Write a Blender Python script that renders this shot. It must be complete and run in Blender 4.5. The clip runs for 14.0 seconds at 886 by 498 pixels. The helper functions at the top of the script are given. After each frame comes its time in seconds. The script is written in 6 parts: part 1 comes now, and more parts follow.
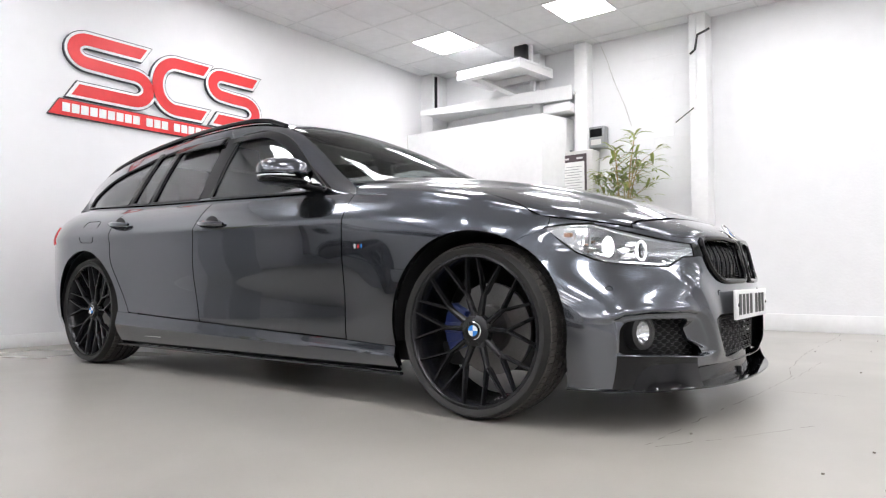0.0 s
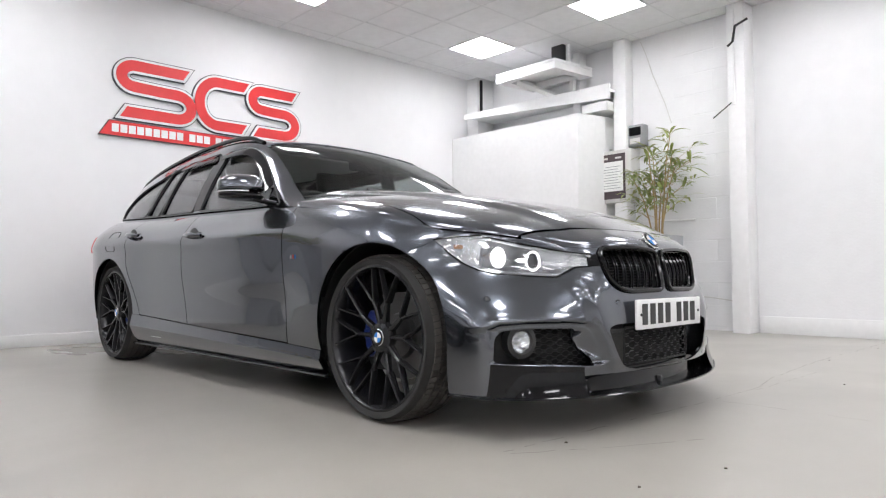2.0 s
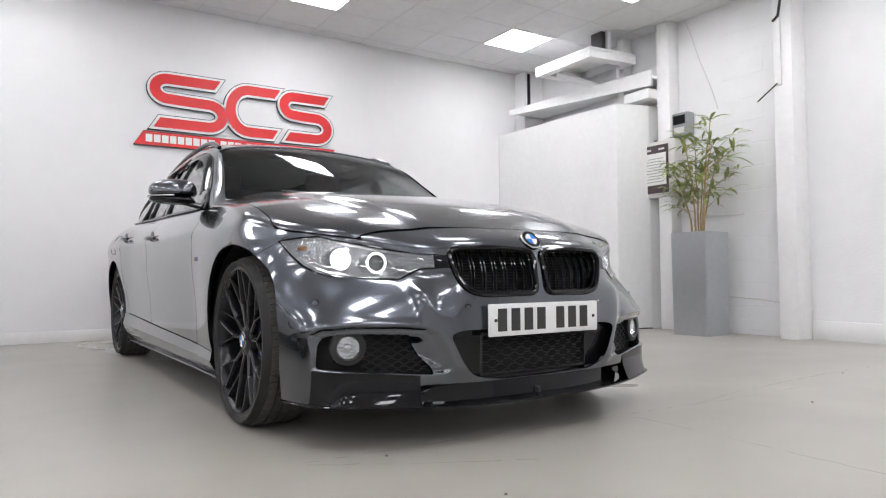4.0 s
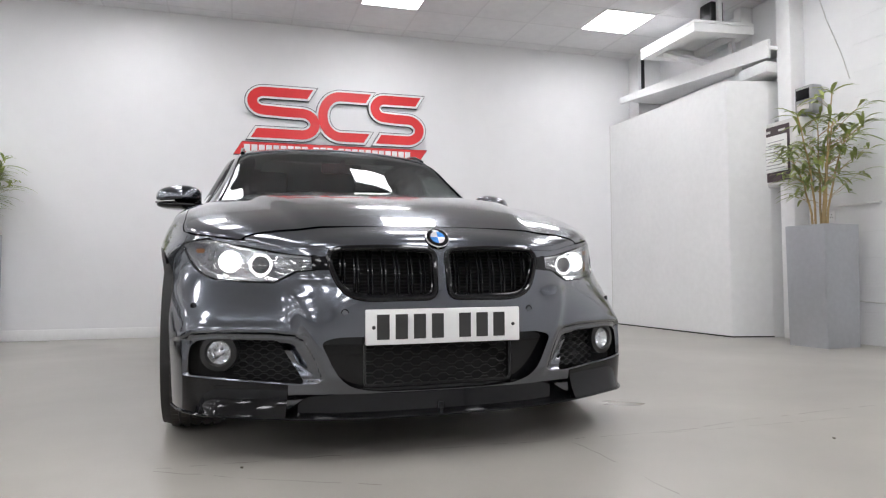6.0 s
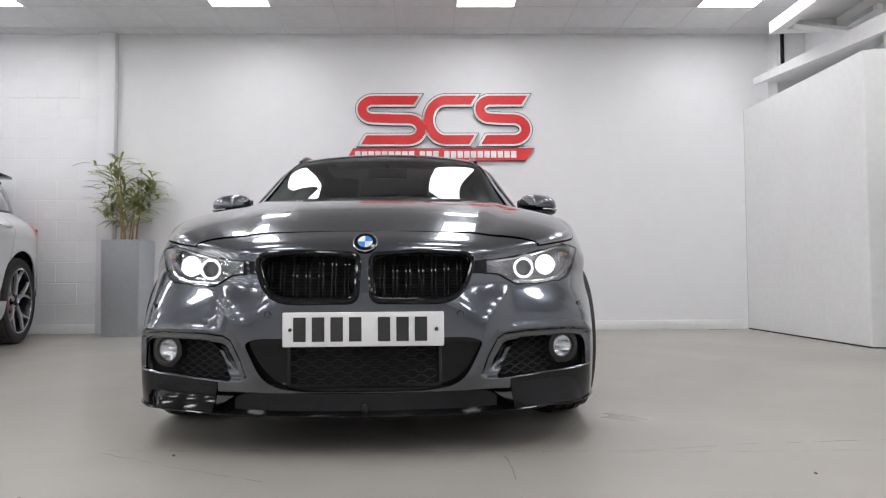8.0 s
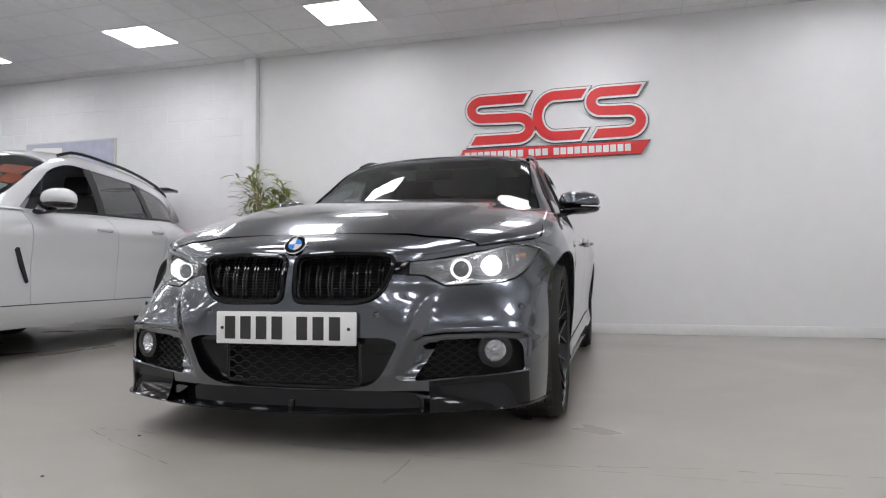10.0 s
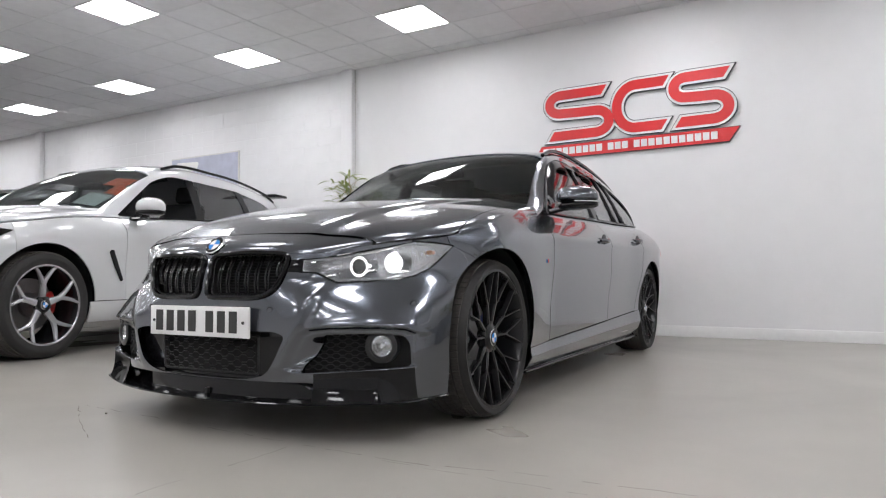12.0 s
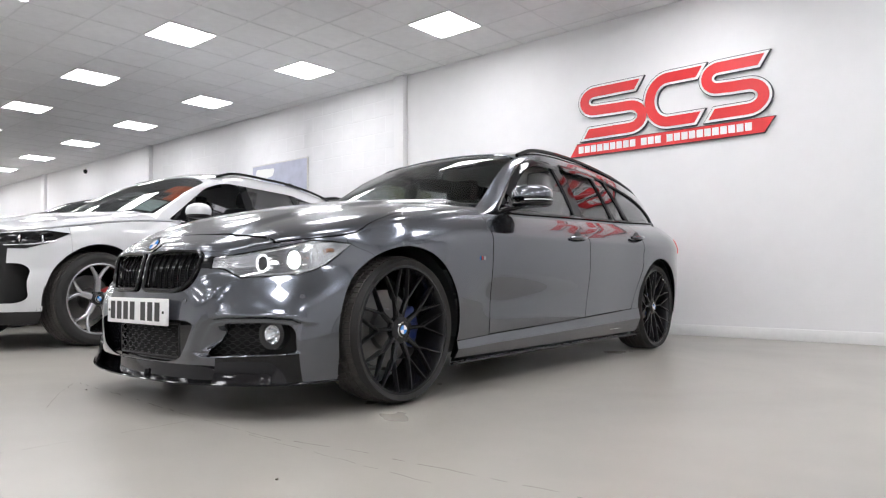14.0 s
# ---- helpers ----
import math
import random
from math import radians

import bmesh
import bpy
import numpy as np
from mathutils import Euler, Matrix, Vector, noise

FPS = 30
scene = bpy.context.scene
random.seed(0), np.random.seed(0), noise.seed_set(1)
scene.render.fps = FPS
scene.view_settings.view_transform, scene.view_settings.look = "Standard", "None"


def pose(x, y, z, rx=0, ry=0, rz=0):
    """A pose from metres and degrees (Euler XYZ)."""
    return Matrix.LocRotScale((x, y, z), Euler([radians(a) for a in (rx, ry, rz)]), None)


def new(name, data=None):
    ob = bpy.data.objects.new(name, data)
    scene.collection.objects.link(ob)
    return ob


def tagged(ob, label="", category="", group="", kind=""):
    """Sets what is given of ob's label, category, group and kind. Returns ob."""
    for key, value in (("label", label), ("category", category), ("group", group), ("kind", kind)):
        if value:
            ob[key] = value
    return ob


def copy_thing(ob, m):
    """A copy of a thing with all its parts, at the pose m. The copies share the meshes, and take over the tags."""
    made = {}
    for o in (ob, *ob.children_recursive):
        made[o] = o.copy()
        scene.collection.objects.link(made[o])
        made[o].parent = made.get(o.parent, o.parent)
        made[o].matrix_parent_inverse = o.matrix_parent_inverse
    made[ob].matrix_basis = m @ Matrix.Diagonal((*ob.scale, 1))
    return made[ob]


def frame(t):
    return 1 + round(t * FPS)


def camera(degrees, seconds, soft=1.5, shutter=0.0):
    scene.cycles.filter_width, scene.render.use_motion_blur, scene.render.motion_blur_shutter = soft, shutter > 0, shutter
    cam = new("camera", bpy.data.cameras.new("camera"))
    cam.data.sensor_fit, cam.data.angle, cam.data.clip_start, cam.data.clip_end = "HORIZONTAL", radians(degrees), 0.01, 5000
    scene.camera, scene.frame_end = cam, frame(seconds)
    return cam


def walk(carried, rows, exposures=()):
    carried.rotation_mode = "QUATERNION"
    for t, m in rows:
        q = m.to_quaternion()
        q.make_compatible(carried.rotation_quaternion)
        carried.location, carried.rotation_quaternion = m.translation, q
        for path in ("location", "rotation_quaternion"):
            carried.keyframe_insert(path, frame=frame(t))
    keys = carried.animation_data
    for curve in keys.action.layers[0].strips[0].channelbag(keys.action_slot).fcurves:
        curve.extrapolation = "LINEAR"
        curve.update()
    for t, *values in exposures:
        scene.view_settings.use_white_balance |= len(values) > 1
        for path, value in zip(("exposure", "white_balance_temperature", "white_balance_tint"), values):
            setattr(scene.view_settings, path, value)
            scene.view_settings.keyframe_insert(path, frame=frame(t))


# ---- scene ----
cam = camera(67.0, 14.0, 1.2)
METRES, EYE, TILT, LEAN, TURN = 6.46, 0.515, 0.0, 0.0, 37.9
ROWS = [
    (0.0, 0.0, 0.0, 0.0, 0.01, 2.46, 0.18),
    (0.5, 0.0233, -0.0083, 0.0016, 2.13, 2.45, 0.22),
    (1.0, 0.0528, -0.0137, 0.003, 4.23, 2.44, 0.27),
    (1.5, 0.0837, -0.0154, 0.0046, 6.41, 2.38, 0.27),
    (2.0, 0.1169, -0.0108, 0.0063, 8.86, 2.34, 0.28),
    (2.5, 0.1521, -0.0019, 0.0079, 11.4, 2.32, 0.29),
    (3.0, 0.1891, 0.0083, 0.0086, 13.92, 2.31, 0.32),
    (3.5, 0.2257, 0.0232, 0.0078, 16.66, 2.31, 0.33),
    (4.0, 0.2604, 0.0428, 0.0075, 19.34, 2.29, 0.35),
    (6.5, 0.4087, 0.1645, 0.0085, 39.18, 2.36, 0.37),
    (7.0, 0.4348, 0.1863, 0.0099, 43.12, 2.34, 0.39),
    (7.5, 0.4582, 0.2087, 0.0101, 47.39, 2.36, 0.36),
    (8.0, 0.477, 0.2348, 0.01, 51.1, 2.34, 0.35),
    (10.5, 0.5642, 0.3965, 0.0105, 71.81, 2.41, 0.29),
    (11.0, 0.5766, 0.4346, 0.0091, 75.2, 2.46, 0.32),
    (11.5, 0.5853, 0.4702, 0.0085, 78.82, 2.47, 0.31),
    (12.0, 0.5921, 0.5043, 0.0083, 82.5, 2.43, 0.25),
    (12.5, 0.5986, 0.5387, 0.0077, 85.27, 2.43, 0.22),
    (13.0, 0.6091, 0.5727, 0.0075, 87.35, 2.44, 0.25),
    (13.5, 0.6202, 0.6061, 0.0062, 89.9, 2.45, 0.2),
    (14.0, 0.6272, 0.6399, 0.0055, 92.71, 2.41, 0.19),
]
walk(cam, [(t, pose(0, 0, EYE, TILT, LEAN, TURN) @ pose(METRES * x, METRES * y, METRES * z, 90 + pitch, roll, yaw)) for t, x, y, z, yaw, pitch, roll in ROWS],
     [(0.0, 0.48), (1.5, 0.36), (3.0, 0.22), (4.0, 0.15), (6.5, 0.0), (7.5, -0.08), (8.2, -0.12), (10.5, -0.25), (11.0, -0.22), (12.0, 0.0), (13.0, 0.12), (14.0, 0.30)])

# ---- world and light ----
world = bpy.data.worlds.new("world")
scene.world = world
world.use_nodes = True
world.node_tree.nodes["Background"].inputs[0].default_value = (0.75, 0.8, 0.9, 1)
world.node_tree.nodes["Background"].inputs[1].default_value = 0.2
PANEL_GLOW = 17.0


# ---- materials ----
def material(name, base=(0.5, 0.5, 0.5), rough=0.5, metal=0.0, coat=0.0, emit=None, glow=0.0, vary=0.0, scale=4.0, bump=0.0, bump_scale=60.0, spec=0.5, tint=1.0):
    """A principled surface with two scales of colour variation and a fine relief."""
    m = bpy.data.materials.new(name)
    m.use_nodes = True
    nt = m.node_tree
    p = nt.nodes["Principled BSDF"]
    p.inputs["Base Color"].default_value = (*base, 1)
    p.inputs["Roughness"].default_value = rough
    p.inputs["Metallic"].default_value = metal
    p.inputs["Coat Weight"].default_value = coat
    p.inputs["Coat Roughness"].default_value = 0.012
    p.inputs["Specular IOR Level"].default_value = spec
    p.inputs["Specular Tint"].default_value = (tint, tint, tint, 1)
    if emit:
        p.inputs["Emission Color"].default_value = (*emit, 1)
        p.inputs["Emission Strength"].default_value = glow
    if vary or bump:
        tc = nt.nodes.new("ShaderNodeTexCoord")
    if vary:
        big, fine, mix, ramp = (nt.nodes.new(k) for k in ("ShaderNodeTexNoise", "ShaderNodeTexNoise", "ShaderNodeMath", "ShaderNodeMapRange"))
        big.inputs["Scale"].default_value, fine.inputs["Scale"].default_value = scale, scale * 9
        big.inputs["Detail"].default_value = 5
        mix.operation = "ADD"
        nt.links.new(tc.outputs["Object"], big.inputs["Vector"])
        nt.links.new(tc.outputs["Object"], fine.inputs["Vector"])
        nt.links.new(big.outputs["Fac"], mix.inputs[0])
        nt.links.new(fine.outputs["Fac"], mix.inputs[1])
        nt.links.new(mix.outputs[0], ramp.inputs["Value"])
        ramp.inputs["From Min"].default_value, ramp.inputs["From Max"].default_value = 0.7, 1.3
        ramp.inputs["To Min"].default_value, ramp.inputs["To Max"].default_value = 1 - vary, 1 + vary
        mul = nt.nodes.new("ShaderNodeMix")
        mul.data_type, mul.blend_type = "RGBA", "MULTIPLY"
        mul.inputs["Factor"].default_value = 1
        mul.inputs["A"].default_value = (*base, 1)
        nt.links.new(ramp.outputs[0], mul.inputs["B"])
        nt.links.new(mul.outputs["Result"], p.inputs["Base Color"])
        rr = nt.nodes.new("ShaderNodeMapRange")
        rr.inputs["From Min"].default_value, rr.inputs["From Max"].default_value = 0.3, 0.7
        rr.inputs["To Min"].default_value, rr.inputs["To Max"].default_value = max(0, rough - 0.06), min(1, rough + 0.06)
        nt.links.new(big.outputs["Fac"], rr.inputs["Value"])
        nt.links.new(rr.outputs[0], p.inputs["Roughness"])
    if bump:
        n, b = nt.nodes.new("ShaderNodeTexNoise"), nt.nodes.new("ShaderNodeBump")
        n.inputs["Scale"].default_value, n.inputs["Detail"].default_value = bump_scale, 4
        b.inputs["Strength"].default_value, b.inputs["Distance"].default_value = bump, 0.004
        nt.links.new(tc.outputs["Object"], n.inputs["Vector"])
        nt.links.new(n.outputs["Fac"], b.inputs["Height"])
        nt.links.new(b.outputs["Normal"], p.inputs["Normal"])
    return m


def tinted_glass(name, tint, gloss=1.0, base=0.045):
    m = bpy.data.materials.new(name)
    m.use_nodes = True
    nt = m.node_tree
    out = nt.nodes["Material Output"]
    nt.nodes.remove(nt.nodes["Principled BSDF"])
    tr, gl, mx, lw, up, fr = (nt.nodes.new(k) for k in ("ShaderNodeBsdfTransparent", "ShaderNodeBsdfGlossy", "ShaderNodeMixShader", "ShaderNodeLayerWeight", "ShaderNodeMath", "ShaderNodeMath"))
    tr.inputs[0].default_value = (*tint, 1)
    gl.inputs["Roughness"].default_value = 0.01
    gl.inputs["Color"].default_value = (gloss, gloss, gloss, 1)
    lw.inputs["Blend"].default_value = 0.5
    up.operation, fr.operation = "POWER", "MULTIPLY_ADD"
    up.inputs[1].default_value, fr.inputs[1].default_value, fr.inputs[2].default_value = 5.0, 0.95, base
    nt.links.new(lw.outputs["Facing"], up.inputs[0])
    nt.links.new(up.outputs[0], fr.inputs[0])
    nt.links.new(fr.outputs[0], mx.inputs[0])
    nt.links.new(tr.outputs[0], mx.inputs[1])
    nt.links.new(gl.outputs[0], mx.inputs[2])
    nt.links.new(mx.outputs[0], out.inputs[0])
    return m


M_WALL = material("white wall paint", (0.81, 0.81, 0.82), 0.55, vary=0.015, scale=0.7, bump=0.15, bump_scale=25)
M_BLOCK = material("white painted blockwork", (0.79, 0.79, 0.80), 0.6, vary=0.018, scale=0.8, bump=0.5, bump_scale=45)
M_WHITE = material("white satin board", (0.82, 0.82, 0.82), 0.45, vary=0.03, scale=2, bump=0.1, bump_scale=30)


def worn_floor():
    """Painted concrete: broad worn patches, fine mottling and a gloss that comes and goes."""
    m = bpy.data.materials.new("worn floor paint")
    m.use_nodes = True
    nt = m.node_tree
    p = nt.nodes["Principled BSDF"]
    tc = nt.nodes.new("ShaderNodeTexCoord")

    def noise(scale, detail, rough=0.55, warp=0.0):
        n = nt.nodes.new("ShaderNodeTexNoise")
        n.inputs["Scale"].default_value, n.inputs["Detail"].default_value, n.inputs["Roughness"].default_value, n.inputs["Distortion"].default_value = scale, detail, rough, warp
        nt.links.new(tc.outputs["Object"], n.inputs["Vector"])
        return n.outputs["Fac"]

    def ramp(fac, a, b, lo, hi):
        n = nt.nodes.new("ShaderNodeMapRange")
        n.interpolation_type = "SMOOTHSTEP"
        for key, v in zip(("From Min", "From Max", "To Min", "To Max"), (a, b, lo, hi)):
            n.inputs[key].default_value = v
        nt.links.new(fac, n.inputs["Value"])
        return n.outputs[0]

    def mix(fac, a, b, kind="MIX"):
        n = nt.nodes.new("ShaderNodeMix")
        n.data_type, n.blend_type = "RGBA", kind
        for key, v in (("Factor", fac), ("A", a), ("B", b)):
            if isinstance(v, (tuple, float)):
                n.inputs[key].default_value = (*v, 1) if isinstance(v, tuple) else v
            else:
                nt.links.new(v, n.inputs[key])
        return n.outputs["Result"]

    patches = noise(0.55, 4, 0.55, 0.6)
    mottle = noise(5.0, 3, 0.5, 0.3)
    colour = mix(ramp(patches, 0.0, 1.0, 0.0, 1.0), (0.418, 0.392, 0.346), (0.300, 0.290, 0.268))
    colour = mix(1.0, colour, ramp(mottle, 0.0, 1.0, 0.955, 1.035), "MULTIPLY")
    nt.links.new(colour, p.inputs["Base Color"])
    nt.links.new(ramp(patches, 0.0, 1.0, 0.22, 0.39), p.inputs["Roughness"])
    b = nt.nodes.new("ShaderNodeBump")
    b.inputs["Strength"].default_value, b.inputs["Distance"].default_value = 0.03, 0.004
    nt.links.new(noise(60.0, 2), b.inputs["Height"])
    nt.links.new(b.outputs["Normal"], p.inputs["Normal"])
    return m


M_FLOOR = worn_floor()
M_CEIL = material("mineral fibre tile", (0.76, 0.76, 0.77), 0.9, vary=0.04, scale=1.2, bump=0.4, bump_scale=160)
M_GRID = material("ceiling grid", (0.70, 0.70, 0.71), 0.8)
M_PANEL = material("light panel", (0.9, 0.9, 0.9), 0.4, emit=(0.985, 0.983, 1.02), glow=PANEL_GLOW)
M_PAINT = material("dark grey metallic paint", (0.084, 0.092, 0.109), 0.21, metal=1.0, coat=1.0)
M_PAINT.node_tree.nodes["Principled BSDF"].inputs["Coat IOR"].default_value = 1.7
M_WPAINT = material("white car paint", (0.62, 0.63, 0.64), 0.3, coat=1.0)
M_DPAINT = material("black car paint", (0.02, 0.02, 0.024), 0.3, coat=1.0)
M_GLOSS = material("gloss black plastic", (0.006, 0.006, 0.007), 0.06, spec=0.32)
M_SATIN = material("satin black plastic", (0.014, 0.014, 0.015), 0.36, bump=0.1, bump_scale=300)
M_RIM = material("satin black alloy", (0.018, 0.018, 0.020), 0.24, metal=0.3)
M_RUBBER = material("tyre rubber", (0.018, 0.0175, 0.017), 0.7, vary=0.12, scale=14, bump=0.2, bump_scale=200)
M_TREAD = material("dusty tyre tread", (0.055, 0.050, 0.046), 0.85, vary=0.25, scale=12, bump=0.3, bump_scale=200)
# near-black: cavity shade put into the colour; also bolts, rings and seams
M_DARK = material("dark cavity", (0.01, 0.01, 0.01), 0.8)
M_STEEL = material("brushed brake steel", (0.22, 0.215, 0.21), 0.35, metal=1.0, vary=0.1, scale=20)
M_BLUE = material("blue caliper paint", (0.012, 0.03, 0.16), 0.35, coat=0.5)
M_REDCAL = material("red caliper paint", (0.5, 0.02, 0.02), 0.35, coat=0.5)
M_CHROME = material("chrome", (0.85, 0.85, 0.86), 0.08, metal=1.0)
M_SILVER = material("silver reflector", (0.74, 0.74, 0.76), 0.26, metal=0.55)
M_HOUSING = material("silvered lamp housing", (0.80, 0.80, 0.82), 0.22, metal=0.9)
M_ALLOY = material("diamond cut alloy", (0.56, 0.56, 0.58), 0.26, metal=0.7)
M_LAMP = material("lit projector", (0.9, 0.9, 0.9), 0.2, emit=(1.0, 0.98, 0.95), glow=60)
M_RING = material("lit ring", (0.9, 0.9, 0.9), 0.2, emit=(1.0, 0.98, 0.95), glow=2.0)
M_AMBER = material("amber reflector", (0.42, 0.20, 0.10), 0.2)
M_GLASS = tinted_glass("tinted side glass", (0.95, 0.96, 0.96), base=0.05)
M_PRIVACY = tinted_glass("privacy glass", (0.74, 0.74, 0.75), base=0.06)
M_SCREEN = tinted_glass("windscreen glass", (0.66, 0.70, 0.69), gloss=0.5, base=0.03)
M_CLEARER = tinted_glass("light windscreen glass", (0.70, 0.73, 0.73), gloss=0.7, base=0.03)
M_CLEAR = tinted_glass("clear lens", (0.93, 0.94, 0.95))
M_PLATE = material("white reflective plate", (0.8, 0.8, 0.8), 0.4)
M_INK = material("black plate characters", (0.03, 0.03, 0.03), 0.5)
M_RED = material("sign red", (0.72, 0.03, 0.035), 0.35, vary=0.04, scale=3)
M_SIGNW = material("sign white", (0.82, 0.82, 0.82), 0.4)
M_EDGE = material("sign dark edge", (0.03, 0.03, 0.04), 0.4)
M_BADGEB = material("badge blue", (0.05, 0.25, 0.7), 0.2, coat=1.0)
M_BADGEW = material("badge white", (0.8, 0.8, 0.82), 0.2, coat=1.0)
M_TRIM = material("cabin trim", (0.02, 0.02, 0.022), 0.7, vary=0.1, scale=8)
M_PLANTER = material("silver grey planter", (0.52, 0.535, 0.56), 0.34, metal=0.75, vary=0.05, scale=3)
M_LEAF = material("bamboo leaf", (0.29, 0.34, 0.10), 0.45, vary=0.4, scale=6)
M_CANE = material("bamboo cane", (0.42, 0.30, 0.14), 0.55, vary=0.25, scale=14)
M_SOIL = material("potting bark", (0.06, 0.04, 0.03), 0.9, vary=0.4, scale=25, bump=0.8, bump_scale=60)
M_PAPER = material("white paper", (0.82, 0.82, 0.8), 0.7)
M_LINER = material("pale headliner cloth", (0.74, 0.73, 0.71), 0.9, vary=0.04, scale=9)
M_GREY = material("light grey plastic", (0.62, 0.61, 0.59), 0.45)
M_METER = material("grey meter housing", (0.3, 0.31, 0.31), 0.4)
M_ORANGE = material("orange card", (0.85, 0.14, 0.03), 0.6)
M_TEAL = material("pale green card", (0.70, 0.80, 0.77), 0.6)
M_POSTER = material("poster print", (0.45, 0.47, 0.58), 0.35, vary=0.10, scale=0.8)
M_POSTERD = material("poster dark print", (0.08, 0.08, 0.1), 0.35)
M_BAR = material("grey print", (0.35, 0.35, 0.36), 0.7)
M_BOARD = material("dark brown print", (0.07, 0.05, 0.055), 0.5)
M_CRACK = material("dark crack", (0.19, 0.17, 0.145), 0.9)


# ---- mesh helpers ----
def spline(*points):
    """A smooth function through (x, value) pairs in rising x; values may be tuples."""
    xs = np.array([p[0] for p in points], float)
    vs = np.array([p[1] for p in points], float)
    d = np.diff(vs, axis=0) / (np.diff(xs) if vs.ndim == 1 else np.diff(xs)[:, None])
    m = np.concatenate([d[:1], (d[1:] + d[:-1]) / 2, d[-1:]])
    flat = np.concatenate([np.zeros_like(d[:1], bool), d[1:] * d[:-1] <= 0, np.zeros_like(d[:1], bool)])
    m = np.where(flat, 0, m)

    def f(x):
        x = np.clip(np.asarray(x, float), xs[0], xs[-1])
        k = np.clip(np.searchsorted(xs, x, side="right") - 1, 0, len(xs) - 2)
        h = xs[k + 1] - xs[k]
        t = (x - xs[k]) / h
        if vs.ndim > 1:
            t, h = t[..., None], h[..., None]
        return (1 + 2 * t) * (1 - t) ** 2 * vs[k] + t * (1 - t) ** 2 * h * m[k] + t * t * (3 - 2 * t) * vs[k + 1] + t * t * (t - 1) * h * m[k + 1]

    return f


def smooth(a, b, x):
    t = np.clip((np.asarray(x, float) - a) / (b - a), 0, 1)
    return t * t * (3 - 2 * t)


def part(name, bm, mat, parent=None, label="", angle=35):
    """Links a bmesh (or a mesh) as one object, under its thing if one is given."""
    if isinstance(bm, bpy.types.Mesh):
        me = bm
        me.name = name
    else:
        me = bpy.data.meshes.new(name)
        bm.to_mesh(me)
        bm.free()
    if not me.has_custom_normals:
        me.polygons.foreach_set("use_smooth", [True] * len(me.polygons))
        me.set_sharp_from_angle(angle=radians(angle))
    me.materials.clear()
    me.materials.append(mat)
    ob = new(name, me)
    if parent:
        ob.parent = parent
    if label:
        tagged(ob, label)
    return ob


def thing(name, label, category, m=None, group="", kind=""):
    ob = new(name)
    ob.empty_display_size = 0.1
    if m is not None:
        ob.matrix_basis = m
    return tagged(ob, label, category, group, kind)


def box(bm, lo, hi, bevel=0.0, m=None, seg=2):
    """A box between two corners, its edges rounded."""
    c = [(a + b) / 2 for a, b in zip(lo, hi)]
    s = [abs(b - a) for a, b in zip(lo, hi)]
    mat = (m or Matrix()) @ Matrix.Translation(c) @ Matrix.Diagonal((*s, 1))
    made = bmesh.ops.create_cube(bm, size=1, matrix=mat)["verts"]
    if bevel:
        edges = list({e for v in made for e in v.link_edges})
        bmesh.ops.bevel(bm, geom=edges, offset=bevel, segments=seg, affect="EDGES", profile=0.5)
    return bm


def boxed(lo, hi, bevel=0.0, m=None):
    return box(bmesh.new(), lo, hi, bevel, m)


def tube(bm, pts, r, n=8, closed=False, flat=1.0):
    """A tube along points; r may be a list."""
    pts = [Vector(p) for p in pts]
    rs = r if isinstance(r, (list, tuple, np.ndarray)) else [r] * len(pts)
    rings, up = [], None
    for i, p in enumerate(pts):
        a = pts[(i - 1) % len(pts)] if closed or i else p
        b = pts[(i + 1) % len(pts)] if closed or i < len(pts) - 1 else p
        d = (b - a).normalized()
        if up is None:
            up = d.orthogonal().normalized() if abs(d.z) > 0.9 else Vector((0, 0, 1))
        u = d.cross(up).normalized()
        w = u.cross(d)
        rings.append([bm.verts.new(p + float(rs[i]) * (math.cos(k * math.tau / n) * u + flat * math.sin(k * math.tau / n) * w)) for k in range(n)])
        up = w
    for i in range(len(rings) if closed else len(rings) - 1):
        a, b = rings[i], rings[(i + 1) % len(rings)]
        for k in range(n):
            bm.faces.new((a[k], a[(k + 1) % n], b[(k + 1) % n], b[k]))
    if not closed:
        bm.faces.new(rings[0][::-1])
        bm.faces.new(rings[-1])
    return bm


def lathe(bm, profile, n=64, m=None, closed=True):
    """Turns (radius, along) pairs about the y axis."""
    m = m or Matrix()
    rings = []
    for k in range(n):
        a = k * math.tau / n
        rings.append([bm.verts.new(m @ Vector((r * math.cos(a), y, r * math.sin(a)))) for r, y in profile])
    q = len(profile)
    for k in range(n):
        a, b = rings[k], rings[(k + 1) % n]
        for i in range(q if closed else q - 1):
            j = (i + 1) % q
            bm.faces.new((a[i], a[j], b[j], b[i]))
    bmesh.ops.recalc_face_normals(bm, faces=bm.faces)
    return bm


def prism(polygon, axis, lo, hi, m=None, bm=None):
    """A polygon of two coordinates drawn out along an axis from lo to hi."""
    bm = bm or bmesh.new()
    put = {"x": lambda a, b, c: (c, a, b), "y": lambda a, b, c: (a, c, b), "z": lambda a, b, c: (a, b, c)}[axis]
    m = m or Matrix()
    ends = [[bm.verts.new(m @ Vector(put(a, b, c))) for a, b in polygon] for c in (lo, hi)]
    n = len(polygon)
    made = [bm.faces.new(ends[0]), bm.faces.new(ends[1][::-1])]
    made += [bm.faces.new((ends[0][k], ends[1][k], ends[1][(k + 1) % n], ends[0][(k + 1) % n])) for k in range(n)]
    bmesh.ops.recalc_face_normals(bm, faces=made)
    return bm


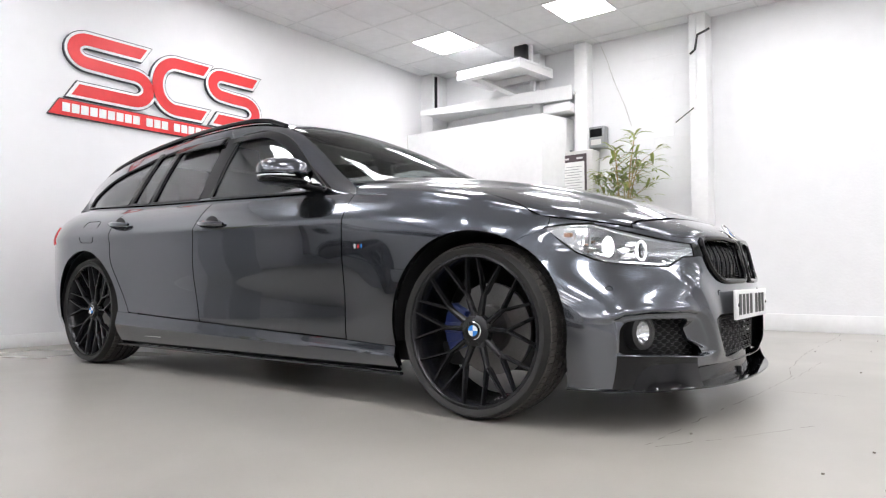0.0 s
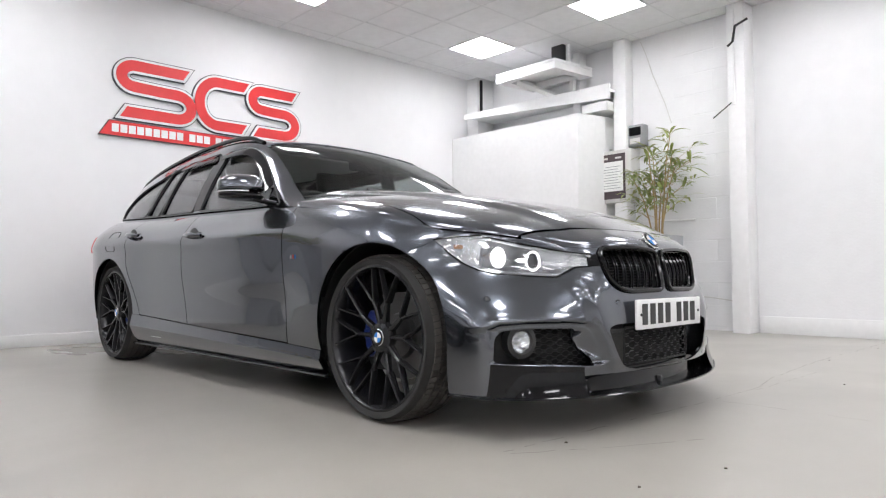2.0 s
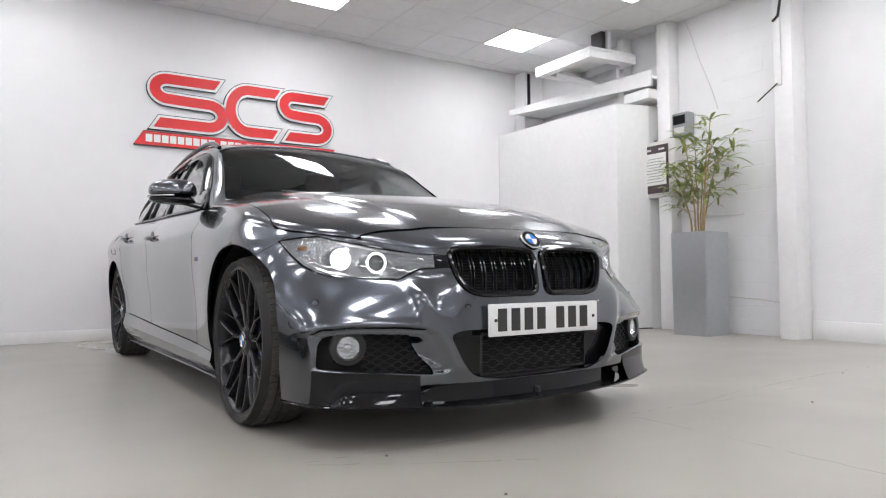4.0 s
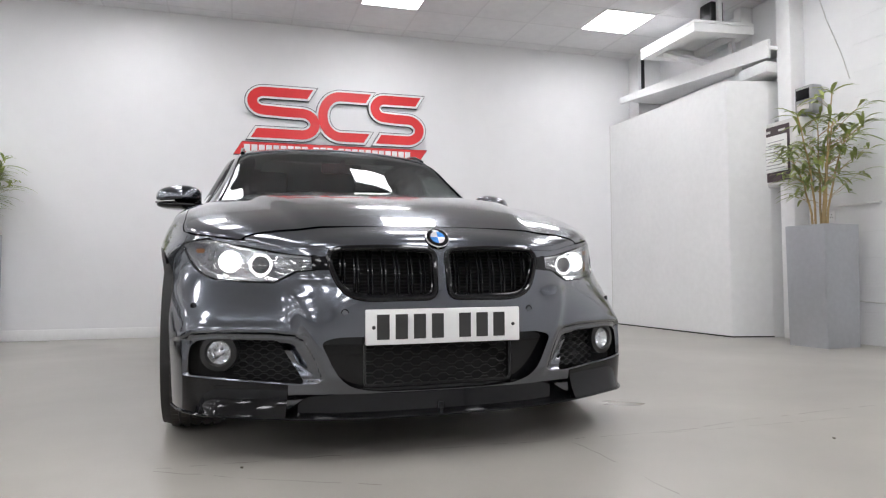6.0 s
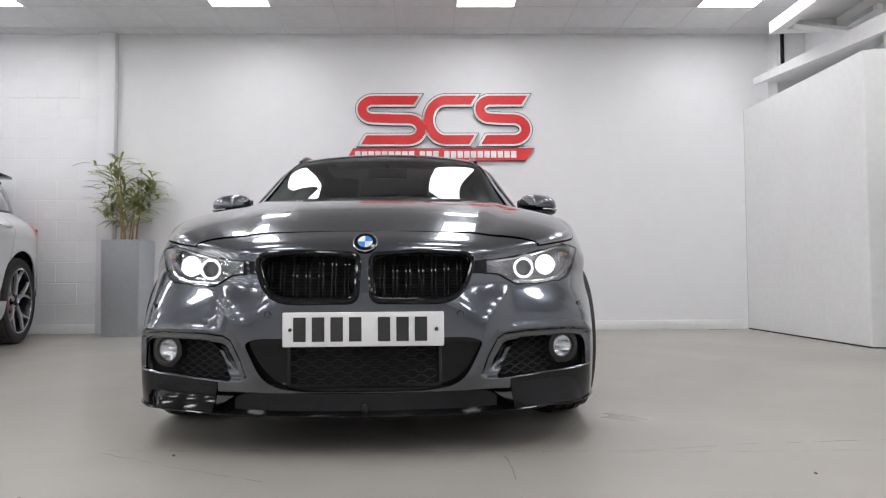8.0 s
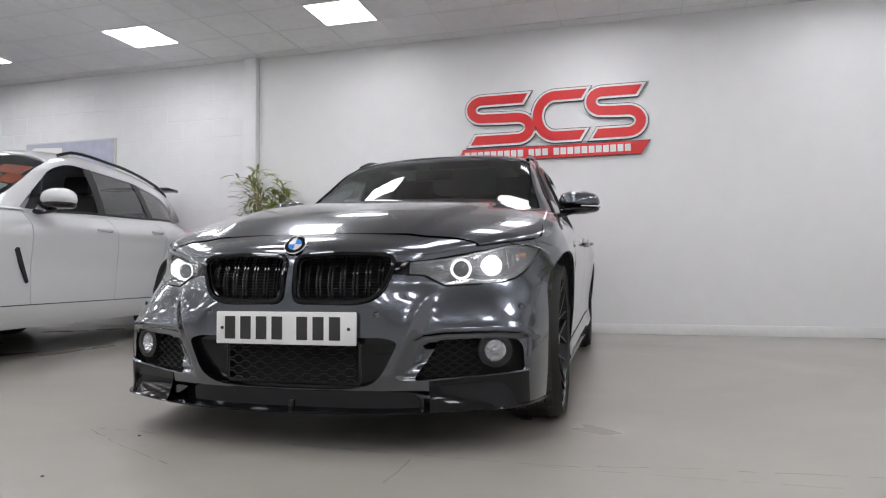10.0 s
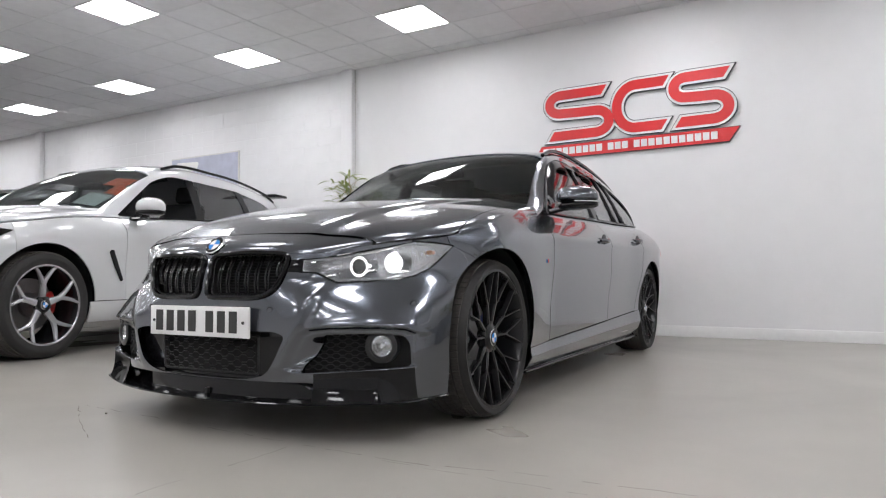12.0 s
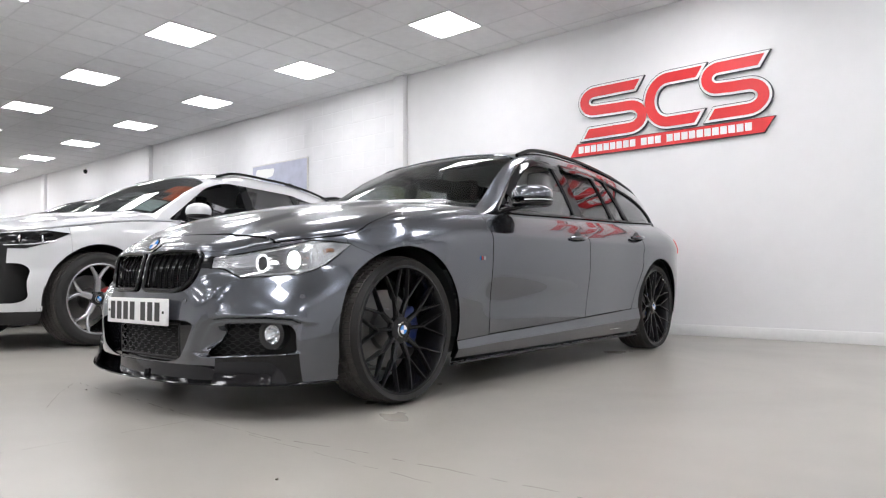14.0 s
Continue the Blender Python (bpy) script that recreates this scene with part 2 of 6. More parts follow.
def rounded(polygon, r, n=5):
    """The polygon with its corners rounded to about r (or one r for each corner)."""
    out = []
    for i, p in enumerate(polygon):
        p = Vector(p)
        a, b = Vector(polygon[i - 1]), Vector(polygon[(i + 1) % len(polygon)])
        q = r[i] if isinstance(r, (list, tuple)) else r
        ta, tb = min(q, (a - p).length * 0.48), min(q, (b - p).length * 0.48)
        s, e = p + (a - p).normalized() * ta, p + (b - p).normalized() * tb
        out += [tuple((1 - t) ** 2 * s + 2 * t * (1 - t) * p + t * t * e) for t in np.linspace(0, 1, n)]
    return out


def grid_mesh(name, P, thick=0.0, inside=None):
    """A mesh over a grid of points; with a thickness it is a closed shell. Faces look away from the point inside."""
    P = np.asarray(P, float)
    n, k = P.shape[:2]
    du, dv = np.gradient(P, axis=0), np.gradient(P, axis=1)
    N = np.cross(du, dv)
    N /= np.linalg.norm(N, axis=-1, keepdims=True) + 1e-12
    away = P - np.array(inside if inside is not None else P.mean((0, 1)))
    flip = (N * away).sum() < 0
    if flip:
        N = -N
    idx = np.arange(n * k).reshape(n, k)
    q = np.stack([idx[:-1, :-1], idx[1:, :-1], idx[1:, 1:], idx[:-1, 1:]], -1).reshape(-1, 4)
    q = q[:, ::-1] if flip else q
    V, F = P.reshape(-1, 3), q.tolist()
    if thick:
        V = np.concatenate([V, (P - N * thick).reshape(-1, 3)])
        F = F + (q[:, ::-1] + n * k).tolist()
        ring = np.concatenate([idx[:, 0], idx[-1, 1:], idx[::-1, -1][1:], idx[0, ::-1][1:-1]])
        nxt = np.roll(ring, -1)
        side = np.stack([ring, nxt, nxt + n * k, ring + n * k], -1)
        F += (side[:, ::-1] if not flip else side).tolist()
    me = bpy.data.meshes.new(name)
    me.from_pydata(V.tolist(), [], F)
    bm = bmesh.new()
    bm.from_mesh(me)
    bmesh.ops.remove_doubles(bm, verts=bm.verts, dist=1e-5)
    if thick:
        bmesh.ops.recalc_face_normals(bm, faces=bm.faces)
    bm.to_mesh(me)
    bm.free()
    return me


def carve(me, cutters, keep=False, skin=None):
    """The mesh less the cutters (bmeshes), or what lies inside them; its shading keeps to the uncut surface."""
    from mathutils.bvhtree import BVHTree
    ref = bmesh.new()
    ref.from_mesh(skin or me)
    ref.normal_update()
    ref.faces.ensure_lookup_table()
    tree = BVHTree.FromBMesh(ref)
    ob = new("blank", me)
    for c in cutters:
        cm = bpy.data.meshes.new("cutter")
        c.to_mesh(cm)
        c.free()
        co = new("cutter", cm)
        before = sum(p.area for p in ob.data.polygons)
        # a cut that swallows the shell is tried again a hair aside
        for k in range(6):
            co.location = (0.0, 0.00037 * k, 0.00029 * k)
            mod = ob.modifiers.new("cut", "BOOLEAN")
            mod.operation, mod.object, mod.solver = "INTERSECT" if keep else "DIFFERENCE", co, "EXACT" if k < 4 else "FAST"
            bpy.context.view_layer.update()
            done = bpy.data.meshes.new_from_object(ob.evaluated_get(bpy.context.evaluated_depsgraph_get()))
            ob.modifiers.clear()
            after = sum(p.area for p in done.polygons)
            if keep or 0.6 * before < after < 1.02 * before:
                break
            print("cut again", me.name, k, round(before, 3), round(after, 3))
        ob.data = done
        bpy.data.objects.remove(co)
    out = ob.data
    bpy.data.objects.remove(ob)
    normals = [(0, 0, 1)] * len(out.loops)
    co = [v.co for v in out.vertices]
    for p in out.polygons:
        p.use_smooth = True
        for li in p.loop_indices:
            v = co[out.loops[li].vertex_index]
            _, _, fi, dist = tree.find_nearest(v)
            n = p.normal
            if fi is not None and dist < 0.003:
                f = ref.faces[fi]
                if f.normal.dot(n) > 0.8:
                    ws = [1 / ((q.co - v).length + 1e-5) for q in f.verts]
                    n = sum((q.normal * w for q, w in zip(f.verts, ws)), Vector()).normalized()
                    if n.dot(p.normal) < 0.7:
                        n = p.normal
            normals[li] = n
    out.normals_split_custom_set(normals)
    ref.free()
    return out


# ---- the showroom ----
WX, WY, SX, EX, CZ = -5.62, 7.06, -26.0, 7.5, 3.185


def structure(name, bm, mat, label):
    return tagged(part(name, bm, mat), label, "", "", "structure")


structure("floor", boxed((WX - 0.3, SX, -0.2), (EX, WY + 0.3, 0)), M_FLOOR, "pale grey painted concrete showroom floor")
structure("wall_west", boxed((WX - 0.3, SX, 0), (WX, WY, CZ + 0.3)), M_WALL, "white painted back wall that carries the sign")
structure("wall_north", boxed((WX - 0.3, WY, 0), (EX, WY + 0.3, CZ + 0.3)), M_BLOCK, "white painted brick side wall")
# south and east walls are out of view, added for bounced light and reflections
structure("wall_south", boxed((WX - 0.3, SX - 0.3, 0), (EX, SX, CZ + 0.3)), M_WALL, "unseen white end wall added to close the room")
structure("wall_east", boxed((EX, SX - 0.3, 0), (EX + 0.3, WY + 0.3, CZ + 0.3)), M_WALL, "unseen white wall added behind the camera for bounce and reflections")

# suspended ceiling with its tiles, grid and light panels
TX, TY = 0.557, 0.586
PX = [-4.60 + 1.67 * k for k in range(7)]
PY = [5.97 - 2.345 * k for k in range(13)]
bm = boxed((WX - 0.3, SX - 0.3, CZ + 0.004), (EX + 0.3, WY + 0.3, CZ + 0.1))
structure("ceiling", bm, M_CEIL, "grey tiled suspended ceiling")
bm = bmesh.new()
x = PX[0] - TX / 2 - TX
while x < EX:
    box(bm, (x - 0.008, SX, CZ + 0.001), (x + 0.008, WY, CZ + 0.0038))
    x += TX
y = PY[0] + TY / 2 + TY
while y > SX:
    box(bm, (WX, y - 0.008, CZ + 0.0006), (EX, y + 0.008, CZ + 0.0036))
    y -= TY
structure("ceiling_grid", bm, M_GRID, "white metal grid of the suspended ceiling")
first = None
for px in PX:
    for py in PY:
        if first is None:
            first = thing("ceiling_light", "square white panel lamp set flush in the ceiling", "ceiling light", pose(px, py, CZ), "ceiling lights")
            part("diffuser", boxed((-0.262, -0.272, 0.0), (0.262, 0.272, 0.003)), M_PANEL, first)
            bm = bmesh.new()
            for lo, hi in (((-0.276, -0.286, -0.004), (-0.262, 0.286, 0.0035)), ((0.262, -0.286, -0.004), (0.276, 0.286, 0.0035)),
                           ((-0.262, -0.286, -0.004), (0.262, -0.272, 0.0035)), ((-0.262, 0.272, -0.004), (0.262, 0.286, 0.0035))):
                box(bm, lo, hi)
            part("frame", bm, M_GRID, first)
        else:
            copy_thing(first, pose(px, py, CZ))


# ---- cars: the shape of a body ----
class Body:
    """A car's outer surfaces in its own frame: x ahead from the front axle, y to its left, z up. side(): flanks, nose and tail,
    from the sill to the shoulder. top(): bonnet and nose. roof(): glasshouse."""

    def __init__(self, **k):
        self.base, self.nose, self.width, self.shoulder = k["base"], k["nose"], k["width"], k["shoulder"]
        self.centre, self.belt_in, self.rail_y, self.rail_z, self.crown = k["centre"], k["belt_in"], k["rail_y"], k["rail_z"], k["crown"]
        self.tail, self.flare, self.n, self.m = k["tail"], k["flare"], k.get("n", 2.2), k.get("m", 2.6)
        if "levels" in k:
            self.xs = spline(*[(z, [p[0] for p in row] + [0.0]) for z, row in k["levels"]])
            self.ys = spline(*[(z, [p[1] for p in row]) for z, row in k["levels"]])
        self.crease, self.crease_h, self.swage = k["crease"], k.get("crease_h", 0.012), k["swage"]

    def half(self, x, z):
        """Half the width at x and z, with arches, swage line and the turn-in under the belt."""
        x, z = np.asarray(x, float), np.asarray(z, float)
        w = self.width(z)
        for xw in (0.0, -self.base):
            w = w + self.flare * np.exp(-(np.abs((x - xw) / 0.48) ** 3)) * smooth(0.05, 0.3, z)
        zs = self.shoulder(x)
        w = w - self.belt_in(x) * np.clip((z - (zs - 0.17)) / 0.17, 0, 1.2) ** 2
        door = smooth(-0.35, -0.7, x) * smooth(-self.base - 0.1, -self.base + 0.5, x)
        w = w - 0.015 * door * np.exp(-(((z - self.swage + 0.33) / 0.13) ** 2))
        w = w + 0.010 * smooth(-0.3, -0.9, x) * np.exp(-(np.abs((z - self.swage) / 0.030) ** 1.5))
        return w

    def side(self, s, z):
        """s: 0 the nose's middle, 1 abeam of the front axle, then one more for each metre back; 1 + base + 0.15 to that plus 1 is the tail's corner."""
        s, z = np.broadcast_arrays(np.asarray(s, float), np.asarray(z, float))
        end = 1 + self.base + 0.15
        th = np.clip(s, 0, 1) * np.pi / 2
        x0 = self.nose(z)
        n, m = self.powers(z)
        x = np.where(s < 1, x0 * np.cos(th) ** (2 / n), -(s - 1))
        y = np.where(s < 1, self.half(np.minimum(x, 0.35), z) * np.sin(th) ** (2 / m), self.half(x, z))
        tt = np.clip(s - end, 0, 1) * np.pi / 2
        xe = -(self.base + 0.15)
        back = s > end
        x = np.where(back, xe + (self.tail(z) - xe) * np.sin(tt) ** (2 / 2.2), x)
        y = np.where(back, self.half(np.full_like(z, xe), z) * np.cos(tt) ** (2 / 2.6), y)
        return np.stack([x, y, z], -1)

    def powers(self, z):
        """How square the nose is in plan: squarer low down."""
        k = smooth(0.64, 0.50, z)
        return self.n + 0.7 * k, self.m - 0.4 * k

    def s_of(self, x, z):
        """The s at which side() reaches x."""
        x0 = self.nose(z)
        return np.where(np.asarray(x) > 0, np.arccos(np.clip(np.asarray(x) / x0, 0, 1) ** (self.powers(z)[0] / 2)) * 2 / np.pi, 1 - np.asarray(x))

    def front_x(self, y, z):
        """How far ahead the nose reaches at y and z."""
        n, m = self.powers(z)
        w = self.half(np.full_like(np.asarray(z, float), 0.3), z)
        th = np.arcsin(np.clip(np.abs(y) / w, 0, 1) ** (m / 2))
        return self.nose(z) * np.cos(th) ** (2 / n)

    def edge(self, s):
        """The line where flank and bonnet or glasshouse meet."""
        s = np.asarray(s, float)
        z = np.full_like(s, 0.7)
        for _ in range(6):
            z = self.shoulder(self.side(s, z)[..., 0])
        return self.side(s, z)

    def top(self, s, q):
        """Bonnet and nose: s as in side(), q from -1 to 1 across."""
        s, q = np.broadcast_arrays(np.asarray(s, float), np.asarray(q, float))
        e = self.edge(s)
        x, w, ze = e[..., 0], e[..., 1], e[..., 2]
        rise = np.maximum(self.centre(x) - ze, 0)
        z = ze + rise * np.sqrt(np.clip(1 - np.abs(q) ** 2.3, 0, 1))
        y = q * w
        yc = self.crease(x)
        z = z + self.crease_h * smooth(yc + 0.05, yc - 0.03, np.abs(y)) * smooth(0.72, 0.4, x)
        return np.stack([x, y, z], -1)

    def roof(self, x, v):
        """Glasshouse: v from 0 at the belt to 1 at the roof's middle (0.5: the rail), on the left side."""
        x, v = np.broadcast_arrays(np.asarray(x, float), np.asarray(v, float))
        e = self.edge(np.where(x > -0.0, self.s_of(x, 0.7), 1 - x))
        yb, zb = e[..., 1] - 0.012, e[..., 2] - 0.006
        yr, zr, zc = self.rail_y(x), self.rail_z(x), self.crown(x)

        def at(v):
            a = np.clip(v / 0.5, 0, 1)
            b = np.clip((v - 0.5) / 0.5, 0, 1)
            ya = yb + (yr - yb) * a + 0.022 * np.sin(np.pi * a)
            za = zb + (zr - zb) * a
            yy = np.where(v < 0.5, ya, yr * (1 - b))
            zz = np.where(v < 0.5, za, zr + (zc - zr) * (1 - (1 - b) ** 2.2))
            return yy, zz

        ys, zs = zip(*[at(np.clip(v + d, 0, 1)) for d in np.linspace(-0.05, 0.05, 7)])
        k = smooth(0, 0.06, v) * smooth(1, 0.94, v)
        y0, z0 = at(v)
        return np.stack([x, y0 + (np.mean(ys, 0) - y0) * k, z0 + (np.mean(zs, 0) - z0) * k], -1)


class PlannedNose(Body):
    """A body whose nose follows plan curves: at each height a row of (x, y) stations from the middle to the wheel."""
    STATIONS = np.array([0.0, 0.15, 0.28, 0.40, 0.53, 0.64, 0.74, 0.86, 1.0])

    def stations(self, s, z):
        s, z = np.broadcast_arrays(np.clip(np.asarray(s, float), 0, 1), np.asarray(z, float))
        X = self.xs(z)
        Y = np.concatenate([self.ys(z), self.half(np.zeros_like(z), z)[..., None]], -1)
        t = self.STATIONS
        out = []
        for V, m0, m1 in ((X, 0.0, -0.9), (Y, None, 0.0)):
            d = np.diff(V, axis=-1) / np.diff(t)
            m = np.concatenate([d[..., :1], (d[..., 1:] * np.diff(t)[:-1] + d[..., :-1] * np.diff(t)[1:]) / (np.diff(t)[1:] + np.diff(t)[:-1]), d[..., -1:]], -1)
            if m0 is not None:
                m[..., 0] = m0
            m[..., -1] = m1
            k = np.clip(np.searchsorted(t, s, side="right") - 1, 0, len(t) - 2)
            h = t[k + 1] - t[k]
            f = (s - t[k]) / h
            at = lambda A, i: np.take_along_axis(A, i[..., None], -1)[..., 0]
            out.append((1 + 2 * f) * (1 - f) ** 2 * at(V, k) + f * (1 - f) ** 2 * h * at(m, k) + f * f * (3 - 2 * f) * at(V, k + 1) + f * f * (f - 1) * h * at(m, k + 1))
        return out

    def fair(self):
        """Lays the plan curves out on a fine grid and fairs them both ways, so that highlights run smoothly."""
        self.gs, self.gz = np.linspace(-0.25, 1.25, 301), np.linspace(0.06, 0.98, 185)
        s, z = np.meshgrid(self.gs, self.gz, indexing="ij")
        x, y = self.stations(np.abs(s), z)
        x = np.where(s > 1, -(s - 1), x)
        y = np.where(s > 1, self.half(-(s - 1), z), y) * np.where(s < 0, -1, 1)
        grids = []
        for V in (x, y):
            W = V
            for axis, reach in ((0, 9), (1, 4)):
                kernel = np.exp(-0.5 * (np.arange(-3 * reach, 3 * reach + 1) / reach) ** 2)
                kernel /= kernel.sum()
                pad = [(3 * reach, 3 * reach) if k == axis else (0, 0) for k in (0, 1)]
                W = np.apply_along_axis(lambda r: np.convolve(r, kernel, "valid"), axis, np.pad(W, pad, mode="reflect", reflect_type="odd"))
            end = int(np.argmin(np.abs(self.gs - 1)))
            W = W + (V[end] - W[end])[None, :] * smooth(0.55, 1.0, self.gs)[:, None]
            grids.append(W)
        self.grids = grids

    def plan(self, s, z):
        s, z = np.broadcast_arrays(np.clip(np.asarray(s, float), 0, 1), np.asarray(z, float))
        i = np.clip((s - self.gs[0]) / (self.gs[1] - self.gs[0]), 0, len(self.gs) - 1.001)
        j = np.clip((z - self.gz[0]) / (self.gz[1] - self.gz[0]), 0, len(self.gz) - 1.001)
        a, b = i.astype(int), j.astype(int)
        f, g = i - a, j - b
        return [(V[a, b] * (1 - f) + V[a + 1, b] * f) * (1 - g) + (V[a, b + 1] * (1 - f) + V[a + 1, b + 1] * f) * g for V in self.grids]

    def side(self, s, z):
        s, z = np.broadcast_arrays(np.asarray(s, float), np.asarray(z, float))
        P = Body.side(self, np.maximum(s, 1.0), z)
        x, y = self.plan(s, z)
        P[..., 0] = np.where(s < 1, x, P[..., 0])
        P[..., 1] = np.where(s < 1, y, P[..., 1])
        return P

    def solve(self, which, value, z):
        """The s at which the plan reaches an x (which 0, falling) or a y (which 1, rising)."""
        value, z = np.broadcast_arrays(np.asarray(value, float), np.asarray(z, float))
        lo, hi = np.zeros(value.shape), np.ones(value.shape)
        for _ in range(22):
            mid = (lo + hi) / 2
            v = self.plan(mid, z)[which]
            short = v > value if which == 0 else v < value
            lo, hi = np.where(short, mid, lo), np.where(short, hi, mid)
        return (lo + hi) / 2

    def s_of(self, x, z):
        x = np.asarray(x, float)
        return np.where(x > 0, self.solve(0, np.maximum(x, 0), z), 1 - x)

    def front_x(self, y, z):
        return self.plan(self.solve(1, np.abs(y), z), z)[0]


def mirrored(P):
    return P * np.array([1, -1, 1])


def flank(body, s0, s1, z0, z1, ns, nz):
    """A patch of the flank between two s limits (functions of the height fraction) and two z limits (functions of x)."""
    b = np.linspace(0, 1, nz)[None, :]
    a = np.linspace(0, 1, ns)[:, None]
    s = s0(b) + (s1(b) - s0(b)) * a
    z = 0.3 + 0.4 * b + 0 * s
    for _ in range(6):
        x = body.side(s, z)[..., 0]
        z = z0(x) + (z1(x) - z0(x)) * b
        s = s0(b) + (s1(b) - s0(b)) * a
    return body.side(s, z)


def wheel(parent, x, y, r, width, mats, spokes, name="wheel", steer=0.0, caliper=None, turn=0.0):
    """A wheel whose outer face looks along +y (or -y where y is negative): tyre, rim, spokes, disc and caliper."""
    rim_m, face_m, cal_m = mats
    sgn = 1 if y > 0 else -1
    w = new(name)
    w.parent = parent
    w.matrix_basis = pose(x, y, r, 0, 0, (0 if sgn > 0 else 180) + steer)
    rr = spokes["rim"]
    h = width / 2
    bm = bmesh.new()
    t = r - 0.008
    g = r - rr
    half = [(rr - 0.012, h - 0.03), (rr + 0.004, h - 0.003), (rr + 0.3 * g, h), (rr + 0.38 * g, h + 0.003), (rr + 0.55 * g, h + 0.004), (r - 0.017, h - 0.010), (t, h - 0.03)]
    lathe(bm, [(a, -b) for a, b in half] + half[::-1], 96)
    tyre = part("tyre", bm, M_RUBBER, w)
    bm = bmesh.new()
    count, ribs = 80, 5
    for k in range(count):
        for j in range(ribs):
            half = (h - 0.022) / ribs
            yc = -h + 0.022 + half * (2 * j + 1)
            a0 = (k + 0.5 * (j % 2)) * math.tau / count
            lift = 0.0 if 0 < j < ribs - 1 else -0.004
            ring = []
            for a, yy, rad in [(a0, -1, 0), (a0 + 0.066, -1, 0), (a0 + 0.076, 1, 0), (a0 + 0.010, 1, 0)]:
                drop = lift if (yy * (j - 2) > 0) else 0.0
                ring.append(((r + drop) * math.cos(a), yc + yy * (half - 0.0045), (r + drop) * math.sin(a)))
            top = [bm.verts.new(p) for p in ring]
            low = [bm.verts.new((p[0] * 0.96, p[1], p[2] * 0.96)) for p in ring]
            bm.faces.new(top)
            for i in range(4):
                bm.faces.new((top[i], low[i], low[(i + 1) % 4], top[(i + 1) % 4]))
    bmesh.ops.recalc_face_normals(bm, faces=bm.faces)
    part("tread", bm, M_TREAD, tyre)
    bm = lathe(bmesh.new(), [(rr + 0.004, h - 0.006), (rr - 0.008, h - 0.004), (rr - 0.014, h - 0.012), (rr - 0.022, h - 0.05), (rr - 0.03, -h + 0.02), (rr + 0.004, -h + 0.01),
                             (rr + 0.004, -h + 0.02), (rr - 0.02, -h + 0.04), (rr - 0.012, h - 0.05)], 96)
    part("rim", bm, rim_m, w)
    if face_m != rim_m:
        part("rim_edge", lathe(bmesh.new(), [(rr + 0.003, h - 0.005), (rr - 0.006, h - 0.003), (rr - 0.012, h - 0.008), (rr - 0.006, h - 0.012)], 72), face_m, w)
    # spokes: each a stem that forks into two bowed branches
    arm = bmesh.new()
    yo, n = h - 0.006, spokes["count"]

    def blade(pts, w0, w1):
        secs = []
        for i, (rad, ang, yy) in enumerate(pts):
            f = i / (len(pts) - 1)
            wd = w0 + (w1 - w0) * f
            c, s_ = math.cos(ang), math.sin(ang)
            tang = Vector((-s_, 0, c))
            mid = Vector((rad * c, yy, rad * s_))
            dep = 0.030 - 0.010 * f
            secs.append([arm.verts.new(mid + tang * a + Vector((0, b, 0))) for a, b in ((-wd, -dep), (-wd, -0.006), (-wd * 0.45, 0), (wd * 0.45, 0), (wd, -0.006), (wd, -dep))])
        for a, b in zip(secs, secs[1:]):
            for k in range(6):
                arm.faces.new((a[k], a[(k + 1) % 6], b[(k + 1) % 6], b[k]))
        arm.faces.new(secs[0])
        arm.faces.new(secs[-1][::-1])

    fork, spread, bow, lean = spokes["fork"], spokes["spread"], spokes["bow"], spokes.get("lean", 0.0)
    dish = lambda rad: yo - 0.012 - 0.022 * max(0, 1 - rad / rr) ** 1.2
    for k in range(n):
        # where the stems stand in pairs, each leans off its even place
        a0 = k * math.tau / n + turn
        off = lean * (1 if k % 2 else -1)
        stem = [(rad, a0 + off * (1.0 + 1.1 * (1 - f)), dish(rad)) for f, rad in zip(np.linspace(0, 1, 6), np.linspace(0.035, fork + 0.012, 6))]
        blade(stem, spokes["wide"] * 1.6, spokes["wide"] * 1.15)
        for sg in (-1, 1):
            pts = []
            for f in np.linspace(0, 1, 9):
                rad = fork + (rr - 0.008 - fork) * f
                pts.append((rad, a0 + off + sg * spread * (f ** bow), dish(rad) + 0.01 * f))
            blade(pts, spokes["wide"], spokes["wide"] * 0.72)
    bmesh.ops.recalc_face_normals(arm, faces=arm.faces)
    part("spokes", arm, face_m, w)
    bm = lathe(bmesh.new(), [(0.0005, yo - 0.02), (0.036, yo - 0.02), (0.044, yo - 0.024), (0.058, yo - 0.030), (0.064, yo - 0.05), (0.05, yo - 0.07), (0.0005, yo - 0.07)], 40)
    part("hub", bm, rim_m, w)
    for k in range(5):
        a = k * math.tau / 5 + turn + math.pi / n
        bm = lathe(bmesh.new(), [(0.0005, yo - 0.028), (0.009, yo - 0.028), (0.011, yo - 0.036), (0.0005, yo - 0.036)], 10, Matrix.Translation((0.058 * math.cos(a), 0, 0.058 * math.sin(a))))
        part("wheel_bolt", bm, M_DARK, w)
    cap = roundel(w, 0.033, Matrix.Translation((0, yo - 0.019, 0)) @ pose(0, 0, 0, -90), "hub_cap")
    bm = lathe(bmesh.new(), [(0.09, -0.03), (0.172 if r < 0.36 else 0.19, -0.03), (0.172 if r < 0.36 else 0.19, -0.055), (0.09, -0.055)], 64)
    lathe(bm, [(0.0005, -0.01), (0.085, -0.01), (0.092, -0.03), (0.0005, -0.03)], 40)
    part("brake_disc", bm, M_STEEL, w)
    ca = math.pi if caliper is None else caliper
    bm = bmesh.new()
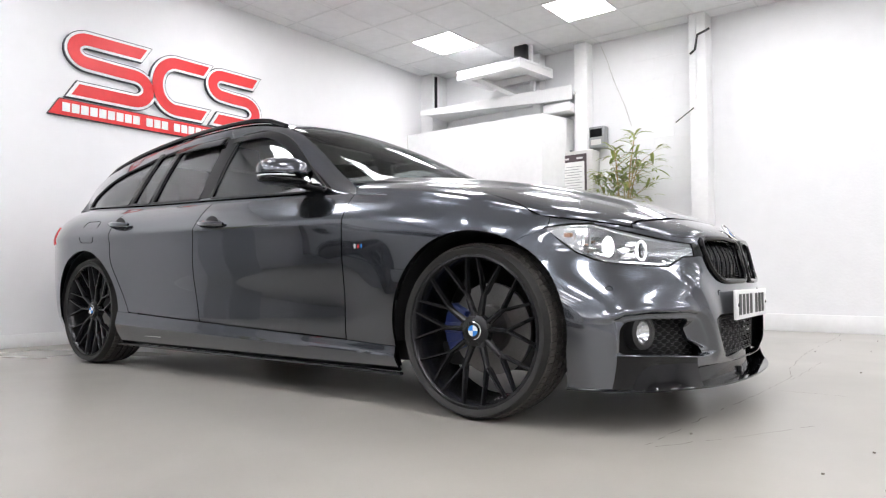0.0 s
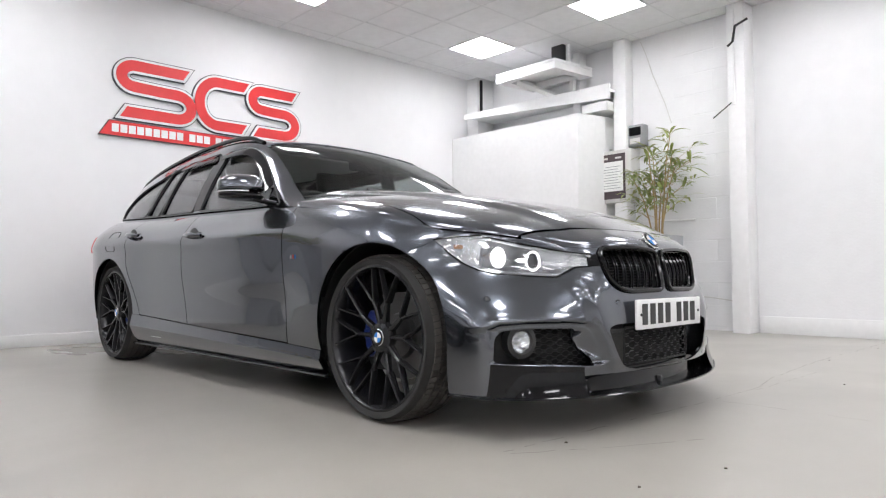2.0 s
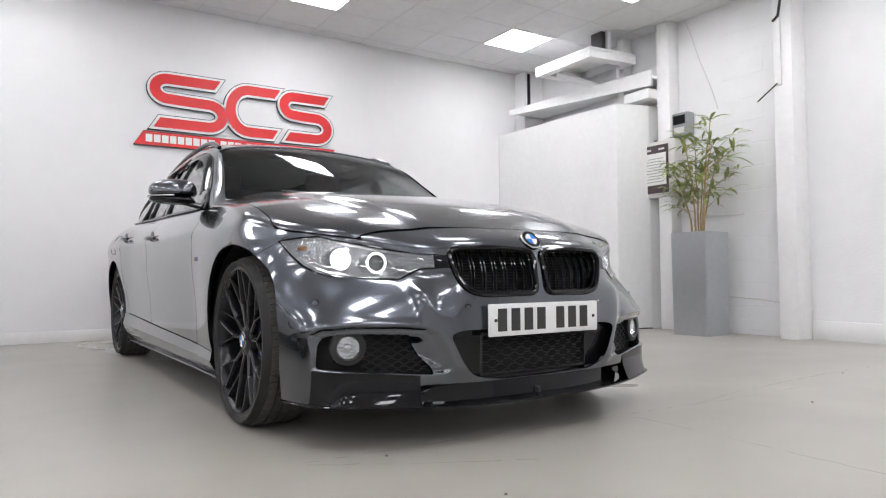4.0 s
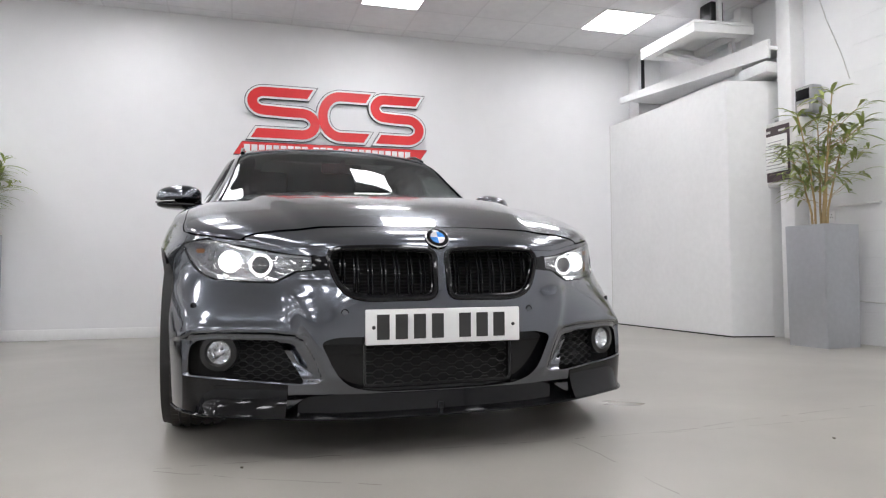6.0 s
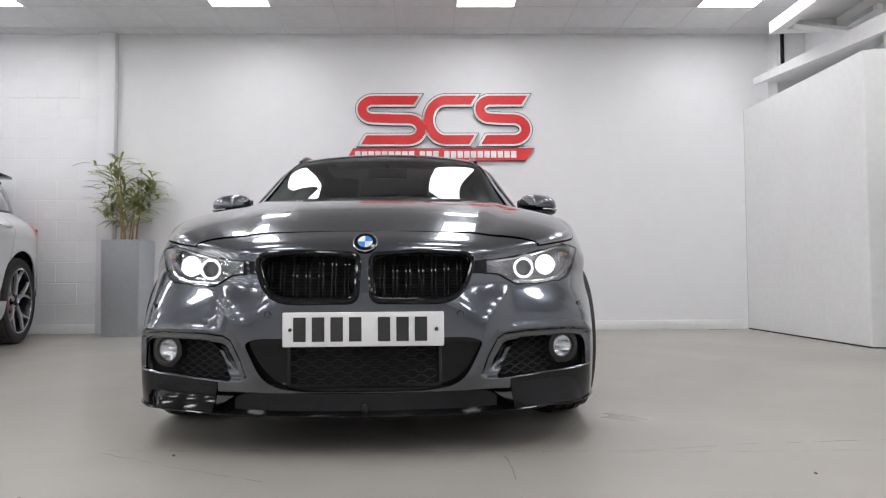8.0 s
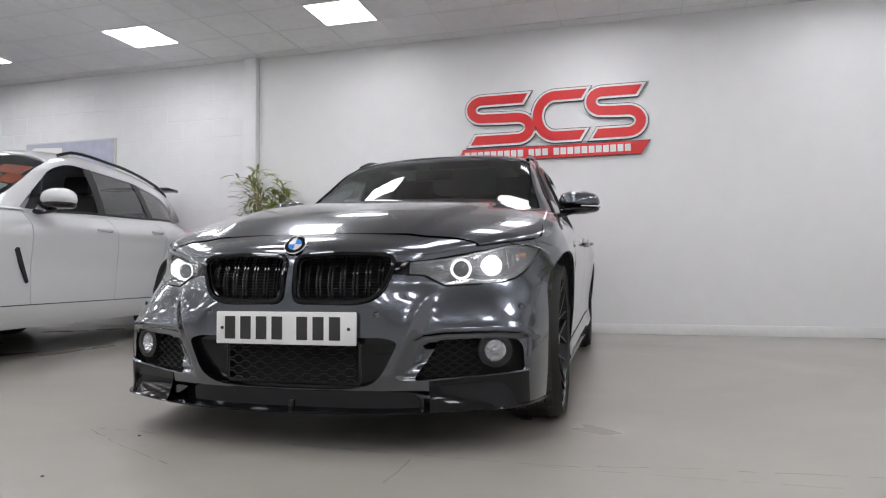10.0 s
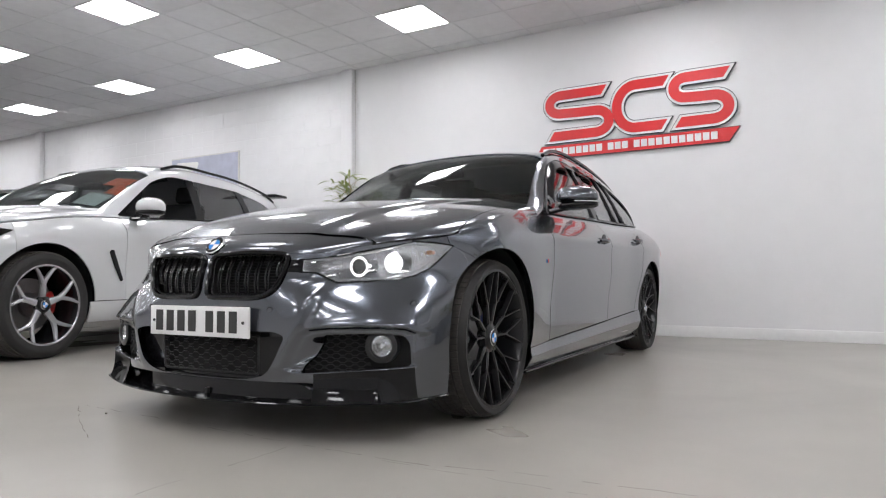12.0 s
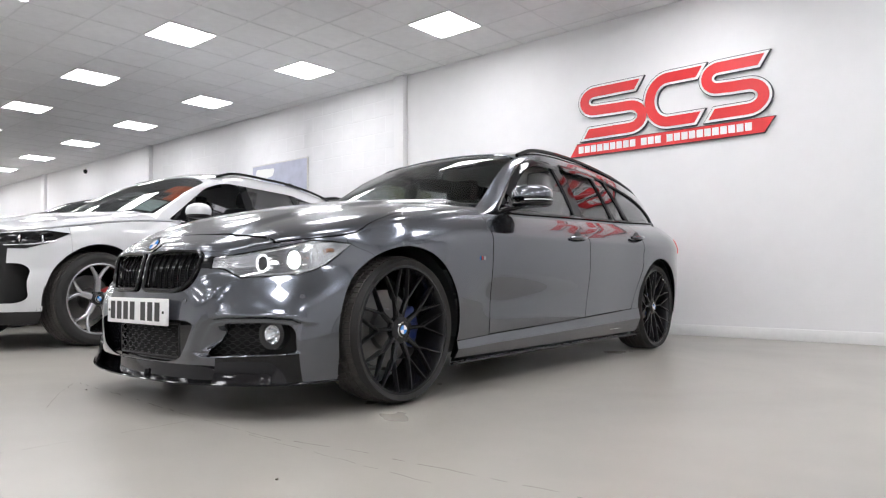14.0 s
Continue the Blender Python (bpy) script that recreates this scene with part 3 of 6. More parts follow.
    for a0 in np.linspace(-0.42, 0.42, 5):
        a = ca + a0
        m = Matrix.Translation((0.145 * math.cos(a), -0.035, 0.145 * math.sin(a))) @ Matrix.Rotation(-a, 4, "Y")
        box(bm, (-0.035, -0.05, -0.022), (0.045, 0.045 - 0.02 * abs(a0), 0.022), 0.008, m)
    part("brake_caliper", bm, cal_m, w)
    return w


def roundel(parent, r, m, name="badge"):
    """A round emblem with a dark ring and a plain blue and white middle."""
    bm = bmesh.new()
    prof = [(0.0005, 0.004), (r * 0.9, 0.003), (r, 0.001), (r, -0.004), (0.0005, -0.004)]
    rot = pose(0, 0, 0, 90)
    lathe(bm, [(a, b) for a, b in prof], 40, m @ rot)
    ob = part(name, bm, M_GLOSS, parent)
    bm = lathe(bmesh.new(), [(r * 0.93, 0.0036), (r, 0.0016), (r * 1.02, -0.002), (r * 0.9, -0.002)], 40, m @ rot)
    part("chrome_ring", bm, M_CHROME, ob)
    for k in range(4):
        bm = bmesh.new()
        pts = [(0, 0)] + [(r * 0.6 * math.cos(a), r * 0.6 * math.sin(a)) for a in np.linspace(k * math.pi / 2, (k + 1) * math.pi / 2, 9)]
        prism(pts, "z", 0.001, 0.0052, m, bm)
        part("quadrant", bm, M_BADGEB if k % 2 else M_BADGEW, ob)
    return ob


# ---- the dark grey estate car ----
ESTATE = PlannedNose(
    levels=[
        (0.08, [(0.745, 0), (0.735, 0.24), (0.705, 0.40), (0.672, 0.52), (0.612, 0.65), (0.560, 0.755), (0.48, 0.81), (0.28, 0.845)]),
        (0.15, [(0.762, 0), (0.748, 0.24), (0.718, 0.40), (0.684, 0.52), (0.626, 0.655), (0.568, 0.765), (0.49, 0.818), (0.28, 0.856)]),
        (0.30, [(0.775, 0), (0.758, 0.24), (0.729, 0.40), (0.694, 0.52), (0.638, 0.66), (0.582, 0.768), (0.50, 0.824), (0.28, 0.868)]),
        (0.38, [(0.772, 0), (0.757, 0.24), (0.728, 0.40), (0.694, 0.52), (0.638, 0.66), (0.578, 0.768), (0.49, 0.825), (0.27, 0.874)]),
        (0.43, [(0.768, 0), (0.752, 0.24), (0.722, 0.40), (0.686, 0.52), (0.625, 0.66), (0.558, 0.762), (0.47, 0.822), (0.26, 0.879)]),
        (0.49, [(0.762, 0), (0.744, 0.24), (0.710, 0.40), (0.661, 0.52), (0.585, 0.66), (0.508, 0.755), (0.42, 0.818), (0.24, 0.883)]),
        (0.56, [(0.750, 0), (0.731, 0.24), (0.686, 0.40), (0.612, 0.52), (0.525, 0.655), (0.442, 0.748), (0.36, 0.808), (0.20, 0.887)]),
        (0.62, [(0.736, 0), (0.718, 0.24), (0.680, 0.40), (0.598, 0.52), (0.496, 0.655), (0.405, 0.745), (0.325, 0.805), (0.185, 0.884)]),
        (0.69, [(0.705, 0), (0.688, 0.24), (0.652, 0.40), (0.588, 0.52), (0.500, 0.655), (0.415, 0.742), (0.310, 0.805), (0.17, 0.866)]),
        (0.76, [(0.655, 0), (0.640, 0.24), (0.605, 0.40), (0.545, 0.52), (0.460, 0.65), (0.375, 0.730), (0.275, 0.790), (0.14, 0.838)]),
        (0.95, [(0.450, 0), (0.440, 0.24), (0.415, 0.40), (0.370, 0.52), (0.305, 0.65), (0.240, 0.720), (0.180, 0.770), (0.09, 0.805)]),
    ],
    base=2.81, flare=0.022, swage=0.765,
    width=spline((0.08, 0.79), (0.15, 0.83), (0.25, 0.860), (0.4, 0.880), (0.55, 0.889), (0.7, 0.892), (1.1, 0.892)),
    nose=spline((0.08, 0.745), (0.14, 0.76), (0.2, 0.768), (0.3, 0.775), (0.45, 0.768), (0.55, 0.752), (0.62, 0.736), (0.67, 0.715), (0.75, 0.66), (0.9, 0.5)),
    shoulder=spline((-3.9, 0.99), (-3.04, 0.955), (-2.5, 0.932), (-1.74, 0.910), (-1.1, 0.892), (-0.62, 0.880), (-0.3, 0.846), (0.0, 0.792), (0.2, 0.746), (0.31, 0.723), (0.45, 0.703), (0.55, 0.683), (0.65, 0.658), (0.74, 0.66)),
    centre=spline((-0.85, 1.012), (-0.7, 0.998), (-0.4, 0.966), (-0.1, 0.928), (0.2, 0.872), (0.40, 0.817), (0.5, 0.780), (0.6, 0.737), (0.68, 0.703), (0.705, 0.683), (0.718, 0.661)),
    belt_in=spline((-3.9, 0.19), (-3.0, 0.15), (-1.7, 0.095), (-0.6, 0.085), (0.0, 0.05), (0.6, 0.04)),
    crease=spline((-0.6, 0.60), (0.0, 0.53), (0.45, 0.42), (0.75, 0.36)), crease_h=0.013,
    rail_y=spline((-3.8, 0.50), (-3.4, 0.525), (-2.6, 0.555), (-1.9, 0.57), (-1.45, 0.578), (-1.2, 0.597), (-1.0, 0.637), (-0.79, 0.695), (-0.6, 0.73), (-0.42, 0.75)),
    rail_z=spline((-3.8, 0.985), (-3.6, 1.08), (-3.4, 1.19), (-3.0, 1.29), (-2.5, 1.350), (-1.9, 1.378), (-1.5, 1.352), (-1.2, 1.258), (-1.0, 1.125), (-0.79, 0.972), (-0.6, 0.87), (-0.42, 0.80)),
    crown=spline((-3.8, 1.0), (-3.62, 1.18), (-3.5, 1.31), (-3.3, 1.355), (-2.9, 1.398), (-2.4, 1.424), (-1.9, 1.428), (-1.6, 1.41), (-1.35, 1.362), (-1.2, 1.313), (-0.95, 1.210), (-0.7, 1.095), (-0.42, 0.955)),
    tail=spline((0.1, -3.66), (0.3, -3.76), (0.6, -3.79), (0.9, -3.74), (1.05, -3.70)),
)
ESTATE.fair()
AXLE_Z, ARCH_R = 0.322, 0.365
SHELL = 0.012


def arch_cutter(x, z, r, y0=0.5, y1=1.2, both=True, foot=None):
    """A wheel arch: a wide ring of segments, open to the ground."""
    pts = [(x + r * math.cos(a), z + r * math.sin(a)) for a in np.linspace(-0.15, math.pi + 0.15, 40)]
    pts += [(pts[-1][0], -0.2), (pts[0][0], -0.2)]
    return [prism(pts, "y", y0 * k, y1 * k) for k in ((1, -1) if both else (1,))]


def seam_x(z):
    """Where bumper and wing meet."""
    return 0.20 + 0.10 * smooth(0.635, 0.70, z)


def wing_front(b):
    """The wing's front edge, just behind the bumper's, by share of its height."""
    z = 0.165 + 0.54 * b
    for _ in range(8):
        z = 0.165 + (ESTATE.shoulder(seam_x(z)) - 0.165) * b
    return ESTATE.s_of(seam_x(z) - 0.002, z)


def table_top(body):
    """Height and half width of the bonnet's edge by x."""
    s = np.linspace(0.0005, 1.7, 400)
    e = body.edge(s)
    order = np.argsort(e[:, 0])
    return e[order]


EDGE = table_top(ESTATE)


def top_z(x, y):
    w = np.interp(x, EDGE[:, 0], EDGE[:, 1])
    ze = np.interp(x, EDGE[:, 0], EDGE[:, 2])
    q = np.clip(np.abs(y) / w, 0, 1)
    z = ze + np.maximum(ESTATE.centre(x) - ze, 0) * np.sqrt(np.clip(1 - q**2.3, 0, 1))
    yc = ESTATE.crease(x)
    return z + ESTATE.crease_h * smooth(yc + 0.05, yc - 0.03, np.abs(y)) * smooth(0.72, 0.4, x)


wing_top = spline((-0.85, 0.69), (-0.62, 0.728), (-0.35, 0.775), (-0.1, 0.80), (0.15, 0.812), (0.6, 0.812))


def bonnet_y(x):
    """The bonnet's side edge: on the wing's crest behind, along the headlight in front."""
    k = smooth(0.16, 0.31, x)
    return wing_top(x) * (1 - k) + (np.interp(x, EDGE[:, 0], EDGE[:, 1]) + 0.0022) * k



bonnet_front = spline((0.0, 0.606), (0.34, 0.589), (0.50, 0.560), (0.625, 0.522))
cowl_x = spline((0.0, -0.44), (0.3, -0.46), (0.5, -0.53), (0.62, -0.64), (0.70, -0.76), (0.73, -0.80))

# the headlight's outline: along the slanting corner, and up
HEADLIGHT_UV = [(-0.234, 0.634), (-0.10, 0.648), (0.03, 0.672), (0.172, 0.702), (0.255, 0.698), (0.335, 0.689), (0.280, 0.640), (0.228, 0.600), (0.17, 0.575), (0.112, 0.562), (0.0, 0.554), (-0.107, 0.550), (-0.178, 0.586), (-0.234, 0.589)]
HEADLIGHT = [(0.743 * -u + 0.669 * 0.80, 0.669 * u + 0.743 * 0.80, z) for u, z in HEADLIGHT_UV]
KIDNEY = rounded([(0.026, 0.500), (0.270, 0.497), (0.330, 0.530), (0.365, 0.632), (0.345, 0.658), (0.18, 0.664), (0.036, 0.655), (0.020, 0.640)], [0.03, 0.06, 0.07, 0.03, 0.03, 0.05, 0.02, 0.02])
INTAKE = rounded([(0.393, 0.366), (0.346, 0.380), (-0.346, 0.380), (-0.393, 0.366), (-0.330, 0.236), (-0.24, 0.207), (0.24, 0.207), (0.330, 0.236)], [0.02, 0.02, 0.02, 0.02, 0.06, 0.08, 0.08, 0.06])
SIDE_INTAKE = rounded([(0.515, 0.372), (0.70, 0.377), (0.760, 0.370), (0.780, 0.345), (0.784, 0.264), (0.60, 0.250), (0.445, 0.238), (0.440, 0.248)], [0.015, 0.03, 0.02, 0.02, 0.012, 0.03, 0.006, 0.006])
RECESS = [(0.800, 0.375), (0.775, 0.392), (0.70, 0.398), (0.54, 0.396), (0.468, 0.388), (0.440, 0.372), (0.405, 0.310), (0.385, 0.254), (0.400, 0.242), (0.60, 0.246), (0.796, 0.262)]


GLASS_OUTLINES = [
        rounded([(-0.820, 0.909), (-1.715, 0.938), (-1.655, 1.292), (-1.46, 1.298), (-1.26, 1.238)], [0.02, 0.02, 0.03, 0.06, 0.08]),
        rounded([(-1.815, 0.942), (-2.305, 0.952), (-2.22, 1.290), (-1.765, 1.300)], 0.02),
        rounded([(-2.335, 0.954), (-2.535, 0.960), (-2.445, 1.262), (-2.255, 1.286)], 0.02),
        rounded([(-2.563, 0.962), (-3.20, 0.985), (-3.16, 1.04), (-2.90, 1.18), (-2.48, 1.258)], [0.02, 0.04, 0.05, 0.12, 0.02]),
]


def headlight_cutter(sgn, grow=0.0):
    """The headlight's outline, drawn out along the corner's slanting view."""
    a = radians(48)
    d = Vector((math.cos(a), math.sin(a), 0))
    t = Vector((-math.sin(a), math.cos(a), 0))
    pts = rounded(HEADLIGHT_UV, [0.006, 0.05, 0.05, 0.03, 0.02, 0.008, 0.02, 0.02, 0.02, 0.02, 0.03, 0.02, 0.012, 0.006], 4)
    c = Vector((sum(p[0] for p in pts) / len(pts), sum(p[1] for p in pts) / len(pts)))
    pts = [tuple(Vector(p) + (Vector(p) - c).normalized() * grow) for p in pts]
    bm = bmesh.new()
    ends = [[bm.verts.new((t.x * u + d.x * k, sgn * (t.y * u + d.y * k), z)) for u, z in pts] for k in (0.45, 1.3)]
    n = len(pts)
    made = [bm.faces.new(ends[0]), bm.faces.new(ends[1][::-1])]
    made += [bm.faces.new((ends[0][k], ends[1][k], ends[1][(k + 1) % n], ends[0][(k + 1) % n])) for k in range(n)]
    bmesh.ops.recalc_face_normals(bm, faces=made)
    return bm


def mirror_poly(p):
    return [(-a, b) for a, b in p]


def shifted(body_points, d):
    """The grid moved out along its normals by d."""
    P = np.asarray(body_points)
    N = np.cross(np.gradient(P, axis=0), np.gradient(P, axis=1))
    N /= np.linalg.norm(N, axis=-1, keepdims=True) + 1e-12
    c = P.mean((0, 1)) * np.array([1, 0, 1]) + np.array([0, 0, -0.2])
    if (N * (P - c)).sum() < 0:
        N = -N
    return P + N * d


def front_skin(s_lim, z0, z1, ns, nz, body=ESTATE):
    """The nose from flank to flank: s limits and z limits as functions."""
    a, b = np.linspace(-1, 1, ns)[:, None], np.linspace(0, 1, nz)[None, :]
    z = 0.2 + 0.4 * b + 0 * a
    for _ in range(6):
        s = np.abs(a) * s_lim(z)
        x = body.side(s, z)[..., 0]
        z = z0(x) + (z1(x) - z0(x)) * b
    P = body.side(np.abs(a) * s_lim(z), z)
    P[..., 1] *= np.sign(a) + (a == 0)
    return P


def inside_by(y, z, polygon):
    """How far a point lies inside a polygon (negative outside)."""
    y, z = np.asarray(y), np.asarray(z)
    best, odd = np.full(y.shape, 9.0), np.zeros(y.shape, bool)
    for (a, b), (c, d) in zip(polygon, polygon[1:] + polygon[:1]):
        t = np.clip(((y - a) * (c - a) + (z - b) * (d - b)) / ((c - a) ** 2 + (d - b) ** 2), 0, 1)
        best = np.minimum(best, np.hypot(y - a - t * (c - a), z - b - t * (d - b)))
        cross = (b > z) != (d > z)
        odd ^= cross & (y < (c - a) * (z - b) / (d - b + 1e-12) + a)
    return np.where(odd, best, -best)


def sculpt(P):
    """The bumper's relief: brows and struts round the side openings, a proud frame round the middle one."""
    P = P.copy()
    x, y, z = P[..., 0], np.abs(P[..., 1]), P[..., 2]
    d = inside_by(y, z, RECESS)
    P[..., 0] -= (0.012 * smooth(-0.004, 0.008, d) + 0.034 * smooth(0.016, 0.06, d)) * smooth(0.20, 0.34, x)
    P[..., 1] -= np.sign(P[..., 1]) * 0.010 * smooth(-0.004, 0.016, d) * smooth(0.5, 0.75, y)
    ridge = (y - 0.405) * 0.93 - (z - 0.36) * 0.36
    P[..., 0] += 0.014 * np.where(ridge > 0, np.exp(-((ridge / 0.028) ** 2)), np.exp(-((ridge / 0.075) ** 2))) * smooth(0.57, 0.50, z) * smooth(0.2, 0.26, z)
    brow = np.exp(-(((d + 0.012) / 0.014) ** 2)) * smooth(0.36, 0.385, z) * smooth(0.46, 0.52, y)
    P[..., 0] += 0.005 * brow
    P[..., 1] += np.sign(P[..., 1]) * 0.003 * brow * smooth(0.6, 0.75, y)
    lip = smooth(0.205, 0.190, z)
    P[..., 0] -= 0.03 * lip * smooth(0.52, 0.44, y)
    return P


def build_estate(place):
    car = thing("estate_car", "dark grey metallic estate car with black wheels and lit headlights", "car", place)
    B = ESTATE
    inside = (-0.5, 0, 0.5)
    # bumper, with its openings
    sill0 = spline((-0.5, 0.162), (0.1, 0.160), (0.3, 0.150), (0.60, 0.138), (0.680, 0.142), (0.697, 0.160), (0.720, 0.196), (0.78, 0.200))
    P = front_skin(lambda z: B.s_of(seam_x(z), z), sill0, lambda x: B.shoulder(x) - 0.001, 301, 150)
    P = sculpt(P)
    skin = grid_mesh("skin", P, 0, inside)
    me = grid_mesh("bumper", P, SHELL, inside)
    cuts = [prism(k, "x", 0.45, 1.0) for k in (KIDNEY, mirror_poly(KIDNEY), INTAKE)]
    cuts += [prism(k, "x", 0.2, 1.0) for k in (SIDE_INTAKE, mirror_poly(SIDE_INTAKE))]
    cuts += [headlight_cutter(1), headlight_cutter(-1)] + arch_cutter(0.02, AXLE_Z, ARCH_R)
    bumper = part("bumper", carve(me, cuts, skin=skin), M_PAINT, car)
    # nose panel under the bonnet's front edge
    s = np.linspace(-1, 1, 81)
    ee = B.edge(np.abs(s) * B.s_of(0.527, 0.690))
    ye = ee[:, 1] * np.sign(s)
    f = np.linspace(0, 1, 10)[None, :]
    x = ee[:, 0][:, None] + (np.minimum(bonnet_front(np.abs(ye)), ee[:, 0] - 0.004)[:, None] - ee[:, 0][:, None]) * f**1.5
    y = np.broadcast_to(ye[:, None], x.shape)
    part("nose_panel", grid_mesh("nose_panel", np.stack([x, y, top_z(x, y)], -1), 0.008, inside), M_PAINT, car)
    # bonnet
    a, f = np.linspace(-1, 1, 121)[:, None], np.linspace(0, 1, 70)[None, :]
    a = np.sign(a) * (1 - (1 - np.abs(a)) ** 1.7)
    x0 = bonnet_front(np.abs(a) * 0.625) - 0.004
    x1 = cowl_x(np.abs(a) * 0.73)
    x = x0 + (x1 - x0) * f
    y = a * (bonnet_y(x) - 0.003)
    part("bonnet", grid_mesh("bonnet", np.stack([x, y, top_z(x, y)], -1), SHELL, inside), M_PAINT, car)
    # wings, doors and quarters on either side
    for sg in (1, -1):
        hold = (lambda P: P) if sg > 0 else mirrored
        cen = (-1.2, 0, 0.5)
        zb = lambda x: 0.165 + 0 * x
        low = flank(B, wing_front, lambda b: 1.617 + 0 * b, zb, B.shoulder, 60, 50)
        s_top = low[:, -1, 0]
        rows = []
        for k in np.linspace(0, 1, 10)[1:]:
            yy = low[:, -1, 1] + (np.minimum(bonnet_y(s_top), low[:, -1, 1]) - low[:, -1, 1]) * k
            rows.append(np.stack([s_top, yy, np.where(s_top > -0.66, top_z(s_top, yy), 0)], -1))
        P = hold(np.concatenate([low, np.stack(rows, 1)], 1))
        me = carve(grid_mesh("wing", P, SHELL, cen), arch_cutter(0.02, AXLE_Z, ARCH_R) + [headlight_cutter(sg)], skin=grid_mesh("skin", P, 0, cen))
        part("wing", me, M_PAINT, car)
        sill = spline((-2.6, 0.34), (-2.34, 0.326), (-1.45, 0.29), (-0.62, 0.262), (-0.3, 0.25))
        dcut = spline((0.0, 2.667), (0.35, 2.70), (0.7, 2.69), (1.0, 2.66))
        rcut = spline((0.2, 3.315), (0.33, 3.345), (0.48, 3.425), (0.66, 3.50), (0.83, 3.50), (0.94, 3.47))
        top1 = lambda x: B.shoulder(x) - 0.004
        P = hold(flank(B, lambda b: 1.623 + 0 * b, lambda b: dcut(b) - 0.003, sill, top1, 50, 40))
        part("front_door", grid_mesh("front_door", P, SHELL, cen), M_PAINT, car)
        P = hold(flank(B, lambda b: dcut(b) + 0.003, lambda b: rcut(0.33 + 0.60 * b) - 0.003, sill, top1, 40, 40))
        part("rear_door", grid_mesh("rear_door", P, SHELL, cen), M_PAINT, car)
        P = hold(flank(B, lambda b: rcut(0.20 + 0.73 * b) + 0.003, lambda b: 1 + B.base + 1.15 + 0 * b, lambda x: 0.20 + 0 * x, top1, 90, 44))
        me = carve(grid_mesh("quarter", P, SHELL, cen), arch_cutter(-B.base, AXLE_Z, ARCH_R), skin=grid_mesh("skin", P, 0, cen))
        part("rear_quarter", me, M_PAINT, car)
        # sill skirt
        P = hold(flank(B, lambda b: 1.27 + 0 * b, lambda b: 3.47 + 0 * b, lambda x: 0.145 + 0 * x, lambda x: sill(x) - 0.006, 60, 14))
        P[..., 1] += sg * np.interp(np.linspace(0, 1, 14), [0, 0.35, 0.62, 0.72, 1.0], [0.010, 0.020, 0.024, 0.016, 0.004])[None, :]
        me = carve(grid_mesh("sill_skirt", P, SHELL, cen), arch_cutter(-B.base, AXLE_Z, ARCH_R) + arch_cutter(0.02, AXLE_Z, ARCH_R), skin=grid_mesh("skin", P, 0, cen))
        part("sill_skirt", me, M_PAINT, car)
        bm = bmesh.new()
        pts = [(x, sg * (B.half(x, 0.15) + 0.014), 0.138) for x in np.linspace(-0.33, -2.48, 14)]
        tube(bm, pts, 0.012, 8, flat=0.6)
        part("sill_blade", bm, M_GLOSS, car)
    # glasshouse
    xs = -0.42 - 3.33 * np.linspace(0, 1, 150) ** 1.0
    vs = np.linspace(0, 1, 44)
    half = B.roof(xs[:, None], vs[None, :])
    P = np.concatenate([half, mirrored(half[:, ::-1])[:, 1:]], 1)
    WIN = GLASS_OUTLINES
    cuts = [prism(w, "y", 0.3, 1.0) for w in WIN] + [prism(w, "y", -1.0, -0.3) for w in WIN]
    ry = lambda x: float(B.rail_y(x)) - 0.002
    screen = [(-0.40, 0.0), (-0.40, 0.4), (-0.46, 0.70)] + [(x, ry(x)) for x in (-0.52, -0.66, -0.8, -1.0, -1.2, -1.30)] + [(-1.345, 0.4), (-1.365, 0.0)]
    screen = screen + [(x, -y) for x, y in screen[-2:0:-1]]
    cuts.append(prism(screen, "z", 0.7, 1.6))
    me = carve(grid_mesh("roof", P, 0.02, (-1.6, 0, 0.9)), cuts, skin=grid_mesh("skin", P, 0, (-1.6, 0, 0.9)))
    part("roof", me, M_PAINT, car)
    v = np.linspace(0.40, 1, 24)
    h = B.roof(np.linspace(-0.425, -1.45, 40)[:, None], v[None, :])
    part("windscreen", grid_mesh("windscreen", shifted(np.concatenate([h, mirrored(h[:, ::-1])[:, 1:]], 1), -0.007), 0.004, (-1.6, 0, 0.7)), M_SCREEN, car)
    for sg in (1, -1):
        for (xa, xb), nm in zip(((-0.84, -1.76), (-1.78, -2.33), (-2.27, -2.55), (-2.46, -3.26)), ("front_window", "rear_window", "door_quarter_glass", "load_bay_window")):
            h = B.roof(np.linspace(xa, xb, 24)[:, None], np.linspace(0.02, 0.47, 16)[None, :])
            h = h if sg > 0 else mirrored(h)
            part(nm, grid_mesh(nm, shifted(h, -0.008), 0.004, (-1.6, 0, 0.7)), M_GLASS if nm == "front_window" else M_PRIVACY, car)
    return car


def skin_tree(P):
    from mathutils.bvhtree import BVHTree
    bm = bmesh.new()
    bm.from_mesh(grid_mesh("skin", P, 0, (-0.5, 0, 0.4)))
    tree = BVHTree.FromBMesh(bm)
    bm.free()
    return tree


NOSE_TREE = skin_tree(front_skin(lambda z: 1.6 + 0 * z, lambda x: 0.12 + 0 * x, lambda x: ESTATE.shoulder(x), 241, 80))
_h = ESTATE.roof(np.linspace(-0.42, -3.7, 160)[:, None], np.linspace(0, 1, 60)[None, :])
ROOF_TREE = skin_tree(np.concatenate([_h, mirrored(_h[:, ::-1])[:, 1:]], 1))


def on_nose(y, z, out=0.0):
    return (float(ESTATE.front_x(y, np.float64(z))) + out, y, z)


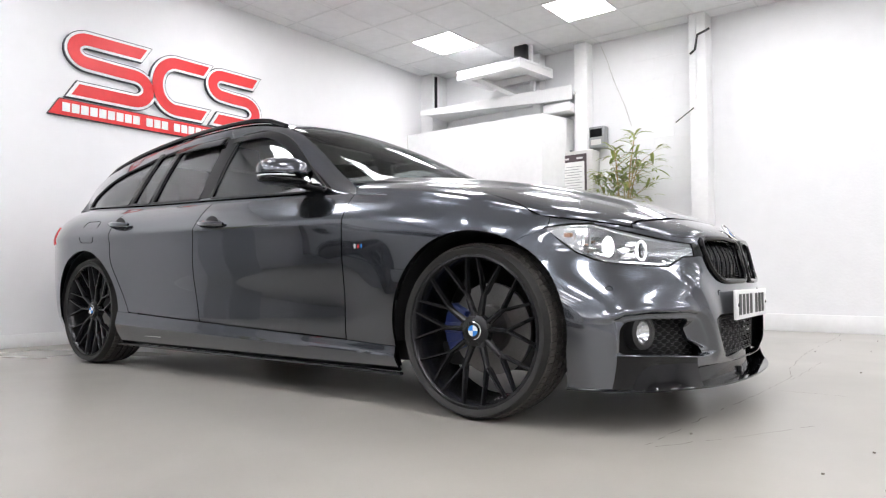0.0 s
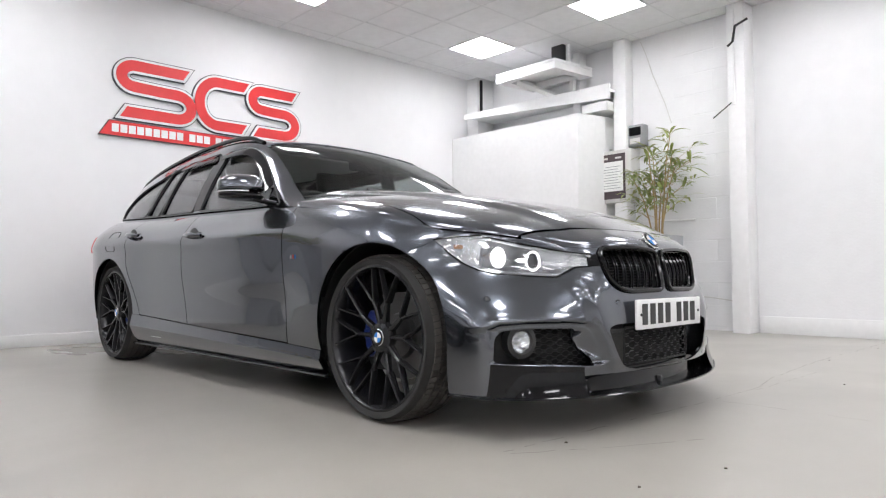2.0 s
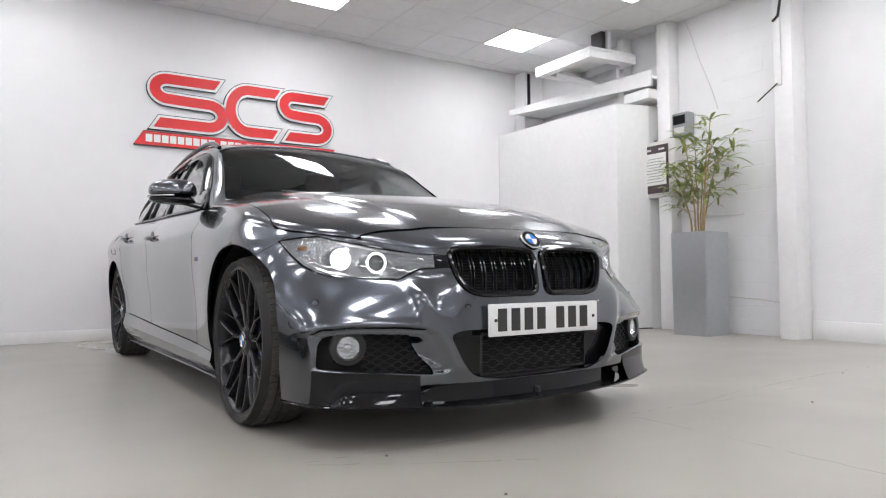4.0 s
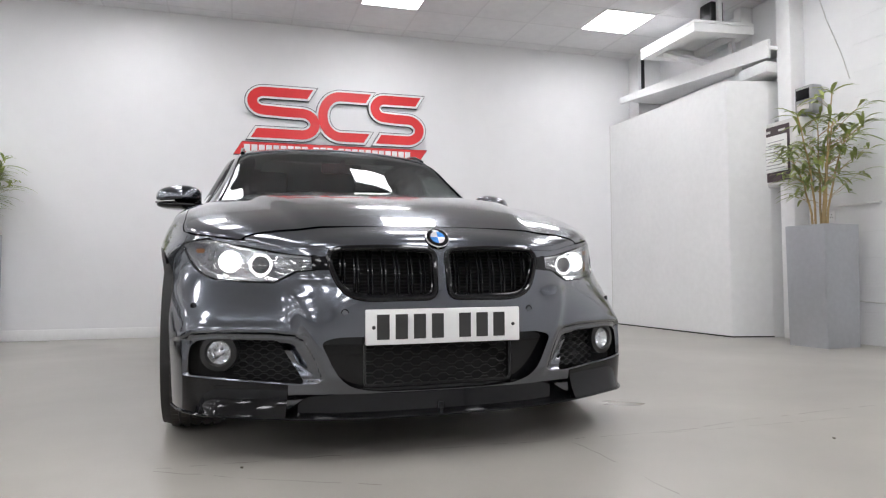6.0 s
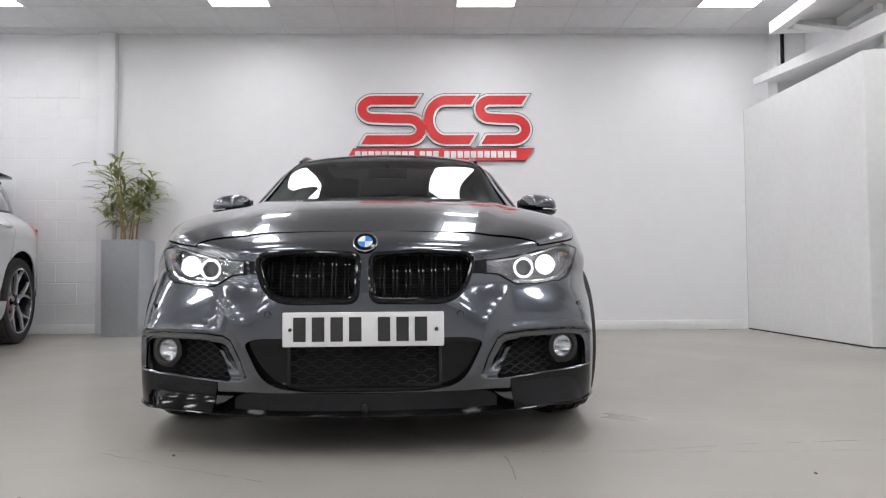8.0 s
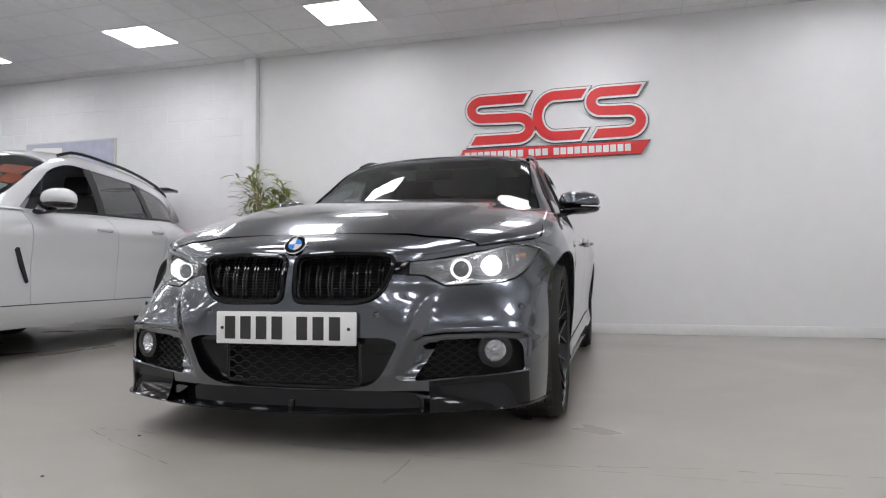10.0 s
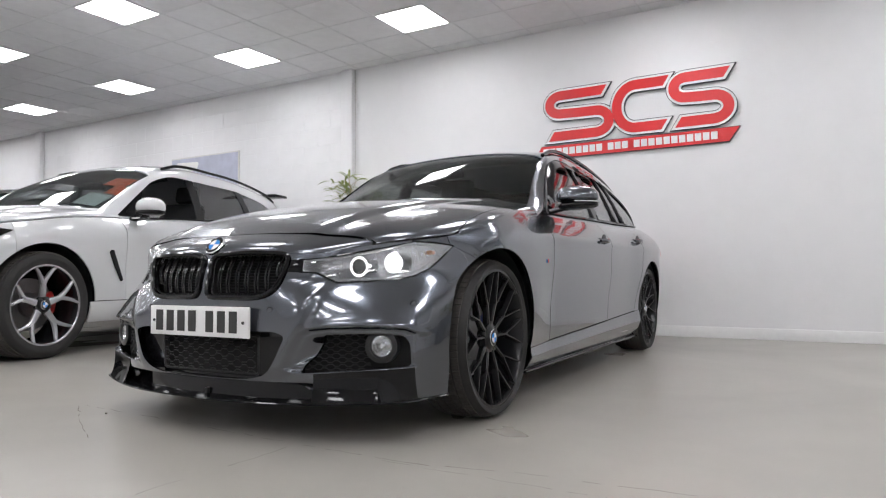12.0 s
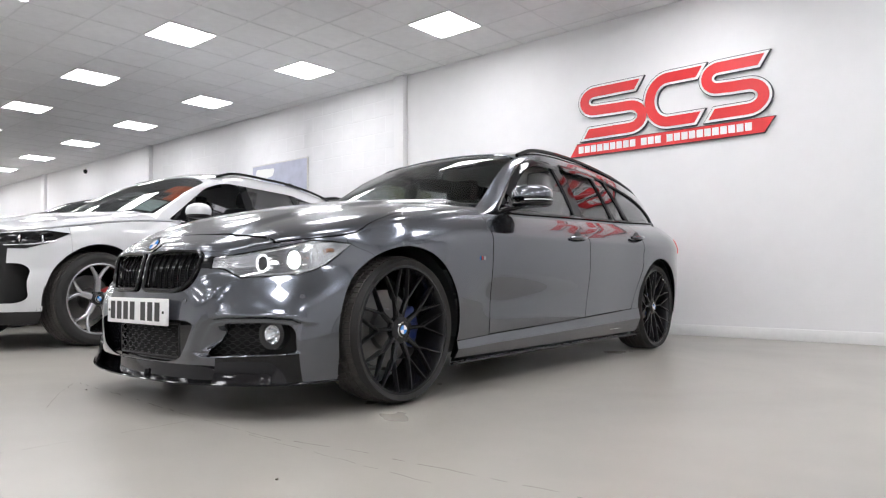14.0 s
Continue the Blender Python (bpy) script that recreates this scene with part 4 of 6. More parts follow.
def on_roof_side(x, z, sg, out=0.0):
    hit = ROOF_TREE.ray_cast(Vector((x, sg * 1.3, z)), Vector((0, -sg, 0)))
    p = hit[0] if hit[0] else Vector((x, sg * 0.7, z))
    n = hit[1] if hit[0] else Vector((0, sg, 0))
    n = n if n.y * sg > 0 else -n
    return p + n * out


def honeycomb(bm, y0, y1, z0, z1, at, cell=0.03, r=0.0022):
    """Rows of stretched hexagons as thin bars; at(y, z) gives the place."""
    h = cell * 0.62
    row, z = 0, z0
    while z < z1:
        pts = []
        y = y0
        k = 0
        while y < y1:
            up = ((k // 2) + row) % 2
            pts.append((y, z + (h * 0.5 if up else 0)))
            y += cell * 0.34 if k % 2 else cell * 0.66
            k += 1
        tube(bm, [at(a, b) for a, b in pts], r, 4)
        z += h
        row += 1
    return bm


def estate_front(car):
    B = ESTATE
    # kidney grilles
    for sg in (1, -1):
        ring = [on_nose(sg * a, b, 0.004) for a, b in KIDNEY]
        kid = part("kidney_grille", tube(bmesh.new(), ring, 0.0095, 10, closed=True), M_GLOSS, car, "gloss black double-slat grille")
        inner = [on_nose(sg * (0.19 + (a - 0.19) * 0.955), 0.58 + (b - 0.58) * 0.92, -0.010) for a, b in KIDNEY]
        part("inner_rim", tube(bmesh.new(), inner, 0.006, 8, closed=True), M_GLOSS, kid)
        for k in range(7):
            y = 0.058 + 0.043 * k
            for d in (-0.0065, 0.0065):
                zt, zb = 0.650 - 0.004 * (k > 5), 0.508 + 0.010 * (k > 4) + 0.030 * (k > 5)
                bm = bmesh.new()
                path = [on_nose(sg * (y + d), z, -0.012 - 0.018 * ((zt - z) / (zt - zb)) ** 0 + 0.014 * math.sin(math.pi * (z - zb) / (zt - zb))) for z in np.linspace(zb, zt, 8)]
                tube(bm, path, 0.0042, 6)
                part("slat", bm, M_GLOSS, kid)
        bm = bmesh.new()
        for z in np.linspace(0.51, 0.65, 14):
            tube(bm, [on_nose(sg * y, z, -0.05) for y in np.linspace(0.03, 0.35, 8)], 0.0018, 4)
        part("grille_mesh", bm, M_SATIN, kid)
    # dark ducts behind every opening, and the engine bay's block
    bm = boxed((0.05, -0.36, 0.17), (0.62, 0.36, 0.66), 0.02)
    part("radiator_block", bm, M_DARK, car)
    part("radiator_core", boxed((0.45, -0.27, 0.20), (0.688, 0.27, 0.40), 0.005), M_DARK, car)
    # lower opening: concave surround and honeycomb
    bm = bmesh.new()
    honeycomb(bm, -0.245, 0.245, 0.226, 0.352, lambda y, z: on_nose(y, z, -0.035), 0.030, 0.0026)
    grille = part("lower_grille", bm, M_SATIN, car, "black honeycomb grille")
    part("grille_frame", tube(bmesh.new(), [on_nose(y, z, -0.036) for y, z in rounded([(0.25, 0.36), (-0.25, 0.36), (-0.25, 0.222), (0.25, 0.222)], 0.015)], 0.005, 6, closed=True), M_SATIN, grille)
    a, b = np.linspace(-1, 1, 41)[:, None], np.linspace(0, 1, 14)[None, :]
    for sg in (1, -1):
        y = sg * (0.255 + 0.155 * np.linspace(0, 1, 12)[:, None]) + 0 * b
        z = 0.20 + 0.185 * b + 0 * y
        x = B.front_x(y, z) - 0.035 + 0.022 * ((np.abs(y) - 0.255) / 0.155) ** 2
        part("duct_cheek", grid_mesh("duct_cheek", np.stack([x, y, z], -1), 0.004, (0, 0, 0.3)), M_GLOSS, car)
    # side openings: honeycomb and fog lamp
    for sg in (1, -1):
        bm = bmesh.new()
        honeycomb(bm, 0.42, 0.650, 0.245, 0.374, lambda y, z: (on_nose(y, z)[0] - 0.058, sg * y, z), 0.021, 0.0023)
        part("side_grille", bm, M_SATIN, car, "black honeycomb side grille")
        y = 0.40 + 0.38 * np.linspace(0, 1, 24)[:, None] + 0 * b
        z = 0.20 + 0.20 * b + 0 * y
        x = B.front_x(y, z) - 0.075
        part("duct_back", grid_mesh("duct_back", np.stack([x, sg * y, z], -1), 0.004, (0, 0, 0.3)), M_DARK, car)
        fx = 0.584
        m = Matrix.Translation((fx, sg * 0.690, 0.331)) @ Matrix.Rotation(radians(-90 + sg * 18), 4, "Z")
        fog = part("fog_lamp", lathe(bmesh.new(), [(0.036, 0.0), (0.042, 0.008), (0.058, 0.004), (0.060, -0.03), (0.036, -0.03)], 32, m), M_SATIN, car)
        part("reflector", lathe(bmesh.new(), [(0.0005, -0.03), (0.012, -0.026), (0.028, -0.012), (0.037, 0.0), (0.037, -0.035), (0.0005, -0.035)], 28, m), M_CHROME, fog)
        part("bulb_shield", lathe(bmesh.new(), [(0.0005, -0.008), (0.009, -0.01), (0.009, -0.03), (0.0005, -0.03)], 16, m), M_CHROME, fog)
        part("lens", lathe(bmesh.new(), [(0.0005, 0.007), (0.02, 0.006), (0.037, 0.001), (0.037, -0.002), (0.0005, 0.004)], 28, m), M_CLEAR, fog)
        # parking sensor and jet cover
        for y, z in ((0.316, 0.455), (0.77, 0.475)):
            p = on_nose(y, z, 0.0)
            m = Matrix.Translation((p[0], sg * y, z)) @ Matrix.Rotation(radians(-90 + sg * (8 if y < 0.5 else 50)), 4, "Z")
            part("parking_sensor", lathe(bmesh.new(), [(0.0005, 0.003), (0.009, 0.003), (0.0105, 0.001), (0.0105, -0.006), (0.0005, -0.006)], 20, m), M_PAINT, car)
            part("sensor_ring", lathe(bmesh.new(), [(0.0105, 0.0015), (0.0125, 0.0015), (0.0125, -0.006), (0.0105, -0.006)], 20, m), M_DARK, car)
        loop = rounded([(0.425, 0.455), (0.455, 0.455), (0.437, 0.405), (0.400, 0.405)], 0.008)
        loop = [on_nose(y, z, 0.0085) for y, z in loop]
        part("tow_cover_gap", tube(bmesh.new(), [(x, sg * y, z) for x, y, z in loop], 0.0014, 5, closed=True), M_DARK, car)
    # splitter: a thin blade that follows the nose, on a recessed dark valance
    a = np.linspace(-1, 1, 121)
    foot = B.side(np.abs(a) * float(B.s_of(0.378, np.float64(0.15))), np.full(121, 0.15))
    foot[:, 1] *= np.sign(a) + (a == 0)
    along = np.gradient(foot, axis=0)
    out = np.stack([along[:, 1], -along[:, 0], 0 * a], -1)
    out /= np.linalg.norm(out, axis=-1, keepdims=True)
    reach = (0.006 + 0.034 * smooth(0.815, 0.70, np.abs(foot[:, 1])))[:, None]
    zz = 0.134 + 0.012 * smooth(0.3, 0.8, np.abs(foot[:, 1]))
    rows = [(-0.11, 0.006, 0), (0.0, 0.005, 0), (-0.002, 0.003, 1), (0.0, 0.000, 1), (-0.002, -0.003, 1), (-0.12, -0.004, 0)]
    P = np.stack([np.concatenate([foot[:, :2] + out[:, :2] * (g + reach * e), (zz + d)[:, None]], -1) for g, d, e in rows], 1)
    part("splitter", grid_mesh("splitter", P, 0.0, (0.0, 0, 0.10)), M_GLOSS, car, "black front splitter")
    y, z = np.linspace(-0.56, 0.56, 61)[:, None], np.linspace(0.120, 0.212, 8)[None, :]
    x = B.front_x(y, 0.2 + 0 * z) - 0.040 - 0.012 * ((z - 0.12) / 0.092) - 0.03 * smooth(0.44, 0.56, np.abs(y))
    part("valance", grid_mesh("valance", np.stack([x, y + 0 * z, z + 0 * y], -1), 0.006, (0.0, 0, 0.15)), M_GLOSS, car)
    # gloss flaps at the bumper's lower corners
    for sg in (1, -1):
        y, k = np.linspace(0.487, 0.797, 60)[:, None], np.linspace(0, 1, 12)[None, :]
        zt = np.interp(y, [0.487, 0.60, 0.797], [0.237, 0.246, 0.260])
        zb = np.interp(y, [0.487, 0.797], [0.142, 0.150])
        z = zb + (zt - zb) * k
        Q = shifted(np.stack([B.front_x(y + 0 * z, z), sg * y + 0 * z, z], -1), (0.0015 + 0.036 * (1 - k) ** 2.0 * smooth(0.805, 0.68, y))[..., None])
        part("bumper_flap", grid_mesh("bumper_flap", Q, 0.004, (0.0, 0, 0.2)), M_GLOSS, car)
    part("tow_mount", boxed((0.715, -0.008, 0.134), (0.738, 0.008, 0.160), 0.005), M_SATIN, car)
    # headlights
    P = front_skin(lambda z: 1.2 + 0 * z, lambda x: 0.5 + 0 * x, lambda x: B.shoulder(x) + 0.004, 241, 40)
    for sg in (1, -1):
        keep = (P[:, :, 1] * sg)[:, 0] > 0.25
        Q = P[keep]
        lamp = part("headlight", carve(grid_mesh("lens", Q, 0.004, (-0.5, 0, 0.5)), [headlight_cutter(sg, -0.003)], keep=True, skin=grid_mesh("skin", Q, 0, (-0.5, 0, 0.5))), M_CLEAR, car, "lit twin headlight under a clear lens")
        # a silver bowl that closes on the lens's edge
        a = radians(48)
        d = Vector((math.cos(a), math.sin(a) * sg, 0))
        rim = []
        for p, q in zip(HEADLIGHT, HEADLIGHT[1:] + HEADLIGHT[:1]):
            for k in range(5):
                v = Vector(p).lerp(Vector(q), k / 5)
                v.y *= sg
                hit = NOSE_TREE.ray_cast(v + d * 0.4, -d)
                rim.append(np.array(hit[0] if hit[0] else v))
        rim = np.array(rim)
        mid = rim.mean(0)
        rows = [(0.985, 0.004, 0.002), (0.965, 0.03, 0.004), (0.93, 0.075, 0.012), (0.86, 0.115, 0.022), (0.62, 0.14, 0.03), (0.3, 0.15, 0.03), (0.02, 0.15, 0.03)]
        Q2 = np.stack([mid + (rim - mid) * np.array([k, k, k]) - np.array([b, sg * c, 0]) for k, b, c in rows], 1)
        Q2 = np.concatenate([Q2, Q2[:1]], 0)
        part("lamp_housing", grid_mesh("bowl", Q2, 0, tuple(mid - np.array([1.0, 0, 0]))), M_HOUSING, lamp)
        for y, z, x, lit, q in ((0.655, 0.622, 0.448, True, 0.72), (0.560, 0.609, 0.532, False, 0.72)):
            m = Matrix.Translation((x, sg * y, z)) @ Matrix.Rotation(radians(-90 + sg * 6), 4, "Z")
            part("projector", lathe(bmesh.new(), [(0.036 * q, 0.0), (0.040 * q, 0.006), (0.051 * q, 0.0), (0.054 * q, -0.07), (0.036 * q, -0.07)], 36, m), M_CHROME, lamp)
            back = 0.008 if lit else 0.0
            wide = q * (0.82 if lit else 1.0)
            part("projector_lens", lathe(bmesh.new(), [(0.0005, back + 0.004), (0.015 * wide, back + 0.002), (0.028 * wide, back - 0.006), (0.036 * wide, back - 0.018), (0.036 * wide, back - 0.03), (0.0005, back - 0.03)], 28, m), M_LAMP if lit else M_CLEAR, lamp)
            if not lit:
                bm = lathe(bmesh.new(), [(0.0005, -0.035), (0.035 * q, -0.03), (0.035 * q, -0.04), (0.0005, -0.045)], 28, m)
                part("projector_back", bm, M_STEEL, lamp)
            part("halo_ring", lathe(bmesh.new(), [(0.045 * q, 0.007), (0.048 * q, 0.009), (0.052 * q, 0.006), (0.047 * q, 0.003)], 40, m), M_RING, lamp)
        # bright trims along the foot and towards the grille, ribs and the amber corner
        across = Vector((-math.sin(a), math.cos(a) * sg, 0))

        def within(u, z, depth):
            hit = NOSE_TREE.ray_cast(across * u + d * 1.2 + Vector((0, 0, z)), -d)
            return hit[0] - d * depth

        part("lower_trim", tube(bmesh.new(), [within(u, z, 0.022) for u, z in ((-0.165, 0.590), (-0.112, 0.560), (-0.03, 0.562), (0.06, 0.566), (0.13, 0.576), (0.19, 0.594), (0.25, 0.630))], 0.006, 6, flat=0.6), M_CHROME, lamp)
        part("upper_trim", tube(bmesh.new(), [within(u, z, 0.016) for u, z in ((-0.20, 0.629), (-0.08, 0.643), (0.03, 0.662), (0.15, 0.690), (0.24, 0.690))], 0.006, 6, flat=0.6), M_SILVER, lamp)
        for k in range(3):
            part("reflector_fin", tube(bmesh.new(), [within(-0.222, 0.600 + 0.011 * k, 0.012), within(-0.165, 0.600 + 0.010 * k, 0.02), within(-0.085, 0.576 + 0.024 * k, 0.035)], 0.0028, 5, flat=0.5), M_CHROME, lamp)
        for k in range(3):
            part("indicator_rib", tube(bmesh.new(), [within(0.175 + 0.025 * k, 0.612 + 0.014 * k, 0.03), within(0.165 + 0.025 * k, 0.668, 0.03)], 0.004, 5), M_CHROME, lamp)
        c = within(0.245, 0.662, 0.028)
        part("amber_reflector", boxed((-0.012, -0.014, -0.008), (0.012, 0.014, 0.008), 0.004, Matrix.Translation(c)), M_AMBER, lamp)
        # dark edge round the lens
        pts = []
        for p in HEADLIGHT:
            hit = NOSE_TREE.ray_cast(Vector((p[0], sg * p[1], p[2])) + d * 0.4, -d)
            pts.append((hit[0] if hit[0] else Vector((p[0], sg * p[1], p[2]))) - d * 0.002)
        part("lamp_seal", tube(bmesh.new(), pts, 0.0042, 6, closed=True), M_GLOSS, lamp)
        # black blade between lamp and grille
        blade = np.array([[on_nose(sg * y, z, 0.003) for z in np.linspace(0.590, 0.634, 5)] for y in np.linspace(0.362, 0.412, 6)])
        part("grille_blade", grid_mesh("grille_blade", blade, 0.006, (0.0, 0, 0.6)), M_GLOSS, car)
    # number plate with plain bars for its characters
    plate = part("number_plate", boxed((0.770, -0.26, 0.355), (0.782, 0.26, 0.466), 0.004), M_PLATE, car, "white front number plate")
    y = -0.225
    for k, w in enumerate((0.04,) * 7):
        gap = 0.033 if k == 4 else 0.0
        y += gap
        part("character_bar", boxed((0.7825, y, 0.372), (0.7835, y + w, 0.450)), M_INK, plate)
        y += w + 0.0195
    for y in (-0.235, 0.235):
        part("plate_screw", lathe(bmesh.new(), [(0.0005, 0.0045), (0.005, 0.0035), (0.006, 0), (0.0005, 0)], 12, Matrix.Translation((0.783, y, 0.41)) @ pose(0, 0, 0, 0, 0, -90)), M_INK, plate)
    z = float(top_z(np.float64(0.697), np.float64(0.0)))
    roundel(car, 0.041, Matrix.Translation((0.700, 0, z + 0.004)) @ Matrix.Rotation(radians(52), 4, "Y"))
    bm = boxed((-2.9, -0.72, 0.17), (0.3, 0.72, 0.26), 0.02)
    part("underfloor", bm, M_DARK, car)


def estate_sides(car):
    B = ESTATE
    for sg in (1, -1):
        # arch liners, and near-black plates for the shade deep in the arch
        for xw in (0.02, -B.base):
            rows = []
            for a in np.linspace(-0.15, math.pi + 0.15, 40):
                x, z = xw + 0.372 * math.cos(a), AXLE_Z + 0.372 * math.sin(a)
                out = 0.868 if x < 0.05 else min(0.868, float(B.side(B.s_of(x, np.float64(z)), np.float64(z))[1]) - 0.02)
                rows.append([(x, sg * y, z) for y in np.linspace(0.50, out, 4)])
            P = np.array(rows)
            part("arch_liner", grid_mesh("arch_liner", P, 0.003), M_SATIN, car)
            part("arch_shade", prism([(xw + 0.38 * math.cos(a), AXLE_Z - 0.1 + 0.48 * math.sin(a)) for a in np.linspace(0, math.pi, 24)], "y", sg * 0.49, sg * 0.5), M_DARK, car)
        # door handles, each over a low black bulge painted for the dish's shade
        for hx, hz in ((-1.535, 0.788), (-2.425, 0.828)):
            y = float(B.half(hx, hz))
            m = Matrix.Translation((hx, sg * (y + 0.001), hz)) @ Matrix.Rotation(radians(3 * 1), 4, "Y")
            bm = bmesh.new()
            bmesh.ops.create_uvsphere(bm, u_segments=20, v_segments=10, radius=1, matrix=m @ Matrix.Diagonal((0.058, 0.004, 0.040, 1)))
            dish = part("handle_shade", bm, M_SATIN, car)
            bm = bmesh.new()
            pts = [m @ Vector((x, sg * (0.010 + 0.020 * (1 - (x / 0.105) ** 2)), 0)) for x in np.linspace(-0.105, 0.105, 13)]
            tube(bm, pts, [0.009 + 0.006 * (1 - (k / 6 - 1) ** 2) for k in range(13)], 10, flat=1.0)
            part("handle", bm, M_PAINT, dish)
        # mirror: painted cap, black foot and lower shell, light strip
        c = Matrix.Translation((-1.000, sg * 0.895, 0.992)) @ Matrix.Rotation(radians(sg * 27), 4, "Z")
        bm = bmesh.new()
        bmesh.ops.create_icosphere(bm, subdivisions=4, radius=1)
        for v in bm.verts:
            x, y, z = v.co
            px, py, pz = math.copysign(abs(x) ** 0.8, x), math.copysign(abs(y) ** 0.62, y), math.copysign(abs(z) ** 0.66, z)
            taper = 1 - 0.20 * max(0, py * sg)
            pz = pz if z > 0 else 0.42 * pz
            v.co = c @ Vector((0.072 * px * (1.5 if x > 0 else 0.9) * taper * (1 - 0.18 * max(0, pz)), 0.114 * py, 0.068 * pz * (1 - 0.14 * max(0, py * sg)) + 0.002))
        mirror = part("wing_mirror", bm, M_PAINT, car, "dark grey wing mirror with a black base", 60)
        bm = bmesh.new()
        bmesh.ops.create_icosphere(bm, subdivisions=4, radius=1)
        for v in bm.verts:
            x, y, z = v.co
            px, py, pz = math.copysign(abs(x) ** 0.8, x), math.copysign(abs(y) ** 0.62, y), math.copysign(abs(z) ** 0.8, z)
            taper = 1 - 0.20 * max(0, py * sg)
            v.co = c @ Vector((0.0705 * px * (1.5 if x > 0 else 0.9) * taper, 0.111 * py, 0.022 * pz - 0.038 + 0.006 * py * sg))
        part("lower_shell", bm, M_GLOSS, mirror)
        bm = tube(bmesh.new(), [c @ Vector((0.108 * (1 - 0.2 * max(0, k)) * max(0.0, 1 - abs(k) ** 3.2) ** 0.4 + 0.001, sg * 0.115 * k, -0.022)) for k in np.linspace(-0.3, 0.985, 14)], 0.0034, 6)
        part("indicator_strip", bm, M_SILVER, mirror)
        bm = tube(bmesh.new(), [(-0.975, sg * 0.875, 0.955), (-0.915, sg * 0.825, 0.930), (-0.86, sg * 0.772, 0.912)], [0.046, 0.034, 0.036], 12, flat=0.42)
        part("mirror_foot", bm, M_GLOSS, mirror)
        part("mirror_glass", boxed((-0.068, -0.095, -0.028), (-0.0655, 0.090, 0.044), 0.001, c), M_CHROME, mirror)
        # black corner piece ahead of the mirror
        P = np.array([[on_roof_side(x, 0.905 + (1.0 * (-0.80 - x) * 0.62 + 0.012) * k, sg, 0.004) for k in (0, 0.33, 0.66, 1)] for x in np.linspace(-0.80, -0.965, 8)])
        part("mirror_sail", grid_mesh("mirror_sail", P, 0.003, (-1.6, 0, 1.0)), M_GLOSS, car)
        # roof rail
        xs = np.linspace(-1.36, -3.30, 30)
        lift = [0.002 + 0.010 * float(smooth(-1.36, -1.52, x) * smooth(-3.30, -3.14, x)) for x in xs]
        pts = [(x, sg * (float(B.rail_y(x)) - 0.020), float(B.rail_z(x)) - 0.006 + l * 1.6) for x, l in zip(xs, lift)]
        part("roof_rail", tube(bmesh.new(), pts, 0.013, 10), M_GLOSS, car, "gloss black roof rail")
        # black pillar covers and window trim
        for lo, hi in (((-1.71, -1.82), (-1.65, -1.77)), ((-2.53, -2.57), (-2.44, -2.488)), ((-2.30, -2.335), (-2.22, -2.255))):
            z = np.linspace(0.945, 1.283, 12)
            k = (z - 0.945) / 0.338
            P = np.array([[on_roof_side((lo[0] + (hi[0] - lo[0]) * t) + ((lo[1] + (hi[1] - lo[1]) * t) - (lo[0] + (hi[0] - lo[0]) * t)) * f, zz, sg, 0.003) for f in (0, 0.33, 0.66, 1)] for zz, t in zip(z, k)])
            part("pillar_cover", grid_mesh("pillar_cover", P, 0.003, (-1.6, 0, 1.0)), M_GLOSS, car)
        for w, nm in zip(GLASS_OUTLINES, range(9)):
            part("window_seal", tube(bmesh.new(), [on_roof_side(x, z, sg, 0.001) for x, z in w], 0.006, 6, closed=True), M_SATIN, car)
        belt = [on_roof_side(x, float(B.shoulder(x)) + 0.018, sg, 0.004) for x in np.linspace(-0.88, -3.2, 30)]
        part("belt_trim", tube(bmesh.new(), belt, 0.007, 6, flat=0.7), M_GLOSS, car)
        # tinted wind deflectors over both door windows
        for line in ([(-0.98, 1.02), (-1.12, 1.135), (-1.27, 1.232), (-1.40, 1.278), (-1.52, 1.285), (-1.66, 1.28)], [(-1.78, 1.288), (-2.0, 1.289), (-2.23, 1.278)]):
            f = spline(*[(k, p) for k, p in enumerate(line)])(np.linspace(0, len(line) - 1, 20))
            P = np.array([[on_roof_side(x, z, sg, 0.010), on_roof_side(x - 0.004, z - 0.022, sg, 0.020), on_roof_side(x - 0.008, z - 0.045, sg, 0.022)] for x, z in f])
            part("wind_deflector", grid_mesh("wind_deflector", P, 0.003, (-1.6, 0, 1.0)), M_GLOSS, car, "dark plastic wind deflector")
        # wing badge and sill script as plain bars
        y = float(B.half(-0.516, 0.645)) + 0.001
        for k, mm in enumerate((M_BADGEB, M_INK, M_RED, M_SILVER)):
            part("badge_stripe", boxed((-0.500 - 0.009 * k - (0.016 if k == 3 else 0), sg * (y - 0.002), 0.636), (-0.508 - 0.009 * k + (0.004 if k < 3 else 0), sg * (y + 0.002), 0.654), 0.0006), mm, car)
        part("sill_script", boxed((-2.24, sg * (float(B.half(-2.1, 0.2)) + 0.014), 0.196), (-2.02, sg * (float(B.half(-2.1, 0.2)) + 0.019), 0.214), 0.001), M_GREY, car)
        # rear lamp
        e = 1 + B.base + 0.15
        P = B.side(np.linspace(e + 0.2, e + 0.75, 24)[:, None], np.linspace(0.74, 0.85, 8)[None, :])
        P = P if sg > 0 else mirrored(P)
        part("rear_lamp", grid_mesh("rear_lamp", shifted(P, 0.004), 0.006, (-2.5, 0, 0.6)), M_RED, car, "red rear lamp")
    loop = rounded([(-2.66, 0.86), (-2.83, 0.865), (-2.84, 0.735), (-2.68, 0.73)], 0.03)
    part("fuel_flap_gap", tube(bmesh.new(), [(x, -(float(B.half(x, z)) + 0.0005), z) for x, z in loop], 0.0016, 5, closed=True), M_DARK, car)


